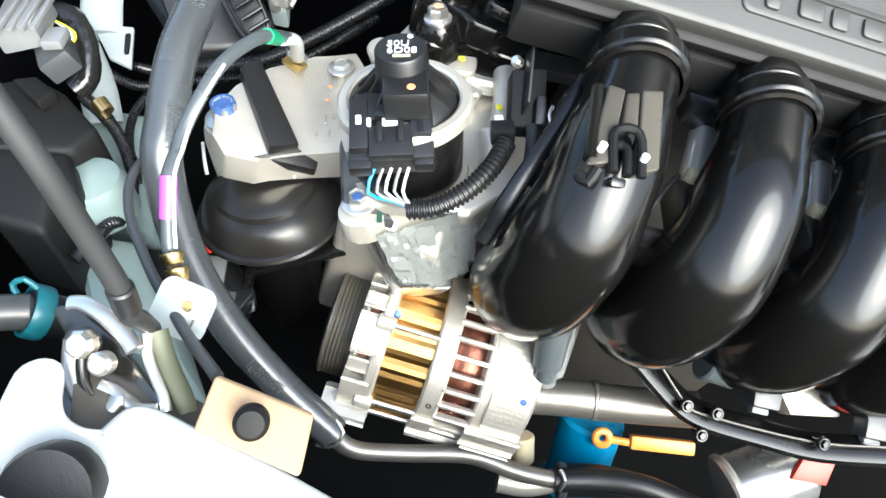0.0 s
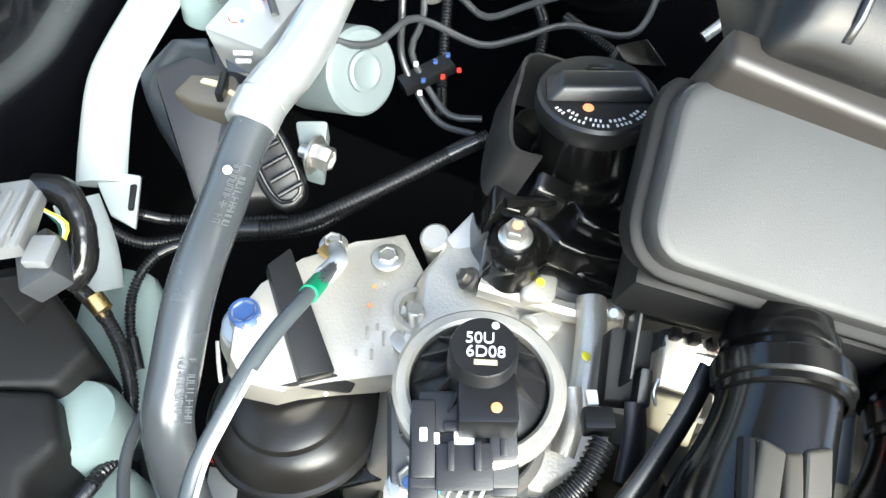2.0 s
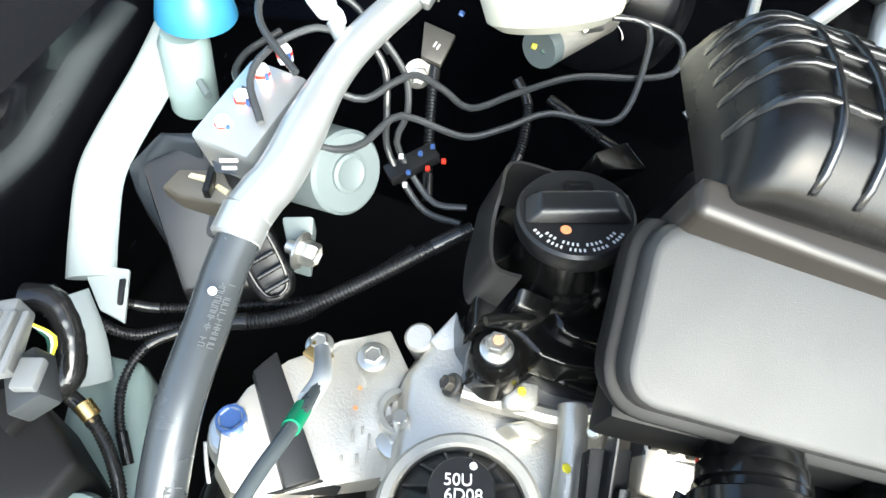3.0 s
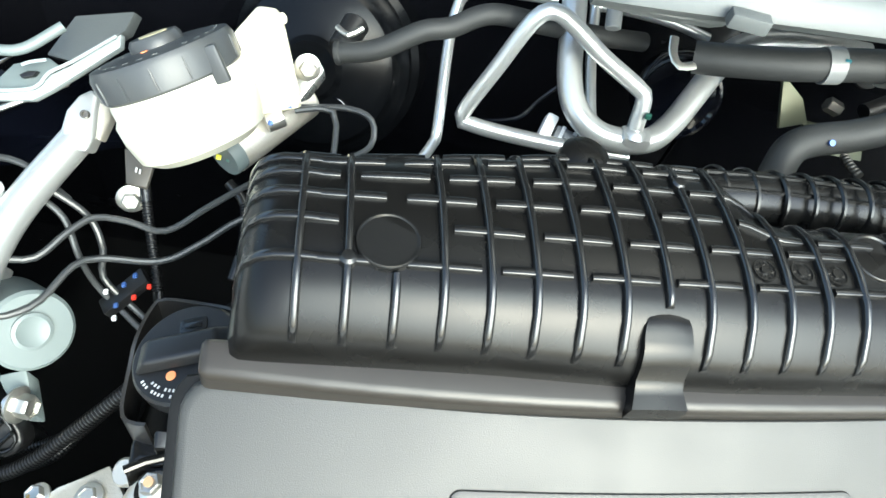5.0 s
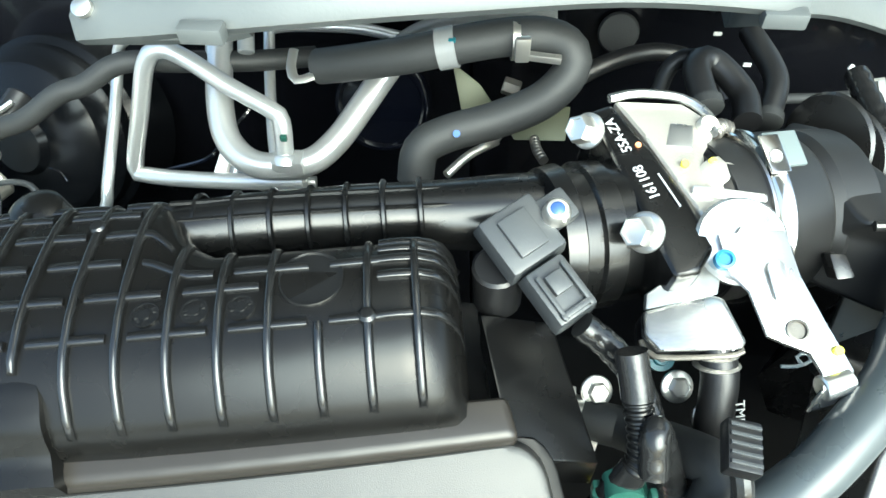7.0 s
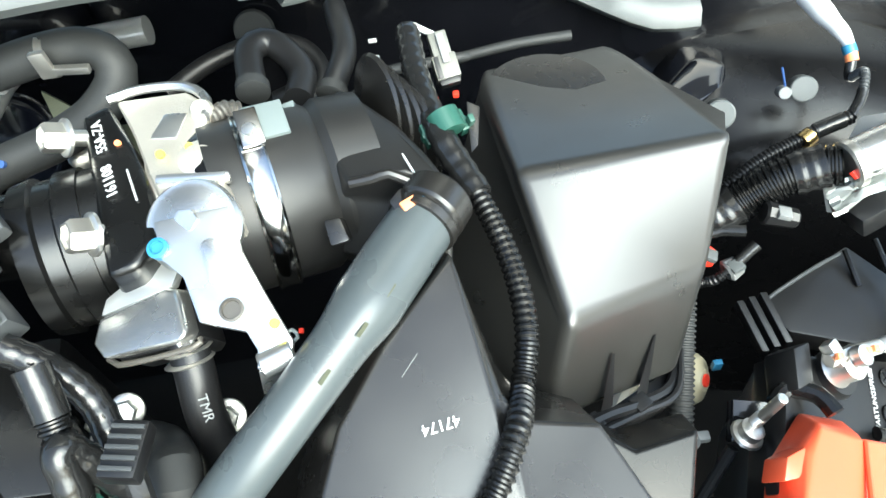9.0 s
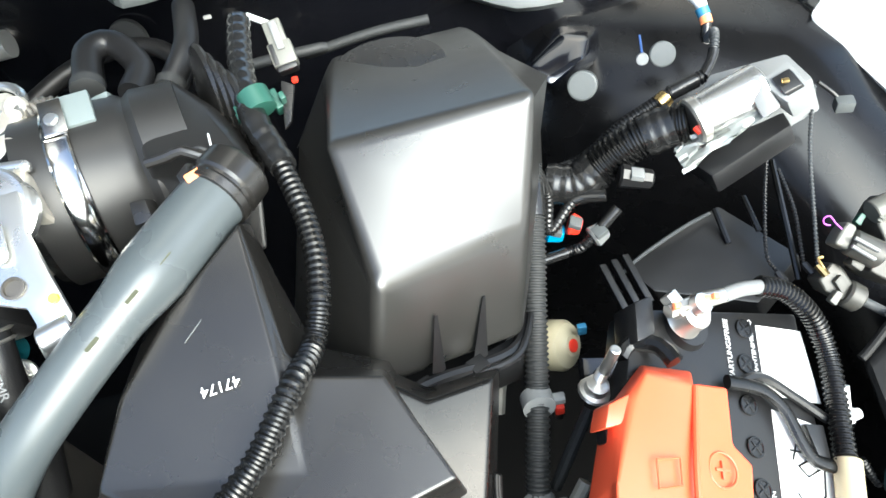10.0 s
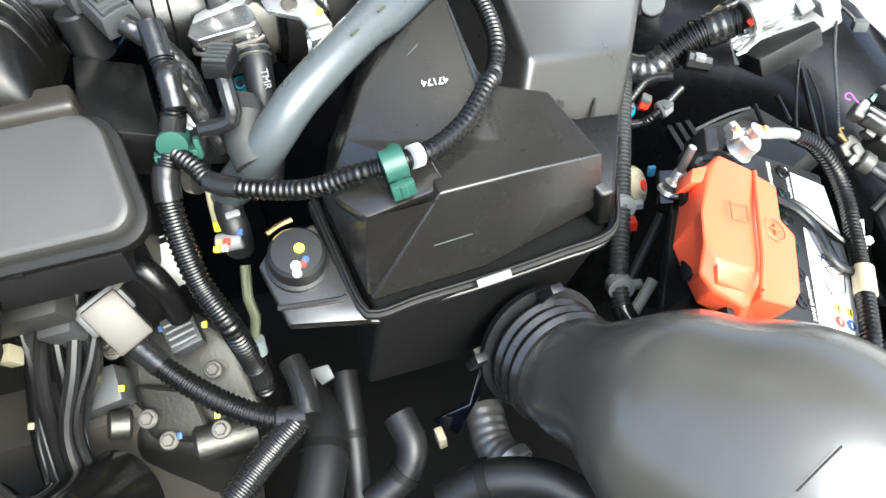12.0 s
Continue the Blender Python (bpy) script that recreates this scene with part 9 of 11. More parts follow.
tbody = part("body", bm, TALLBOX, tall, "", 1.2)
part("round_shoulder", lathe([(0.0, -0.004), (0.052, -0.004), (0.05, 0.004), (0, 0.006)], upright((0.6323, 0.3390, 0.8899), (0.05, 0.1, 1)), 48), AIRBOX, tbody)
part("rib", plate([(0.6410, 0.1060, 0.8545), (0.6383, 0.0854, 0.8164), (0.6310, 0.0827, 0.8198)], (0.002, 0.002, -0.001), 0), BLACK, tbody)
part("rib", plate([(0.6753, 0.1246, 0.8404), (0.6688, 0.1011, 0.7976), (0.6599, 0.0968, 0.8025)], (0.002, 0.002, -0.001), 0), BLACK, tbody)
tray = thing("duct_tray", "black plastic tray edge round the foot of the intake box", "tray", (0.6619, 0.1209, 0.7460))
part("edge", tube([(0.6144, 0.0698, 0.8234), (0.6368, 0.0822, 0.8127), (0.6624, 0.0929, 0.8005), (0.6924, 0.1130, 0.7827), (0.7095, 0.1527, 0.7685)], 0.0045, 8), BLACK, tray)
part("outer_edge", tube([(0.6232, 0.0660, 0.8198), (0.6611, 0.0857, 0.8012), (0.6938, 0.1041, 0.7883), (0.7115, 0.1499, 0.7725)], 0.003, 8), BLACK, tray)
part("wall", plate([(0.6148, 0.0652, 0.8132), (0.6944, 0.1054, 0.7765), (0.7161, 0.1646, 0.7648), (0.7021, 0.1357, 0.7682), (0.6121, 0.0709, 0.8180)], (0, 0.01, -0.05), 0.002), BLACK, tray)
for p in ((0.6243, 0.0754, 0.8169), (0.6624, 0.0927, 0.8028)):
    part("tab", box((0.014, 0.012, 0.006), axes(p, (0.8, 0.5, -0.2)), 0.001), BLACK, tray)

# ---------------------------------------------------------------- looms over the air cleaner
def taped_loom(label, pts, r, sheen=((0, 1),), ridge=0.0012):
    t = thing("wiring_loom", label, "wiring", pts[len(pts) // 2])
    part("sleeve", tube(pts, r, 14, ridge=ridge, pitch=0.0048), SATIN, t)
    line = smooth_line(pts)
    for k in (0.12, 0.9):
        i = min(len(line) - 3, max(2, int(k * len(line))))
        part("tape_band", tube(line[i - 2:i + 3], r + ridge + 0.0006, 14, straight=True), TAPE, t)
    return t


main = taped_loom("thick black corrugated loom with shiny tape over the air cleaner", [(0.5248, 0.3526, 0.9564), (0.5311, 0.2895, 0.9550), (0.5445, 0.2288, 0.9552), (0.5574, 0.1981, 0.9484), (0.5728, 0.1559, 0.9395), (0.5809, 0.1212, 0.9304), (0.5820, 0.0888, 0.9238), (0.5757, 0.0613, 0.9150), (0.5686, 0.0292, 0.9287), (0.5477, -0.0083, 0.9228), (0.5231, -0.0342, 0.9208), (0.4996, -0.0518, 0.9262), (0.4693, -0.0524, 0.9203), (0.4292, -0.0460, 0.9077), (0.3686, -0.0243, 0.9025), (0.3490, -0.0058, 0.9070), (0.3287, 0.0127, 0.9116)], 0.0062)
part("tape_wrap", tube([(0.5250, 0.3500, 0.9564), (0.5311, 0.2895, 0.9550), (0.5445, 0.2288, 0.9552), (0.5560, 0.2010, 0.9488), (0.5645, 0.1818, 0.9452)], 0.0092, 14, ridge=0.0006, pitch=0.012), TAPE, main)
part("white_tape", rod((0.5080, -0.0507, 0.9282), (0.5141, -0.0469, 0.9272), 0.0082, seg=14), CLEAR, main)
for p, ax in (((0.5484, 0.2370, 0.9590), (0.25, -0.6, -0.35)), ((0.4966, -0.0548, 0.9277), (0.9, 0.25, 0.1)), ((0.3335, 0.0129, 0.9186), (0.1, -0.9, 0.1))):
    c = thing("loom_clip", "green plastic clip holding the loom", "clip", p, "green loom clips")
    m = upright(p, ax, (0, 0, 1))
    part("band", lathe([(0.0088, -0.008), (0.0112, -0.0075), (0.0112, 0.0075), (0.0088, 0.008)], m, 24), GREEN, c)
    part("wing", box((0.011, 0.034, 0.005), m, 0.0015, (-0.012, 0.0, 0)), GREEN, c)
    part("wing", box((0.012, 0.006, 0.016), m, 0.0015, (-0.012, 0.013, 0)), GREEN, c)
    part("wing", box((0.012, 0.006, 0.016), m, 0.0015, (-0.012, -0.013, 0)), GREEN, c)
    part("finger", box((0.016, 0.004, 0.006), m, 0.001, (-0.006, -0.017, 0.004)), GREEN, c)
down = taped_loom("thick black corrugated loom running down over the gearbox", [(0.3287, 0.0127, 0.9116), (0.3208, -0.0027, 0.8902), (0.3247, -0.0254, 0.8613), (0.3335, -0.0467, 0.8267), (0.3516, -0.0671, 0.7926), (0.3466, -0.0498, 0.7148), (0.3463, -0.0509, 0.6853)], 0.0088)
up = taped_loom("black taped loom joining behind the engine cover", [(0.3287, 0.0127, 0.9116), (0.3397, 0.0228, 0.9418), (0.3347, 0.0475, 0.9656), (0.3285, 0.0669, 0.9845)], 0.0075)
gear = taped_loom("thick corrugated loom from the grey plug across the gearbox", [(0.2403, -0.0248, 0.7415), (0.2742, -0.0484, 0.7173), (0.3161, -0.0689, 0.6960), (0.3544, -0.0804, 0.6839), (0.3869, -0.0808, 0.6830)], 0.0098)
part("fork", tube([(0.3869, -0.0808, 0.6830), (0.3825, -0.0554, 0.6944), (0.3721, -0.0344, 0.7014)], 0.012, 12), TAPE, gear)
part("fork", tube([(0.3764, -0.0836, 0.6803), (0.3488, -0.1097, 0.6688), (0.3225, -0.1446, 0.6626)], 0.0125, 12, ridge=0.001, pitch=0.005), TAPE, gear)
plug = part("plug", box((0.05, 0.034, 0.03), axes((0.2338, -0.0176, 0.7630), V((0.2427, -0.0250, 0.7413)) - V((0.2197, -0.0084, 0.7795)), (0.1, -0.4, 0.9)), 0.003), TANGREY, gear, "brownish grey plug")
part("plug_body", box((0.03, 0.044, 0.036), axes((0.2213, -0.0055, 0.7682), V((0.2427, -0.0250, 0.7413)) - V((0.2197, -0.0084, 0.7795)), (0.1, -0.4, 0.9)), 0.004), DKGREYCONN, plug)
top_plug = thing("loom_plug", "bright grey plug on the loom above the green clip", "connector", (0.5551, 0.2949, 0.9683))
pm = axes((0.5466, 0.3602, 0.9412), (0.18, -0.77, -0.61), (0.1, -0.6, 0.79))
part("body", box((0.020, 0.015, 0.013), pm, 0.0015, (0.008, 0, 0)), PALEGREY, top_plug)
part("shroud", box((0.020, 0.020, 0.016), pm, 0.002, (0.027, 0, 0)), PALEGREY, top_plug)
part("latch", box((0.024, 0.006, 0.004), pm, 0.001, (0.013, 0.001, 0.0085)), GREYCONN, top_plug)
part("channel", box((0.018, 0.004, 0.003), pm, 0.0006, (0.027, -0.0065, 0.0072)), RUBBER, top_plug)
part("seal", box((0.006, 0.017, 0.013), pm, 0.002, (0.0385, 0, 0)), RUBBER, top_plug)
part("wire", tube([(0.5466, 0.3602, 0.9412), (0.5403, 0.3633, 0.9439), (0.5275, 0.3692, 0.9490)], 0.0025, 8), WHITE, top_plug)
part("holder", plate([(0.5638, 0.2580, 0.9575), (0.5726, 0.2547, 0.9543), (0.5683, 0.2267, 0.9450), (0.5629, 0.2227, 0.9421)], (0, 0.003, -0.003), 0.001), AIRBOX, top_plug)
part("red_tip", box((0.005, 0.005, 0.004), axes((0.5570, 0.3230, 0.9110), (1, 0, 0)), 0.001), REDBIT, top_plug)
for pts, r in (([(0.4052, 0.3102, 0.9511), (0.4001, 0.3498, 0.9573), (0.4159, 0.3622, 0.9535), (0.4388, 0.3356, 0.9436), (0.4383, 0.3021, 0.9426)], 0.011), ([(0.4607, 0.3211, 0.9308), (0.4713, 0.3637, 0.9386), (0.4603, 0.4263, 0.9380)], 0.010)):
    t = thing("rubber_hose", "black rubber hose with faint print behind the throttle", "hose", pts[1])
    part("hose", tube(pts, r, 16), RUBBER, t)
    part("end_collar", lathe([(r, -0.005), (r + 0.002, -0.004), (r + 0.002, 0.004), (r, 0.005)], upright(pts[0], V(pts[1]) - V(pts[0]), (1, 0.1, 0)), 20), DKHOSE, t)

# ---------------------------------------------------------------- battery
BN = V(0.4796, -0.2608, 0.8378)
battery = thing("battery", "black and grey car battery with white labels", "battery", (0.86, 0.05, 0.6))
CB = [(0.7871, 0.1313, 0.7783), (0.9390, 0.1467, 0.6961), (0.8994, -0.0470, 0.6585), (0.7196, -0.0549, 0.7589)]
part("top_case", plate(CB, BN * -0.035, 0.004, 2), BLACK, battery)
part("case", plate([V(p) - BN * 0.035 + (sum((V(q) for q in CB), V(0, 0, 0)) / 4 - V(p)) * 0.03 for p in CB], (0.01, 0.01, -0.17), 0.004, 2), COWL, battery, "grey case")
lx = (V((0.9303, 0.0718, 0.6778)) - V((0.8969, 0.1299, 0.7150))).normalized()
edge = (V(CB[2]) - V(CB[1])).normalized()
label = part("label", plate([(0.8930, 0.1302, 0.7181), (0.9361, 0.1303, 0.6934), (0.9307, 0.0704, 0.6778), (0.8806, 0.0740, 0.7076)], BN * -0.001), WHITE, battery, "white paper label")
part("label", plate([(0.8815, 0.0627, 0.7036), (0.9137, 0.0538, 0.6824), (0.9195, 0.0254, 0.6702), (0.9003, -0.0447, 0.6594), (0.8543, -0.0426, 0.6864)], BN * -0.001), WHITE, battery, "white paper label with warning signs")
for w, p, s in (("WARTUNGSFREIE", (0.8603, 0.1062, 0.7295), 0.0068), ("MANTENIMIENTO", (0.8835, 0.1115, 0.7179), 0.0058), ("SANS ENTRETIEN", (0.8545, -0.0199, 0.6941), 0.0062)):
    letters(w, s, axes(p, edge * -1, BN), LETTER, battery, "printed_words")
def sign(outline_n, r, p, m, mark):
    o = part("warning_sign", lathe([(r, 0), (r, 0.0006), (0, 0.0006)], upright(p, BN, edge), outline_n), m, battery)
    part("mark", box((r * 0.9, r * 0.28, 0.0005), upright(p, BN, edge), 0, (0, 0, 0.0008)), mark, o)
sign(3, 0.0075, (0.8846, -0.0211, 0.6762), YELLOW, BLACK)
sign(3, 0.0075, (0.8980, -0.0218, 0.6683), YELLOW, BLACK)
sign(20, 0.0058, (0.8805, -0.0352, 0.6742), REDBIT, WHITE)
sign(20, 0.0058, (0.8933, -0.0356, 0.6667), BLUEPAINT, WHITE)
for pts in ([(0.8886, 0.0213, 0.6876), (0.8944, 0.0136, 0.6819), (0.9121, 0.0216, 0.6743), (0.9061, 0.0281, 0.6797), (0.8886, 0.0213, 0.6876)], [(0.8804, 0.0021, 0.6863), (0.8837, -0.0087, 0.6811), (0.9034, -0.0001, 0.6725), (0.9109, 0.0192, 0.6741)], [(0.8853, 0.0327, 0.6930), (0.8980, 0.0309, 0.6852), (0.8924, 0.0369, 0.6903), (0.8856, 0.0256, 0.6907)]):
    part("symbol_line", tube(pts, 0.0007, 5, straight=True), BLACK, battery)
for k, p in enumerate(((0.8806, 0.1258, 0.7243), (0.8719, 0.0967, 0.7202), (0.8618, 0.0644, 0.7159), (0.8563, 0.0335, 0.7094), (0.8509, 0.0038, 0.7032), (0.8431, -0.0249, 0.6988))):
    vent = part("vent_cap", lathe([(0.0, 0.0004), (0.0062, 0.0004), (0.0066, 0.0011), (0.0078, 0.0011), (0.0082, 0.0006), (0.0082, -0.002), (0, -0.002)], upright(p, BN, edge), 24), SATIN, battery)
    for a in (40, 130):
        part("cross_rib", box((0.013, 0.0018, 0.0010), upright(p, BN, edge) @ Matrix.Rotation(radians(a), 4, "Z"), 0.0003, (0, 0, 0.0008)), SATIN, vent)
part("post_boss", lathe([(0.0, 0.006), (0.017, 0.006), (0.02, 0.0), (0.02, -0.002)], upright((0.8276, 0.1215, 0.7520), BN), 28), BLACK, battery)
part("rear_step", plate([(0.7872, 0.1284, 0.7916), (0.8043, 0.1364, 0.7844), (0.7974, 0.1053, 0.7786), (0.7807, 0.0971, 0.7856)], BN * -0.03, 0.003), BLACK, battery)
red = thing("battery_terminal_cover", "orange-red plastic cover over the positive terminal", "terminal cover", (0.7801, -0.0047, 0.7758))
ra = [(0.7597, 0.0428, 0.8118), (0.7728, 0.0588, 0.8117), (0.8055, 0.0533, 0.7936), (0.7898, 0.0036, 0.7895), (0.7795, -0.0326, 0.7841), (0.7714, -0.0546, 0.7819), (0.7585, -0.0558, 0.7877), (0.7339, -0.0537, 0.8013), (0.7275, -0.0391, 0.8071), (0.7349, -0.0087, 0.8123)]
rm2 = [(0.7477, 0.0413, 0.8086), (0.7741, 0.0652, 0.8057), (0.8090, 0.0610, 0.7845), (0.7933, 0.0107, 0.7778), (0.7823, -0.0304, 0.7713), (0.7725, -0.0660, 0.7610), (0.7538, -0.0758, 0.7639), (0.7295, -0.0689, 0.7800), (0.7202, -0.0587, 0.7909), (0.7318, -0.0091, 0.7996)]
fa = [(0.7402, 0.0475, 0.7815), (0.7800, 0.0866, 0.7708), (0.8209, 0.0860, 0.7472), (0.8046, 0.0335, 0.7402), (0.7926, -0.0111, 0.7332), (0.7792, -0.0567, 0.7267), (0.7590, -0.0690, 0.7344), (0.7220, -0.0622, 0.7577), (0.7189, -0.0441, 0.7651), (0.7135, -0.0149, 0.7773)]
part("main_shell", loft([ra, rm2, fa], 0.003, 3), RED, red)
part("side_boss", plate([(0.7432, 0.0401, 0.8156), (0.7593, 0.0473, 0.8110), (0.7533, 0.0285, 0.8086), (0.7369, 0.0256, 0.8123)], BN * -0.02, 0.002, 2), RED, red)
part("front_step", plate([(0.7334, -0.0579, 0.8002), (0.7654, -0.0590, 0.7816), (0.7602, -0.0682, 0.7709), (0.7329, -0.0665, 0.7871)], BN * -0.006, 0.002, 2), RED, red)
rb = [(0.8090, 0.0570, 0.7880), (0.8355, 0.0583, 0.7684), (0.8262, 0.0194, 0.7617), (0.8365, 0.0070, 0.7519), (0.8188, -0.0498, 0.7419), (0.8038, -0.0678, 0.7473), (0.7682, -0.0752, 0.7725)]
part("side_shell", plate(rb, BN * -0.034, 0.004, 3), RED, red)
f0, f1 = V((0.7685, -0.0733, 0.7682)), V((0.8101, -0.0622, 0.7407))
part("front_flap", plate([f0, f1, f1 - BN * 0.045 + edge * 0.004, f0 - BN * 0.075 + edge * 0.004], edge * -0.012, 0.003, 2), RED, red)
part("seam_lip", tube([(0.8065, 0.0522, 0.7927), (0.7893, 0.0009, 0.7937), (0.7780, -0.0406, 0.7873), (0.7655, -0.0742, 0.7816)], 0.0022, 8), RED, red)
part("emblem_ring", tube([V((0.8089, 0.0021, 0.7667)) + BN * 0.0028 + upright((0, 0, 0), BN, edge).to_3x3() @ V(0.0115 * math.cos(radians(a)), 0.0115 * math.sin(radians(a)), 0) for a in range(0, 361, 20)], 0.0009, 6), RED, red)
for a in (0, 90):
    part("emblem_bar", box((0.012, 0.0022, 0.0018), upright(V((0.8089, 0.0021, 0.7667)) + BN * 0.0028, BN, edge) @ Matrix.Rotation(radians(a), 4, "Z"), 0.0005), RED, red)
part("panel_outline", tube([(0.7633, 0.0024, 0.8073), (0.7794, 0.0038, 0.7985), (0.7759, -0.0124, 0.7954), (0.7599, -0.0144, 0.8040), (0.7633, 0.0024, 0.8073)], 0.0008, 6, straight=True), RED, red)
for p in ((0.7398, 0.0330, 0.7891), (0.7205, -0.0407, 0.7772), (0.7444, -0.0685, 0.7548)):
    part("clip", box((0.018, 0.008, 0.012), upright(p, BN, edge), 0.002), BLACK, red, "black clip")
terminal = thing("negative_terminal", "plated negative clamp with an orange-marked lug", "battery terminal", (0.8243, 0.1210, 0.7717))
part("clamp", lathe([(0.0, 0.02), (0.009, 0.02), (0.0125, 0.016), (0.0135, 0.004), (0.016, 0.0)], upright((0.8254, 0.1221, 0.7630), BN), 24), STEEL, terminal)
part("clamp_bolt", rod((0.8089, 0.1166, 0.7875), (0.8392, 0.1284, 0.7786), 0.0055, seg=6), STEEL, terminal)
part("wing", box((0.02, 0.012, 0.01), axes((0.8169, 0.1235, 0.7850), lx, BN), 0.002), STEEL, terminal)
part("lug", rod((0.8317, 0.1242, 0.7816), (0.8589, 0.1326, 0.7710), 0.007, 0.006, 14, 0.001), STEEL, terminal)
part("lug_bolt", lathe([(0.0085, 0), (0.008, 0.007), (0, 0.008)], upright((0.8326, 0.1193, 0.7843), BN), 12), MACHINED, terminal)
for p in ((0.8151, 0.1169, 0.7936), (0.8396, 0.1216, 0.7882), (0.8482, 0.1245, 0.7842)):
    part("paint_mark", box((0.006, 0.005, 0.004), upright(p, BN), 0.001), ORANGEDOT, terminal)
cable = thing("battery_cable", "black corrugated battery cable with a white taped stretch", "cable", (0.9370, 0.1075, 0.7209))
part("bare_sheath", tube([(0.8576, 0.1318, 0.7715), (0.8766, 0.1385, 0.7651), (0.9017, 0.1443, 0.7525)], 0.006, 12), GREYCONN, cable)
part("sleeve", tube([(0.8930, 0.1434, 0.7572), (0.9186, 0.1433, 0.7402), (0.9412, 0.1302, 0.7136), (0.9459, 0.1006, 0.6946), (0.9357, 0.0541, 0.6835), (0.9262, 0.0191, 0.6780), (0.9140, -0.0185, 0.6733), (0.9018, -0.0565, 0.6661), (0.8939, -0.0848, 0.6498), (0.9168, -0.0627, 0.6197)], 0.0078, 12, ridge=0.0014, pitch=0.0044), SATIN, cable)
part("white_tape", rod((0.9289, 0.0229, 0.6783), (0.9179, -0.0086, 0.6747), 0.0105, seg=16, bev=0.001), CREAM, cable)
part("yellow_tie", tube([(0.9008, -0.0805, 0.6234), (0.9146, -0.0789, 0.6100), (0.9163, -0.0832, 0.6018)], 0.0022, 6), YELLOW, cable)
hold = thing("battery_strap", "black plastic hold-down strap over the battery", "strap", (0.8922, 0.0521, 0.7006))
part("arm", tube([(0.8464, 0.0769, 0.7369), (0.8734, 0.0734, 0.7204), (0.8895, 0.0601, 0.7070), (0.8949, 0.0367, 0.6967), (0.9010, 0.0233, 0.6890), (0.9156, 0.0194, 0.6795)], 0.006, 10, flat=0.7), SATIN, hold)
part("arm", tube([(0.8490, 0.0764, 0.7305), (0.8789, 0.0853, 0.7162), (0.9040, 0.0726, 0.6979), (0.9290, 0.0561, 0.6784)], 0.004, 8), BLACK, hold)
part("tab", plate([(0.9044, 0.0500, 0.6954), (0.9209, 0.0498, 0.6858), (0.9160, 0.0181, 0.6788), (0.9067, 0.0240, 0.6860)], BN * -0.005, 0.001), BLACK, hold)
stud = thing("hold_down_stud", "plated threaded hold-down stud with a flange nut", "stud", (0.7439, 0.0803, 0.7581))
part("stud", rod((0.7454, 0.0825, 0.7533), (0.7607, 0.0858, 0.8027), 0.0042, seg=14, bev=0.0008), STEEL, stud)
part("nut", lathe([(0.013, 0), (0.012, 0.002), (0.009, 0.003), (0.009, 0.010), (0.006, 0.011), (0, 0.011)], upright((0.7440, 0.0789, 0.7568), V((0.7607, 0.0858, 0.8027)) - V((0.7454, 0.0825, 0.7533))), 14), STEEL, stud)
part("thread", tube([(0.7454, 0.0826, 0.7547), (0.7496, 0.0842, 0.7667), (0.7525, 0.0846, 0.7764)], 0.0045, 12, ridge=0.0006, pitch=0.002), STEEL, stud)
bar = thing("hold_down_bar", "black painted hold-down bar beside the battery", "bracket", (0.7385, 0.0787, 0.7299))
part("plate", plate([(0.7408, 0.1062, 0.7613), (0.7744, 0.0975, 0.7654), (0.7613, 0.0742, 0.7451), (0.7368, 0.0814, 0.7392)], BN * -0.006, 0.0015), PAINT, bar)
part("strut", rod((0.7415, 0.0813, 0.7254), (0.7035, 0.0419, 0.6715), 0.005, seg=10), DKHOSE, bar)
part("rim", tube([(0.7675, 0.0951, 0.7703), (0.7787, 0.1048, 0.7718), (0.7970, 0.0959, 0.7765), (0.8038, 0.0810, 0.7762)], 0.007, 10), SATIN, bar)
whose = thing("drain_hose", "pale grey small hose beside the battery", "hose", (0.7119, 0.0258, 0.6566))
part("hose", tube([(0.7288, 0.0426, 0.6710), (0.7153, 0.0292, 0.6595), (0.6987, 0.0146, 0.6404), (0.6847, 0.0013, 0.6223), (0.7032, -0.0078, 0.6268), (0.7180, 0.0006, 0.6336)], 0.006, 10), MILK, whose)
part("elbow", rod((0.6832, 0.0053, 0.6260), (0.6864, -0.0025, 0.6216), 0.008, seg=12, bev=0.001), MILK, whose)

# ---------------------------------------------------------------- behind the battery
conduit("wiring_loom", "grey corrugated loom standing between airbox and battery", [(0.7347, 0.2599, 0.8259), (0.7280, 0.2166, 0.8074), (0.7147, 0.1537, 0.7716), (0.7010, 0.0862, 0.7317), (0.6886, 0.0312, 0.6962), (0.6877, 0.0019, 0.6766), (0.7033, -0.0118, 0.6636), (0.7208, -0.0089, 0.6587)], 0.0086, 0.0014, 0.0042, DKHOSE)
for p in ((0.7017, 0.0890, 0.7342), (0.6879, 0.0223, 0.6909)):
    c = thing("loom_clip", "grey plastic clip on the standing loom", "clip", p, "grey loom clips")
    part("band", lathe([(0.0115, -0.007), (0.0132, -0.0065), (0.0132, 0.0065), (0.0115, 0.007)], upright(p, (0.05, -0.8, 0.2)), 22), GREYCONN, c)
    part("tab", box((0.012, 0.008, 0.008), axes(V(p) + V(0.016, 0, 0), (1, 0, 0)), 0.002), GREYCONN, c)
for name, lab, p, m in (("gearshift_plug", "red plug below the loom clip", (0.7201, 0.1006, 0.6967), REDBIT),):
    t = thing(name, lab, "connector", p)
    part("body", box((0.008, 0.012, 0.012), axes(p, (1, 0, 0)), 0.001), m, t)
    part("neck", rod(p, V(p) - V(0, 0, 0.02), 0.004, seg=10), BLACK, t)
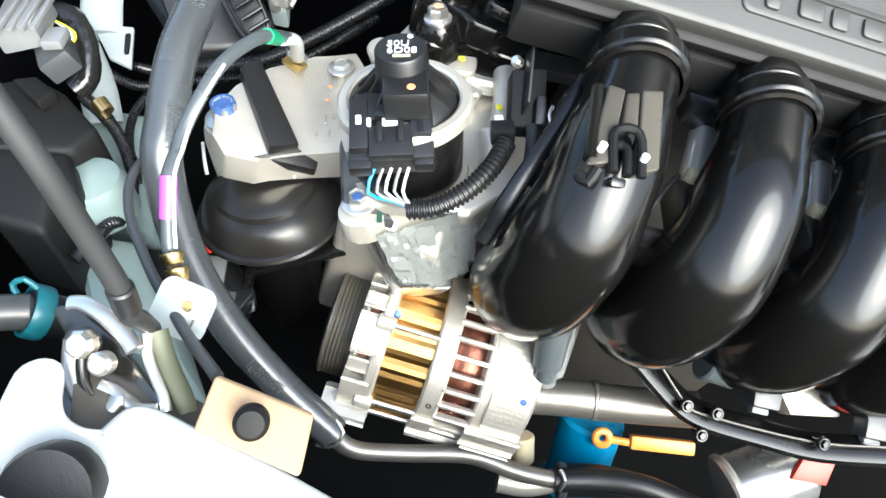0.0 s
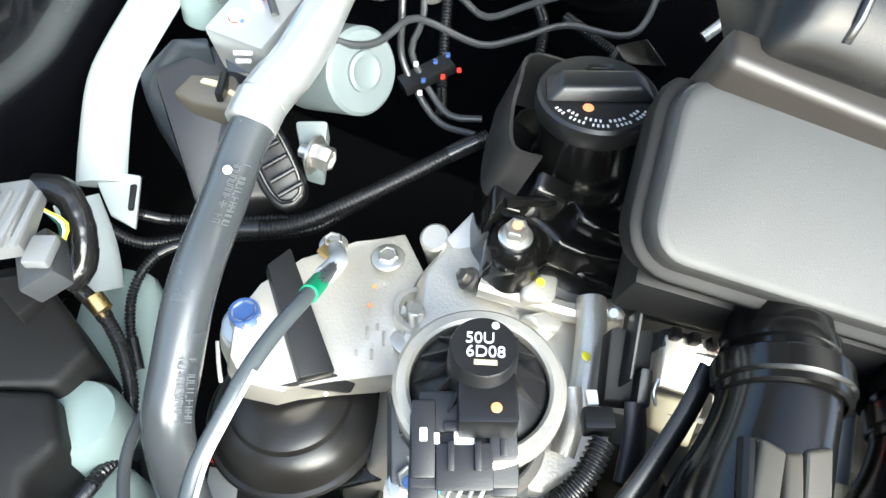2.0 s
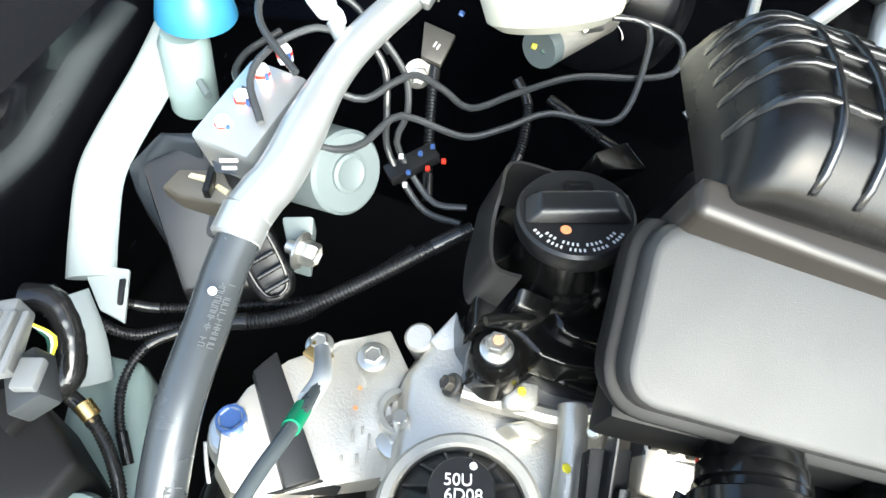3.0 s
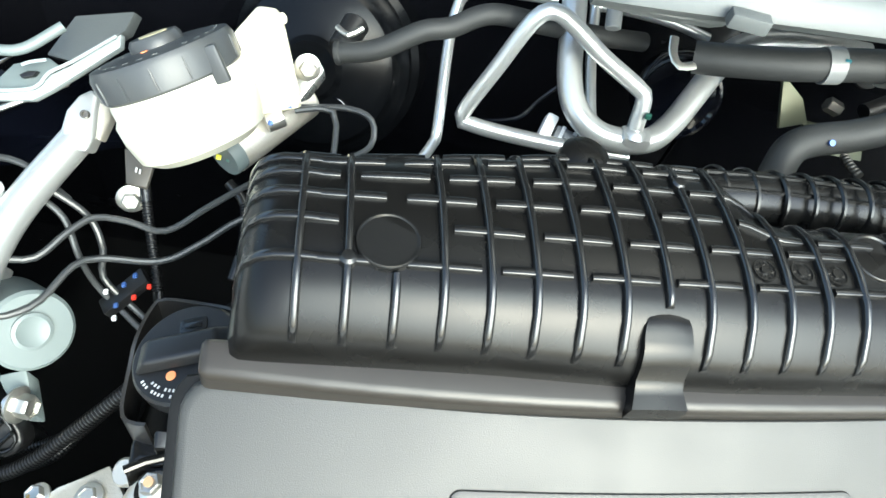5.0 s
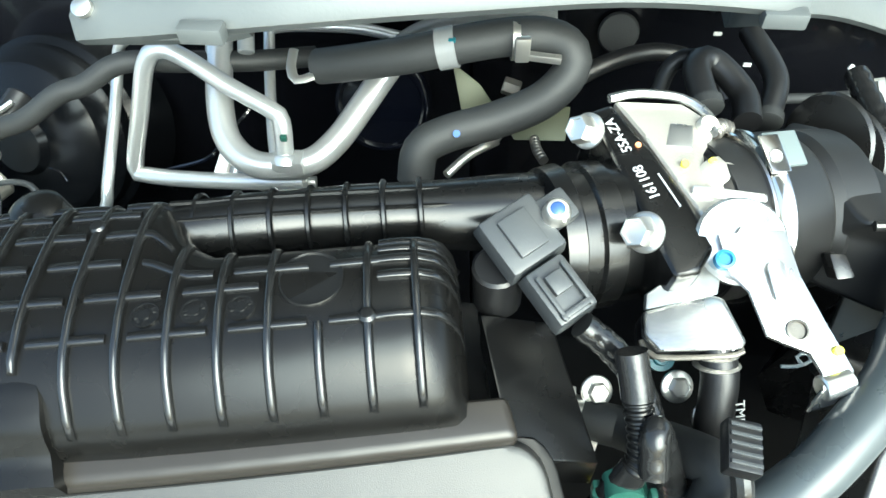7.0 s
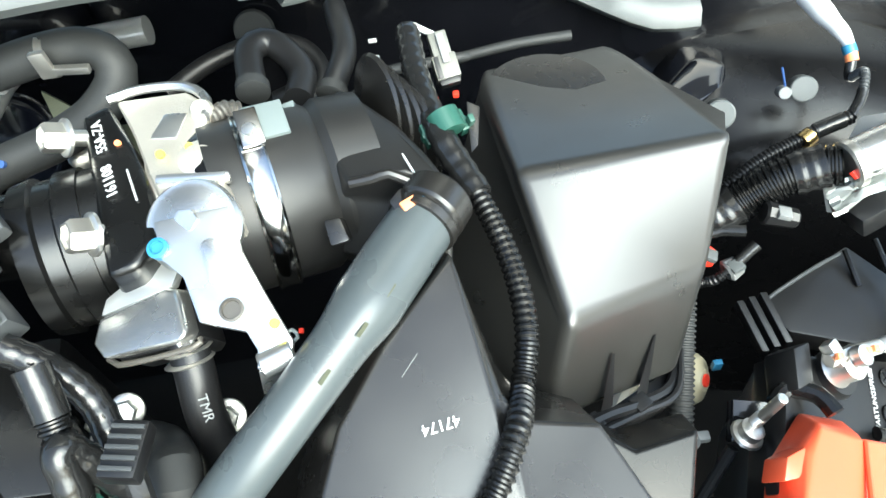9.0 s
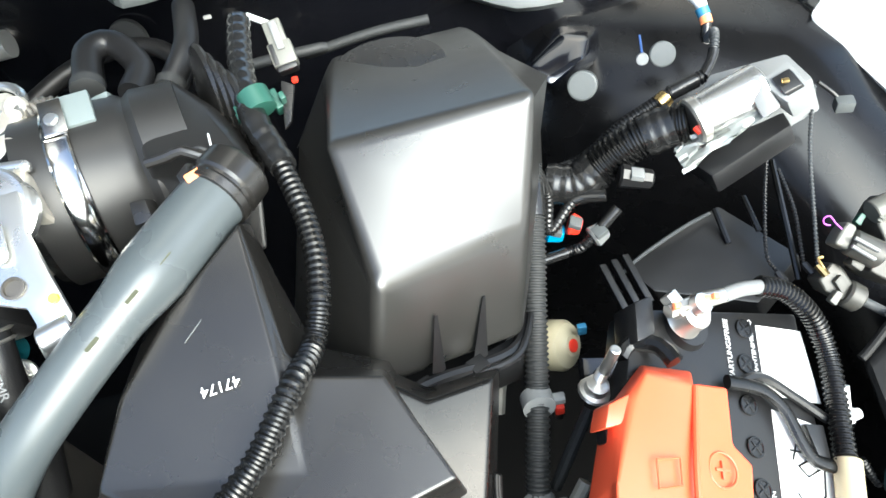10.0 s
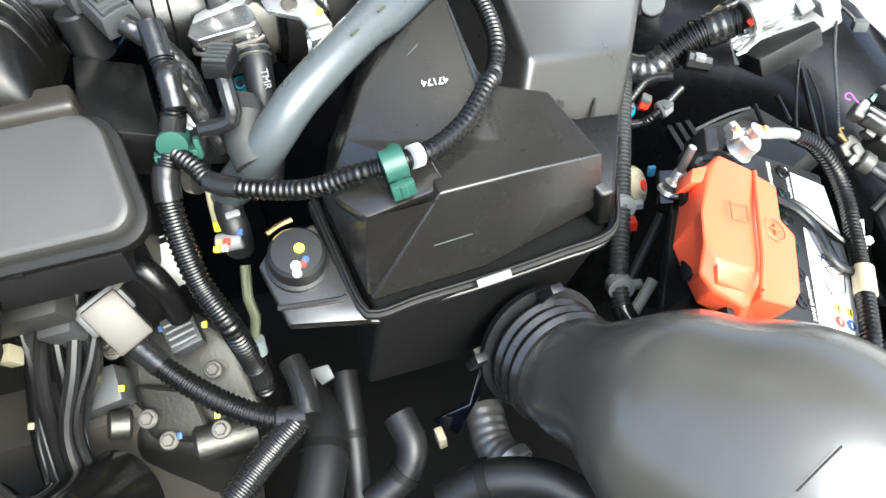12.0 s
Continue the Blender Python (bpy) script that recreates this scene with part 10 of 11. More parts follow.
horn = thing("horn", "cream round horn with a red centre mark", "horn", (0.7387, 0.1599, 0.6953))
hm = upright((0.7374, 0.1528, 0.7025), (0.72, -0.45, 0.45), (0, 0, 1)) @ Matrix.Scale(0.82, 4)
part("disc", lathe([(0.0, 0.010), (0.012, 0.010), (0.016, 0.006), (0.024, 0.004), (0.028, -0.002), (0.028, -0.02), (0.02, -0.034), (0, -0.034)], hm, 36), CREAM, horn)
part("centre", lathe([(0.0, 0.012), (0.007, 0.012), (0.0075, 0.009)], hm, 18), REDBIT, horn)
part("blue_tag", box((0.008, 0.005, 0.012), axes((0.7533, 0.1565, 0.7186), (1, 0, 0)), 0.001), BLUECAP, horn)
part("bracket", tube([(0.7271, 0.1711, 0.6924), (0.6993, 0.1766, 0.6852), (0.6751, 0.1539, 0.6659), (0.6654, 0.1294, 0.6443)], 0.009, 10), ALU, horn)
for lab, p, q, m in (("blue plug in the corner behind the battery", (0.7453, 0.2608, 0.7320), (0.7602, 0.2568, 0.7278), BLUE), ("red plug in the corner behind the battery", (0.7654, 0.2574, 0.7415), (0.7760, 0.2535, 0.7375), REDBIT), ("black pipe stub in the corner", (0.7623, 0.2903, 0.7712), (0.7821, 0.2771, 0.7584), SATIN), ("grey plug on the inner wing", (0.7826, 0.2383, 0.7370), (0.7965, 0.2435, 0.7410), GREYCONN), ("grey plug on the inner wing", (0.8128, 0.2642, 0.7858), (0.8417, 0.2578, 0.7787), BLACK)):
    t = thing("wing_plug", lab, "connector", p)
    part("body", rod(p, q, 0.011, 0.009, 8, 0.002), m, t)
    part("lock", box((0.012, 0.012, 0.006), axes(V(p) * 0.5 + V(q) * 0.5 + V(0, -0.004, 0.008), V(q) - V(p)), 0.0015), COWL if m is not BLACK else GREYCONN, t)
conduit("wiring_loom", "thin black loom across the corner", [(0.7326, 0.2282, 0.7301), (0.7634, 0.2381, 0.7242), (0.7774, 0.2356, 0.7347), (0.8093, 0.2496, 0.7593)], 0.0038)
conduit("wiring_loom", "black taped loom under the plugs", [(0.7377, 0.2671, 0.8187), (0.7486, 0.2653, 0.7763), (0.7462, 0.2479, 0.7472), (0.7738, 0.2659, 0.7622), (0.8005, 0.2590, 0.7683)], 0.0045, 0.0006, 0.004, TAPE)
fan = thing("inner_wing_panel", "dark plastic inner wing panel with pressed ribs", "panel", (0.8748, 0.2377, 0.7129))
part("panel", plate([(0.8065, 0.2119, 0.7211), (0.9174, 0.2754, 0.7031), (0.9736, 0.2123, 0.6861), (0.9161, 0.1669, 0.6901), (0.8237, 0.1805, 0.7198)], (0.01, 0.0, -0.03), 0.003), BLACK, fan)
for p, q in (((0.9084, 0.2635, 0.7132), (0.9100, 0.2281, 0.7029)), ((0.9373, 0.2699, 0.7170), (0.9403, 0.2337, 0.7059)), ((0.9684, 0.2891, 0.7381), (0.9551, 0.1782, 0.6976))):
    part("rib", tube([p, V(p) * 0.5 + V(q) * 0.5, q], 0.003, 8), SATIN, fan)
for k in range(3):
    p = V((0.7804, 0.2040, 0.7420)) + V(0.011 * k, 0.003 * k, 0)
    part("fin", plate([p, p + V(0.006, 0, 0), p + V(0.016, -0.045, -0.012), p + V(0.010, -0.045, -0.012)], (0, 0, -0.012), 0.001), BLACK, fan)
part("edge", tube([(0.8034, 0.2049, 0.7218), (0.8251, 0.2203, 0.7206), (0.8711, 0.2446, 0.7189), (0.9027, 0.2612, 0.7115)], 0.0018, 8), DKGREYCONN, fan)

# corrugated harness into the film-wrapped connector
harness = thing("main_harness", "thick black corrugated harness into a film-wrapped metal connector", "wiring", (0.8242, 0.2648, 0.8172))
part("sleeve", tube([(0.7552, 0.2893, 0.7630), (0.7790, 0.2838, 0.7636), (0.8050, 0.2884, 0.7792), (0.8319, 0.2897, 0.7985), (0.8572, 0.2885, 0.8092), (0.8779, 0.2825, 0.8161)], 0.0165, 18, ridge=0.0022, pitch=0.0055), SATIN, harness)
part("tape_wrap", tube([(0.7529, 0.2909, 0.7645), (0.7790, 0.2838, 0.7636), (0.7992, 0.2873, 0.7746)], 0.0195, 16, ridge=0.0008, pitch=0.01), TAPE, harness)
part("tape_wrap", tube([(0.8421, 0.2893, 0.8028), (0.8668, 0.2868, 0.8125)], 0.0192, 16, ridge=0.0008, pitch=0.009), TAPE, harness)
conn = part("metal_shell", rod((0.8791, 0.2794, 0.8200), (0.9395, 0.2909, 0.8329), 0.0185, 0.021, 32, 0.003), MACHINED, harness, "bright metal connector shell")
part("shell_ring", rod((0.8776, 0.2776, 0.8185), (0.8871, 0.2795, 0.8209), 0.0215, seg=32, bev=0.002), STEEL, conn)
part("collar", loft([[(0.9183, 0.2844, 0.8482), (0.9307, 0.2834, 0.8532), (0.9419, 0.2567, 0.8366), (0.9280, 0.2544, 0.8289)], [(0.9386, 0.3230, 0.8208), (0.9526, 0.3261, 0.8226), (0.9703, 0.3027, 0.8019), (0.9523, 0.2948, 0.7962)]], 0.003), GREYCONN, conn)
part("film", crumple([(0.8637, 0.2423, 0.7960), (0.8608, 0.2661, 0.8032), (0.9552, 0.2884, 0.8365), (0.9763, 0.2751, 0.8372)], 0.0028, 3), FOIL, harness, "crumpled clear film")
part("cradle", plate([(0.8657, 0.2794, 0.7945), (0.9368, 0.2821, 0.8125), (0.9849, 0.2909, 0.8304), (0.9740, 0.3213, 0.8371), (0.9140, 0.3349, 0.8190)], (0.01, -0.01, -0.03), 0.003), GREYCONN, harness)
part("end_socket", plate([(0.9316, 0.2827, 0.8461), (0.9589, 0.2933, 0.8535), (0.9697, 0.2666, 0.8435), (0.9474, 0.2590, 0.8383)], (0.01, 0, -0.02), 0.003), GREYCONN, harness)
part("socket_mouth", plate([(0.9403, 0.2792, 0.8491), (0.9562, 0.2839, 0.8523), (0.9616, 0.2682, 0.8466), (0.9460, 0.2639, 0.8438)], (0.004, 0, -0.004), 0.001), BLACK, harness)
part("gold_pin", box((0.006, 0.004, 0.003), axes((0.9482, 0.2713, 0.8512), (1, 0, 0)), 0.001), BRASS, harness)
part("base_box", plate([(0.8708, 0.2766, 0.7853), (0.8852, 0.2376, 0.7909), (0.9599, 0.2631, 0.8083), (0.9622, 0.2912, 0.8057)], (0.01, 0.0, -0.025), 0.004), BLACK, harness)
part("red_wire", rod((0.8772, 0.2675, 0.8231), (0.8808, 0.2624, 0.8199), 0.003, seg=8), REDBIT, harness)
conduit("wiring_loom", "thin corrugated loom with a brass tie beside the harness", [(0.7553, 0.3032, 0.7617), (0.7940, 0.3113, 0.7664), (0.8316, 0.3263, 0.7836), (0.8611, 0.3334, 0.7945), (0.8811, 0.3373, 0.8033), (0.9118, 0.3418, 0.8119)], 0.0058, 0.0012, 0.0036, None, [("tie", (0.8683, 0.3305, 0.7982), (0.8766, 0.3349, 0.8015), 0.0085, BRASS)])
conduit("wiring_loom", "thin braided sleeve rising to the wing lamp", [(0.9118, 0.3418, 0.8119), (0.9259, 0.3592, 0.8193), (0.9332, 0.3798, 0.8297), (0.9345, 0.3972, 0.8094), (0.9386, 0.4120, 0.8210)], 0.0035, 0.0010, 0.0030, DKGREYCONN)
wp = thing("washer_pipe", "white plastic tube with a blue and orange end", "pipe", (0.9302, 0.4366, 0.8411))
part("tube", tube([(0.9386, 0.4177, 0.8255), (0.9356, 0.4341, 0.8323), (0.9294, 0.4613, 0.8353), (0.9241, 0.4960, 0.8377)], 0.009, 12, radii=[0.005, 0.008, 0.011, 0.012]), WHITE, wp)
part("blue_band", rod((0.9351, 0.4197, 0.8299), (0.9371, 0.4135, 0.8248), 0.0065, seg=12), BLUECAP, wp)
part("orange_band", rod((0.9371, 0.4135, 0.8248), (0.9376, 0.4074, 0.8199), 0.006, seg=12), ORANGEDOT, wp)
for pts, m in (([(0.9950, 0.3011, 0.8123), (0.9764, 0.2534, 0.7861), (0.9636, 0.1966, 0.7519), (0.9597, 0.1699, 0.7296)], CLEAR), ([(0.9535, 0.2802, 0.7707), (0.9419, 0.2402, 0.7375), (0.9311, 0.1996, 0.7170), (0.9331, 0.1806, 0.7139)], BLACK), ([(0.9597, 0.2628, 0.7556), (0.9624, 0.2262, 0.7377), (0.9574, 0.1835, 0.7150)], BLACK)):
    t = thing("bead_chain", "thin beaded sleeve hanging on the inner wing", "wiring", pts[1], "beaded sleeves")
    part("sleeve", tube(pts, 0.0011, 8, ridge=0.0009, pitch=0.0032), BLACK if m is BLACK else DKGREYCONN, t)
    part("end", rod(pts[-1], V(pts[-1]) + V(0.004, -0.01, -0.003), 0.0035, seg=8), BLACK if m is BLACK else BRASS, t)
for pts in ([(1.0285, 0.2996, 0.7830), (1.0202, 0.3089, 0.7913), (1.0065, 0.3138, 0.8027)],):
    t = thing("wing_clip", "grey plastic wire clip on the wing edge", "clip", pts[0])
    part("clip", box((0.016, 0.012, 0.012), axes(pts[0], (1, -0.2, 0)), 0.002), COWL, t)
    part("wire", tube(pts, 0.0018, 8), BLACK, t)

# lamp connectors on the right wing
lc = thing("lamp_connector_block", "olive grey lamp levelling motor with plugged connector", "connector", (1.0339, 0.1793, 0.7261))
part("body", plate([(1.0250, 0.1983, 0.7630), (1.0331, 0.2020, 0.7658), (1.0565, 0.1773, 0.7431), (1.0401, 0.1618, 0.7304), (1.0317, 0.1648, 0.7334), (1.0410, 0.1513, 0.7211), (1.0266, 0.1414, 0.7132), (1.0118, 0.1475, 0.7192), (0.9976, 0.1559, 0.7272), (1.0146, 0.1740, 0.7422), (1.0102, 0.1846, 0.7518)], (-0.0015, 0.0263, -0.0301), 0.004, 3), OLIVEGREY, lc)
part("side_step", plate([(1.0231, 0.1599, 0.7349), (1.0371, 0.1489, 0.7246), (1.0245, 0.1397, 0.7171), (1.0109, 0.1460, 0.7233), (1.0164, 0.1438, 0.7211)], (-0.0004, 0.0066, -0.0075), 0.001), OLIVEGREY, lc)
part("top_rail", tube([(1.0247, 0.1960, 0.7650), (1.0363, 0.1876, 0.7571), (1.0512, 0.1742, 0.7447)], 0.0016, 8), GREYCONN, lc)
part("adjuster", rod((1.0080, 0.1934, 0.7569), (1.0256, 0.1974, 0.7596), 0.0105, seg=24, bev=0.001), PALEGREY, lc, "pale toothed adjuster wheel")
for k in range(6):
    part("tooth", rod(V((1.0204, 0.1912, 0.7663)).lerp(V((1.0098, 0.1817, 0.7586)), k / 5), V((1.0178, 0.1930, 0.7681)).lerp(V((1.0073, 0.1836, 0.7603)), k / 5), 0.0013, seg=6), PALEGREY, lc)
barrel = part("plug_barrel", rod((0.9817, 0.1751, 0.7502), (1.0049, 0.1622, 0.7378), 0.0115, 0.0125, 24, 0.002), OLIVEGREY, lc)
part("barrel_rib", rod((0.9802, 0.1681, 0.7627), (0.9974, 0.1577, 0.7528), 0.0018, seg=8), GREYCONN, barrel)
part("barrel_rib", rod((0.9769, 0.1632, 0.7586), (0.9932, 0.1529, 0.7488), 0.0018, seg=8), GREYCONN, barrel)
part("plug_cap", plate([(0.9744, 0.1778, 0.7608), (0.9824, 0.1833, 0.7653), (0.9888, 0.1790, 0.7612), (0.9781, 0.1651, 0.7495), (0.9676, 0.1710, 0.7552)], (-0.0007, 0.0118, -0.0135), 0.003, 3), PALEGREY, barrel)
part("plug_foot", plate([(0.9818, 0.1621, 0.7414), (0.9926, 0.1569, 0.7364), (0.9875, 0.1529, 0.7331), (0.9798, 0.1585, 0.7384)], (-0.0005, 0.0092, -0.0105), 0.002), OLIVEGREY, barrel)
part("green_insert", plate([(0.9882, 0.1837, 0.7627), (0.9950, 0.1886, 0.7666), (0.9980, 0.1863, 0.7645), (0.9919, 0.1805, 0.7597)], (-0.0002, 0.0039, -0.0045), 0.001), GREEN, lc)
part("purple_wire", tube([(0.9771, 0.1808, 0.7593), (0.9723, 0.1856, 0.7638), (0.9690, 0.1903, 0.7680), (0.9637, 0.1894, 0.7675), (0.9633, 0.1860, 0.7645), (0.9680, 0.1846, 0.7631)], 0.0007, 8), PURPLE, lc)
part("pin", lathe([(0.0028, 0), (0.0030, 0.001), (0.0016, 0.001), (0.0014, -0.001), (0, -0.001)], upright((0.9998, 0.1557, 0.7442), (0.0364, -0.6581, 0.7521)), 16), WHITE, lc)
l2 = thing("lamp_plug", "olive grey bulb plug with a tan wire beside the lamp connector", "connector", (0.9789, 0.1637, 0.7084))
part("body", plate([(0.9580, 0.1601, 0.7222), (0.9719, 0.1697, 0.7300), (0.9802, 0.1656, 0.7259), (0.9870, 0.1537, 0.7152), (0.9760, 0.1436, 0.7069), (0.9620, 0.1517, 0.7147)], (-0.0008, 0.0145, -0.0165), 0.003, 3), OLIVEGREY, l2)
part("latch", plate([(0.9613, 0.1423, 0.7144), (0.9696, 0.1483, 0.7193), (0.9740, 0.1454, 0.7165), (0.9659, 0.1382, 0.7106)], (-0.0003, 0.0053, -0.0060), 0.0015), PALEGREY, l2)
part("body_step", plate([(0.9685, 0.1545, 0.7235), (0.9756, 0.1583, 0.7265), (0.9808, 0.1507, 0.7195), (0.9733, 0.1454, 0.7152)], (-0.0003, 0.0053, -0.0060), 0.0015), OLIVEGREY, l2)
part("flange", rod((0.9800, 0.1531, 0.7070), (0.9918, 0.1461, 0.7003), 0.0125, 0.0125, 24, 0.002), OLIVEGREY, l2)
part("stem", rod((0.9963, 0.1491, 0.6948), (1.0262, 0.1406, 0.6726), 0.0042, seg=12), DKGREYCONN, l2)
part("brass_wire", tube([(0.9632, 0.1636, 0.7290), (0.9603, 0.1687, 0.7336), (0.9591, 0.1720, 0.7365), (0.9633, 0.1722, 0.7366)], 0.0013, 6), BRASS, l2)
l3 = thing("lamp_bulb_holder", "teal bulb holder on the lamp housing", "connector", (0.9769, 0.0112, 0.6339))
part("holder", rod((0.9711, 0.0178, 0.6333), (0.9877, 0.0056, 0.6417), 0.013, 0.015, 12, 0.003), DKTEAL, l3)
part("lock", box((0.014, 0.012, 0.014), axes((0.9818, 0.0190, 0.6534), (1, 0, 0)), 0.002), DKTEAL, l3)
part("wire", tube([(0.9675, 0.0148, 0.6244), (0.9604, 0.0251, 0.6335), (0.9567, 0.0331, 0.6404)], 0.003, 8, ridge=0.0008, pitch=0.003), BLACK, l3)
lamp = thing("headlamp_housing", "dark grey plastic back of the headlamp housing", "headlamp", (0.9901, 0.0596, 0.6872))
part("housing", loft([[(0.9815, 0.1050, 0.6736), (1.0357, 0.1330, 0.6943), (1.0639, 0.0720, 0.6936), (1.0272, -0.0255, 0.6395), (0.9816, 0.0291, 0.6488)], [(1.0645, 0.1739, 0.5307), (1.1624, 0.2286, 0.5322), (1.2171, 0.1537, 0.5184), (1.1426, 0.0308, 0.4449), (1.0666, 0.0870, 0.4966)]], 0.012, 3), HOUSING, lamp)
part("edge_ridge", tube([(0.9815, 0.1050, 0.6736), (1.0357, 0.1330, 0.6943), (1.0639, 0.0720, 0.6936)], 0.004, 10), HOUSING, lamp)
pin = thing("battery_tray_pin", "white plastic pin beside the battery cable", "clip", (0.9514, 0.0647, 0.6808))
part("pin", tube([(0.9483, 0.0764, 0.6914), (0.9470, 0.0633, 0.6798), (0.9485, 0.0537, 0.6710)], 0.004, 8), WHITE, pin)
part("head", lathe([(0.005, 0), (0.004, 0.004), (0, 0.005)], upright((0.9505, 0.0563, 0.6800), BN), 12), WHITE, pin)
jug = thing("lamp_bulb_cover", "dark round bulb cover behind the headlamp", "lamp", (0.9464, -0.0579, 0.6210))
part("cover", lathe([(0.0, 0.02), (0.012, 0.016), (0.017, 0.0), (0.017, -0.02), (0.01, -0.03)], upright((0.9506, -0.0510, 0.6274), (-0.2, -0.6, 0.7)), 24), DKHOSE, jug)
part("ring", lathe([(0.017, -0.014), (0.021, -0.012), (0.021, -0.004), (0.017, -0.002)], upright((0.9506, -0.0510, 0.6274), (-0.2, -0.6, 0.7)), 28), FLANGE, jug)

# pressed circles and strut tower on the inner wing
tower = thing("strut_tower", "glossy black painted strut tower with round rubber plugs", "body panel", (0.8225, 0.4257, 0.7959), kind="structure")
part("dome", loft([[(0.7600, 0.4092, 0.8116), (0.8055, 0.4556, 0.8090), (0.8325, 0.4407, 0.8081), (0.8186, 0.4085, 0.8078), (0.7773, 0.3825, 0.8013)], [(0.7627, 0.4887, 0.7476), (0.8219, 0.5740, 0.7509), (0.8834, 0.5634, 0.7386), (0.8564, 0.4871, 0.7411), (0.7924, 0.4423, 0.7330)]], 0.014, 4), PAINTGLOSS, tower)
for p, r in (((0.8085, 0.3799, 0.7973), 0.0145), ((0.8916, 0.3939, 0.8046), 0.0125), ((0.8683, 0.3844, 0.8110), 0.006)):
    part("plug", lathe([(0.0, 0.001), (r * 0.9, 0.001), (r, 0.0), (r, -0.02)], upright(p, (-0.25, -0.75, 0.55), (1, 0, 0)), 30), COWL if r > 0.007 else GREYCONN, tower)
part("blue_mark", tube([(0.8728, 0.4106, 0.8197), (0.8691, 0.3896, 0.8153)], 0.0012, 6), BLUEPAINT, tower)

# ---------------------------------------------------------------- intake snorkel over the front
snorkel = thing("intake_snorkel", "big glossy black plastic intake elbow with bellows rings", "intake duct", (0.6557, -0.1989, 0.8152))
SN = [(0.6044, -0.0856, 0.7313), (0.6149, -0.1111, 0.7409), (0.6402, -0.1536, 0.7759), (0.6792, -0.1952, 0.7902), (0.7240, -0.2235, 0.7823), (0.7789, -0.2585, 0.7463), (0.8662, -0.2872, 0.6666)]
part("elbow", tube(SN, 0.06, 48, 0.008, radii=[0.044, 0.050, 0.078, 0.095, 0.100, 0.098, 0.095]), SNORKEL, snorkel)
d0 = (V(SN[1]) - V(SN[0])).normalized()
for k in range(3):
    part("bellows_ring", lathe([(0.042, -0.006), (0.048, -0.005), (0.0515, -0.001), (0.0515, 0.001), (0.048, 0.005), (0.042, 0.006)], upright(V(SN[0]) + d0 * (-0.012 + 0.0125 * k), d0, (0, 0, 1)), 48), AIRBOX, snorkel)
part("mouth_flange", lathe([(0.04, -0.004), (0.056, -0.004), (0.057, 0.004), (0.05, 0.005)], upright(V(SN[0]) - d0 * 0.026, d0, (0, 0, 1)), 48), BLACK, snorkel)
part("scratch", rod((0.6843, -0.2692, 0.8646), (0.7088, -0.2550, 0.8784), 0.0006, seg=5), BLACK, snorkel)

# ---------------------------------------------------------------- gearbox top and its wiring
gb = thing("gearbox", "dull cast aluminium gearbox top with bosses and bolts", "gearbox", (0.2495, -0.0147, 0.6382))
part("casing", loft([[(0.2009, 0.0164, 0.6985), (0.2631, 0.0420, 0.7090), (0.3093, 0.0152, 0.6813), (0.3371, -0.0473, 0.6324), (0.2930, -0.0765, 0.6180), (0.2088, -0.0581, 0.6237)], [(0.1056, 0.0899, 0.5754), (0.1945, 0.1471, 0.5747), (0.2886, 0.1209, 0.5469), (0.3348, 0.0177, 0.4993), (0.2669, -0.0433, 0.4676), (0.1164, -0.0147, 0.4705)]], 0.012, 3), GEARCAST, gb)
part("shoulder", loft([[(0.2195, -0.0273, 0.6827), (0.2737, -0.0376, 0.6786), (0.2915, -0.0750, 0.6478), (0.2302, -0.0620, 0.6477)], [(0.1848, 0.0090, 0.6347), (0.2541, 0.0043, 0.6288), (0.2756, -0.0467, 0.5774), (0.1953, -0.0371, 0.5883)]], 0.008, 3), GEARCAST, gb)
part("boss", rod((0.2727, -0.0775, 0.6457), (0.3281, -0.0597, 0.6343), 0.017, 0.02, 28, 0.003), GEARCAST, gb)
part("boss", rod((0.1888, -0.0535, 0.6569), (0.2079, -0.0477, 0.6483), 0.014, 0.015, 20, 0.003), GEARCAST, gb)
part("selector", box((0.05, 0.036, 0.04), axes((0.1843, -0.0278, 0.6757), (0.95, 0.25, 0.1), (0, -0.5, 0.86)), 0.004), DKGREYCONN, gb)
part("sensor_clip", box((0.03, 0.036, 0.018), axes((0.2715, 0.0000, 0.7163), (0.9, 0.4, 0.1), (0, -0.4, 0.9)), 0.003), DKGREYCONN, gb)
for k in range(4):
    part("clip_rib", box((0.024, 0.002, 0.002), axes((0.2727, -0.0019, 0.7186), (0.9, 0.4, 0.1), (0, -0.4, 0.9)), 0.0005, (0, -0.012 + 0.007 * k, 0.011)), GREYCONN, gb)
for p in ((0.2332, -0.0580, 0.6687), (0.2920, -0.0199, 0.6819), (0.3018, -0.0725, 0.6616), (0.2068, -0.0098, 0.7146), (0.2477, -0.0695, 0.6470)):
    hex_bolt("gearbox_bolt", p, (0.1, -0.5, 0.85), 0.006, 0.007, DARKSTEEL, "dull bolt on the gearbox", 1.5)
for p, m in (((0.2936, 0.0010, 0.7240), YELLOW), ((0.3003, -0.0643, 0.6727), YELLOW), ((0.2134, -0.0383, 0.6930), YELLOW), ((0.2532, 0.0011, 0.7248), BLUEPAINT), ((0.2640, -0.0753, 0.6622), BLUEPAINT), ((0.1559, -0.0826, 0.7132), CREAM)):
    part("paint_mark", box((0.005, 0.006, 0.003), upright(p, (0, -0.5, 0.85)), 0.001), m, gb)
for p in ((0.1912, -0.0166, 0.7222), (0.2165, -0.0196, 0.7329)):
    part("fitting", rod(p, V(p) + V(0.02, 0.006, 0.004), 0.006, 0.004, 12, 0.001), GEARCAST, gb)
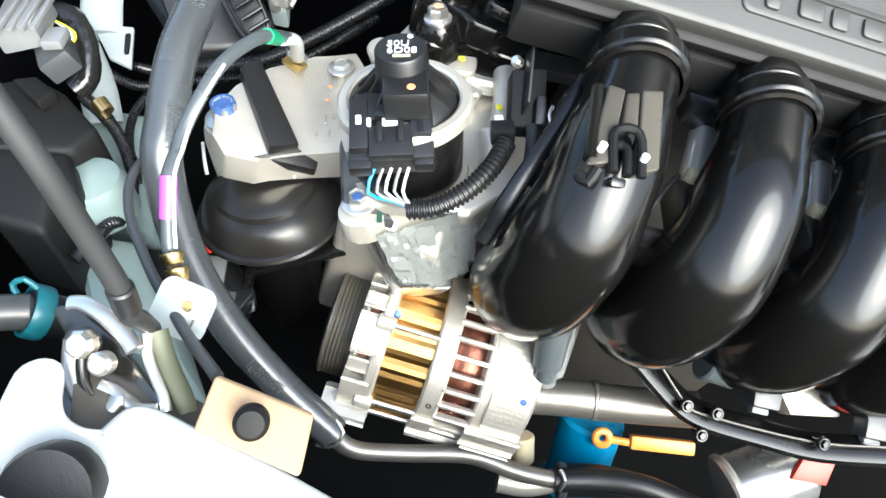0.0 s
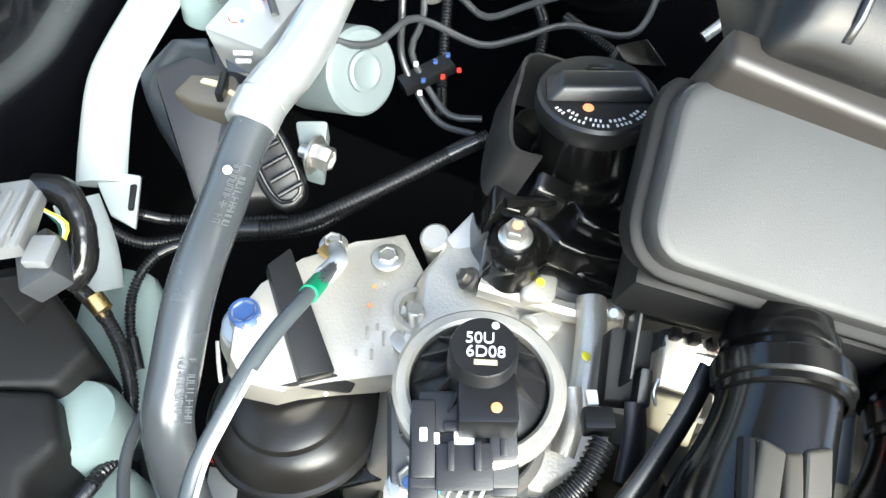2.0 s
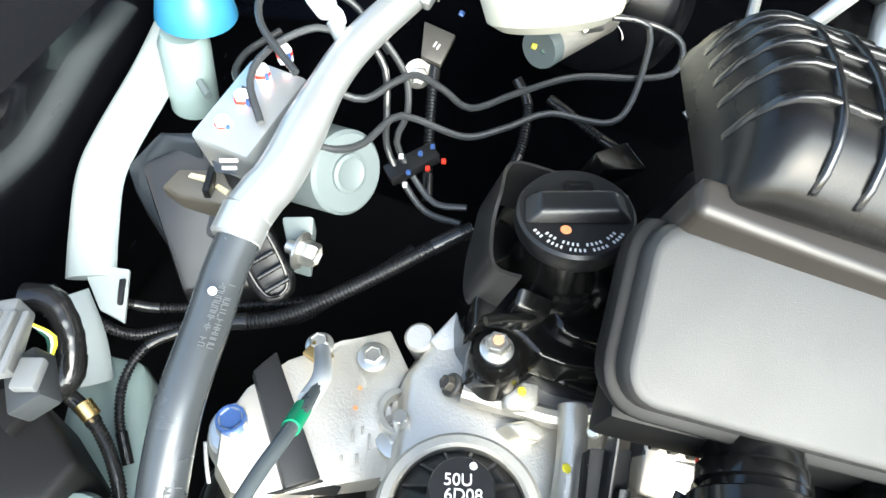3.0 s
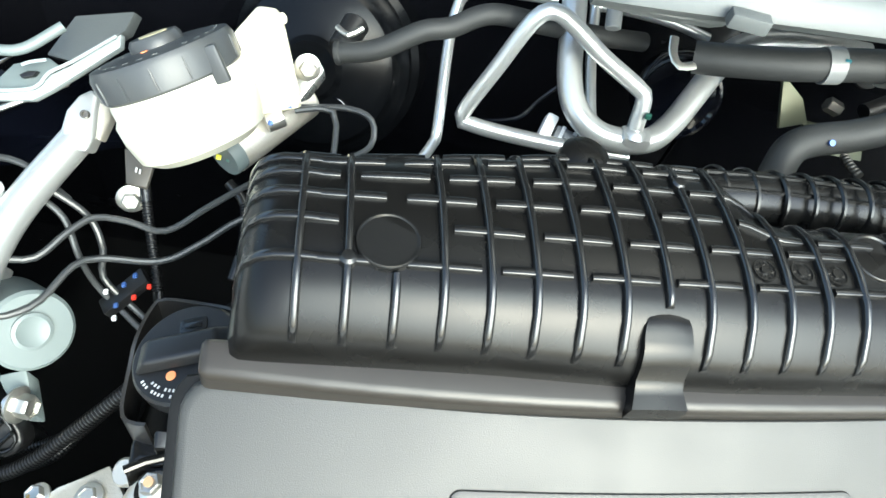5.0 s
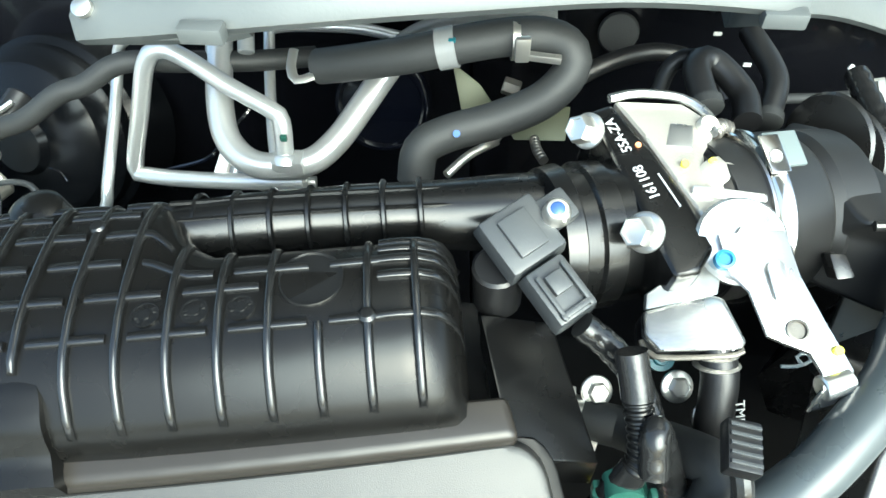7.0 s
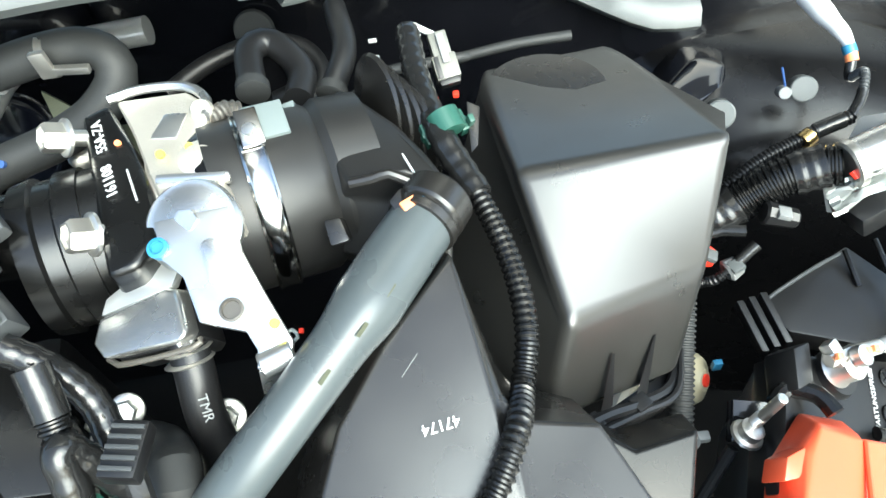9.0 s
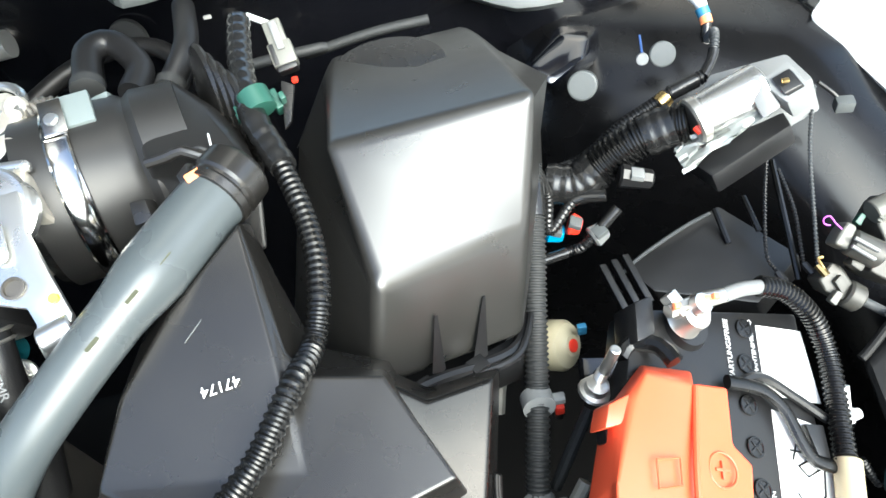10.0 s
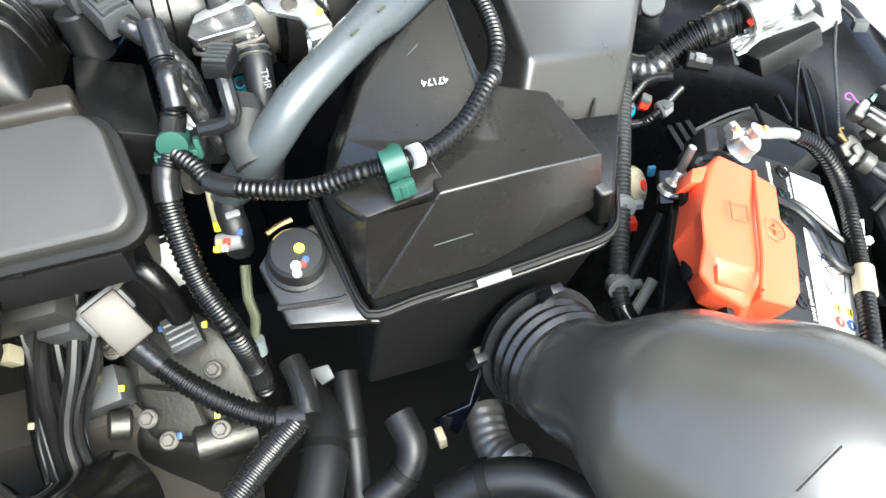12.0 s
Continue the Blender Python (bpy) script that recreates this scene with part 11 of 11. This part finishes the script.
hose2 = thing("breather_elbow", "glossy black hose arching over the gearbox", "hose", (0.2619, -0.0060, 0.7883))
part("hose", tube([(0.2164, 0.0157, 0.7825), (0.2424, 0.0090, 0.8037), (0.2660, 0.0022, 0.8036), (0.2790, -0.0038, 0.7831), (0.2807, -0.0053, 0.7462)], 0.011, 16), SATIN, hose2)
part("clip", tube([(0.2453, -0.0116, 0.7972), (0.2558, -0.0089, 0.8067), (0.2631, -0.0078, 0.8078)], 0.003, 8), STEEL, hose2)
wc = thing("white_connector", "white connector with a hooked lock beside the loom", "connector", (0.2715, 0.0514, 0.7608))
wm = axes((0.2652, 0.0519, 0.7613), V((0.2880, 0.0548, 0.7639)) - V((0.2523, 0.0478, 0.7575)), (0, -0.35, 0.93))
part("body", box((0.042, 0.044, 0.026), wm, 0.002), WHITE, wc)
part("lock_window", box((0.011, 0.006, 0.002), wm, 0.0005, (0.0, 0.016, 0.0128)), BLACK, wc)
part("paint_mark", box((0.010, 0.006, 0.001), wm, 0.0004, (0.014, 0.008, 0.0134)), YELLOW, wc)
part("step", box((0.016, 0.016, 0.02), wm, 0.002, (-0.022, -0.008, -0.002)), WHITE, wc)
part("hook", box((0.005, 0.016, 0.008), wm, 0.001, (-0.028, 0.012, 0.006)), WHITE, wc)
pg = thing("sensor_plug", "small plug with red, orange and blue paint marks", "connector", (0.3454, -0.0057, 0.8297))
part("body", rod((0.3408, -0.0061, 0.8295), (0.3616, -0.0052, 0.8300), 0.008, 0.007, 12, 0.001), GREYCONN, pg)
for p, m in (((0.3456, -0.0129, 0.8367), ORANGEDOT), ((0.3520, -0.0127, 0.8368), REDBIT), ((0.3433, -0.0166, 0.8331), YELLOW), ((0.3615, -0.0046, 0.8377), BLUEPAINT), ((0.3496, -0.0163, 0.8332), WHITE)):
    part("paint_mark", box((0.005, 0.005, 0.004), upright(p, (0, -0.4, 0.9)), 0.001), m, pg)
rod_t = thing("gearbox_dipstick", "thin yellowed dipstick tube beside the loom", "dipstick", (0.3391, 0.0223, 0.8579))
part("tube", tube([(0.3409, 0.0272, 0.8770), (0.3364, 0.0251, 0.8467), (0.3322, 0.0268, 0.8201)], 0.0034, 8), CREAM, rod_t)
part("lip", tube([(0.3349, 0.0235, 0.8280), (0.3349, 0.0203, 0.8206)], 0.0042, 8), YELLOW, rod_t)
drain = thing("drain_boot", "black rubber drain boot with a worn tip", "hose", (0.3539, 0.0173, 0.8386))
part("boot", tube([(0.3517, 0.0340, 0.8553), (0.3513, 0.0171, 0.8454), (0.3562, 0.0036, 0.8319), (0.3524, 0.0047, 0.8117)], 0.0115, 16), RUBBER, drain)
part("worn_tip", box((0.012, 0.006, 0.004), axes((0.3587, 0.0021, 0.8516), (1, 0.3, 0), (0, -0.5, 0.86)), 0.002), GREYCONN, drain)
teal = thing("coolant_port_cap", "teal cap on the coolant housing", "cap", (0.3655, 0.1084, 0.9013))
part("cap", lathe([(0.0, 0.004), (0.005, 0.004), (0.006, 0.001), (0.0095, 0.001), (0.01, -0.01), (0, -0.01)], upright((0.3656, 0.1094, 0.9023), (0, -0.5, 0.86)), 20), TEAL, teal)
part("bung", lathe([(0.0035, 0.003), (0.003, 0.006), (0, 0.006)], upright((0.3656, 0.1094, 0.9023), (0, -0.5, 0.86)), 12), BLACK, teal)
ear = thing("cleaner_bracket", "zinc-plated bracket under the air cleaner mount", "bracket", (0.3596, -0.0261, 0.7808))
part("upright", tube([(0.3566, -0.0091, 0.8049), (0.3564, -0.0291, 0.7849), (0.3590, -0.0361, 0.7707), (0.3546, -0.0462, 0.7536)], 0.0045, 10), OLIVE, ear)
part("hook", plate([(0.3866, -0.0409, 0.6947), (0.4051, -0.0385, 0.6968), (0.4099, -0.0472, 0.6880), (0.3979, -0.0515, 0.6839)], (0, 0.002, -0.004), 0.001), DKGREYCONN, ear)
part("foot", rod((0.3584, -0.0495, 0.7573), (0.3575, -0.0519, 0.7408), 0.006, seg=10), GREYPAINT, ear)
for lab, pts, r, m in (("black coolant hose standing below the air cleaner", [(0.3855, -0.1391, 0.6246), (0.3918, -0.0893, 0.6319), (0.3861, -0.0507, 0.6282), (0.3633, -0.0073, 0.6155)], 0.022, RUBBER), ("black hose beside the air cleaner foot", [(0.4183, -0.1239, 0.5827), (0.4143, -0.0643, 0.6142), (0.4091, -0.0095, 0.6408)], 0.013, RUBBER), ("black bent hose in front of the air cleaner", [(0.4356, -0.1390, 0.6239), (0.4655, -0.1233, 0.6391), (0.4756, -0.1063, 0.6560), (0.4651, -0.0808, 0.6676)], 0.014, RUBBER), ("ribbed black hose below the snorkel", [(0.5023, -0.1656, 0.6669), (0.5359, -0.1596, 0.6866), (0.5795, -0.1672, 0.6924), (0.6110, -0.1863, 0.6869)], 0.016, RUBBER)):
    t = thing("coolant_hose", lab, "hose", pts[1])
    part("hose", tube(pts, r, 18), m, t)
    part("clamp", lathe([(r, -0.004), (r + 0.0016, -0.004), (r + 0.0016, 0.004), (r, 0.004)], upright(pts[1], V(pts[2]) - V(pts[0]), (1, 0.2, 0.1)), 24), FLANGE, t)
fs = thing("foil_sleeve", "crumpled foil-wrapped pipe below the snorkel", "pipe", (0.5506, -0.1014, 0.6314))
part("pipe", tube([(0.5421, -0.0644, 0.6403), (0.5481, -0.1012, 0.6316), (0.5651, -0.1266, 0.6343)], 0.018, 16, ridge=0.0005, pitch=0.009), DULL, fs)
part("tie", rod((0.5587, -0.1184, 0.6355), (0.5637, -0.1258, 0.6351), 0.0205, seg=20), STEEL, fs)
br = thing("support_bracket", "black pressed bracket with a cream clip below the air cleaner", "bracket", (0.5238, -0.0740, 0.6593))
part("arm", plate([(0.4942, -0.0811, 0.6526), (0.5291, -0.0780, 0.6694), (0.5481, -0.0511, 0.7102), (0.5400, -0.0733, 0.6739), (0.5159, -0.0917, 0.6417)], (0.003, 0.01, -0.01), 0.002), PAINTGLOSS, br)
part("clip", box((0.008, 0.014, 0.016), axes((0.5007, -0.0976, 0.6501), (0.9, 0.3, 0)), 0.002), CREAM, br)
part("tag", box((0.007, 0.01, 0.004), axes((0.5426, -0.0585, 0.7170), (0.9, 0.3, 0)), 0.001), CREAM, br)
fuse = thing("relay_stack", "dark connectors and cables at the front of the engine", "wiring", (0.1643, -0.0439, 0.7520))
rnd = random.Random(11)
def jit():
    return V(rnd.uniform(-0.012, 0.012), rnd.uniform(-0.008, 0.008), rnd.uniform(-0.012, 0.004))
for k in range(7):
    part("cable", tube([V((0.1508, -0.0053, 0.7908)) + V(0.010 * k, 0.002 * k, 0) + jit(), V((0.1531, -0.0372, 0.7446)) + V(0.008 * k, 0, 0) + jit(), V((0.1503, -0.0736, 0.6941)) + V(0.007 * k, 0, -0.01) + jit(), V((0.1527, -0.1233, 0.6442)) + V(0.008 * k, 0, -0.02)], 0.0055 + 0.001 * (k % 3), 10), (SATIN, RUBBER, TAPE)[k % 3], fuse)
part("cover", box((0.07, 0.05, 0.03), axes((0.1753, -0.0201, 0.8039), (0.97, 0.1, 0.1), (0, -0.4, 0.9)), 0.005), COVER, fuse)
part("block", box((0.03, 0.03, 0.06), axes((0.1896, -0.0125, 0.7546), (0.97, 0.1, 0.1), (0, -0.4, 0.9)), 0.004), DKGREYCONN, fuse)
part("lamp", box((0.012, 0.016, 0.02), axes((0.1480, -0.0423, 0.7609), (0.97, 0.1, 0.1), (0, -0.4, 0.9)), 0.002), CREAM, fuse)

# ---------------------------------------------------------------- low on the engine's front
filt = thing("oil_filter", "bright blue oil filter can low on the block", "oil filter", (0.0303, -0.2281, 0.4310))
part("can", rod((0.0218, -0.2082, 0.4716), (0.0426, -0.2569, 0.3837), 0.036, 0.034, 32, 0.004), BLUE, filt)
part("flute_band", lathe([(0.0365, -0.006), (0.038, -0.003), (0.038, 0.003), (0.0365, 0.006)], upright((0.0395, -0.2536, 0.3924), V((0.0218, -0.2082, 0.4716)) - V((0.0426, -0.2569, 0.3837))), 14), BLUE, filt)
dip = thing("oil_dipstick", "orange oil dipstick handle with a ring", "dipstick", (0.0777, -0.2312, 0.4979))
dd = V((0.1190, -0.2283, 0.5176)) - V((0.0242, -0.2435, 0.4951))
part("ring", tube([V((0.0242, -0.2435, 0.4951)) + axes((0, 0, 0), dd, (0.3, -0.5, 0.8)).to_3x3() @ V(0.0075 * math.cos(radians(a)), 0.0075 * math.sin(radians(a)), 0) for a in range(0, 361, 30)], 0.004, 8), ORANGE, dip)
part("stem", rod((0.0313, -0.2427, 0.4965), (0.0514, -0.2405, 0.5004), 0.004, seg=10), ORANGE, dip)
part("handle", box((0.068, 0.015, 0.012), axes((0.0850, -0.2340, 0.5094), dd, (0.3, -0.5, 0.8)), 0.003), ORANGE, dip)
sp = thing("coolant_pipe", "satin aluminium coolant pipe across the block", "pipe", (0.0030, -0.2351, 0.5508))
part("pipe", tube([(-0.0734, -0.2475, 0.5326), (-0.0357, -0.2403, 0.5425), (0.0135, -0.2325, 0.5541), (0.0836, -0.2193, 0.5723)], 0.0185, 24), DULL, sp)
part("bead", rod((-0.0167, -0.2369, 0.5473), (-0.0123, -0.2362, 0.5483), 0.020, seg=28, bev=0.001), DULL, sp)
bb = thing("manifold_bracket", "black pressed steel bracket bar under the runners", "bracket", (0.1185, -0.2539, 0.6255))
part("bar", tube([(-0.0162, -0.2257, 0.6334), (0.0289, -0.2465, 0.6216), (0.0594, -0.2539, 0.6191), (0.1127, -0.2532, 0.6254), (0.1652, -0.2506, 0.6333), (0.2339, -0.2374, 0.6513)], 0.015, 12, flat=0.5), SATIN, bb)
part("edge", tube([(0.0005, -0.2334, 0.6444), (0.0377, -0.2557, 0.6307), (0.0630, -0.2590, 0.6308), (0.1554, -0.2540, 0.6449), (0.2180, -0.2422, 0.6611)], 0.0012, 8), DARKSTEEL, bb)
for p in ((0.0629, -0.2584, 0.6377), (0.0569, -0.2760, 0.6230), (0.1599, -0.2559, 0.6503), (0.0357, -0.2595, 0.6338)):
    hex_bolt("bracket_bolt", p, (0.1, -0.6, 0.8), 0.0042, 0.005, SATIN, "small dull bolt on the manifold bracket", 1.5)
for p, q in (((0.0339, -0.2286, 0.6622), (0.0694, -0.2255, 0.6557)), ((-0.1063, -0.2412, 0.6624), (-0.0922, -0.2650, 0.6193))):
    t = thing("grey_fitting", "pale grey plastic fitting between the runners", "fitting", p)
    part("barrel", rod(p, q, 0.016, 0.013, 20, 0.002), GREYHOSE, t)
    part("tip", rod(q, V(q) * 1.25 - V(p) * 0.25, 0.009, seg=14, bev=0.001), GREYHOSE, t)
st = thing("starter_motor", "bright metal starter motor with a red label", "starter motor", (0.2069, -0.2294, 0.5263))
part("body", rod((0.1691, -0.2542, 0.5024), (0.2302, -0.2134, 0.5417), 0.036, 0.036, 36, 0.006), MACHINED, st)
part("end_ring", rod((0.1662, -0.2559, 0.5007), (0.1738, -0.2509, 0.5055), 0.04, seg=36, bev=0.003), ALU, st)
part("label", plate([(0.2028, -0.2282, 0.5782), (0.2336, -0.2250, 0.5841), (0.2329, -0.2451, 0.5680), (0.1984, -0.2492, 0.5610)], (0, 0.004, -0.004), 0.001), REDBIT, st)
part("terminal", plate([(0.1301, -0.2078, 0.6379), (0.1775, -0.1913, 0.6563), (0.1940, -0.2138, 0.6401), (0.1487, -0.2232, 0.6277)], (0, 0.01, -0.02), 0.004), ALU, st)
for p in ((0.1053, -0.2270, 0.6456), (0.2087, -0.2244, 0.6590)):
    t = thing("harness_clip", "dark grey plastic harness clip", "clip", p, "harness clips")
    part("clip", box((0.026, 0.022, 0.02), axes(p, (0.97, 0.1, 0.1), (0.1, -0.5, 0.85)), 0.003), DKGREYCONN, t)
    part("tongue", box((0.016, 0.006, 0.01), axes(V(p) + V(0, -0.012, -0.008), (0.97, 0.1, 0.1), (0.1, -0.5, 0.85)), 0.002), GREYCONN, t)
lh = thing("lower_hose", "black lower hose with a bright clamp", "hose", (0.0339, -0.2837, 0.4641))
part("hose", tube([(-0.0089, -0.2959, 0.4753), (0.0292, -0.2871, 0.4865), (0.0766, -0.2848, 0.4935), (0.1149, -0.2887, 0.4946)], 0.017, 18), RUBBER, lh)
part("clamp", rod((-0.0116, -0.2966, 0.4745), (-0.0033, -0.2950, 0.4767), 0.0185, seg=24, bev=0.001), STEEL, lh)
part("pipe_end", tube([(-0.0682, -0.3111, 0.4567), (-0.0395, -0.3076, 0.4626), (-0.0116, -0.2966, 0.4745)], 0.012, 14), ALU, lh)
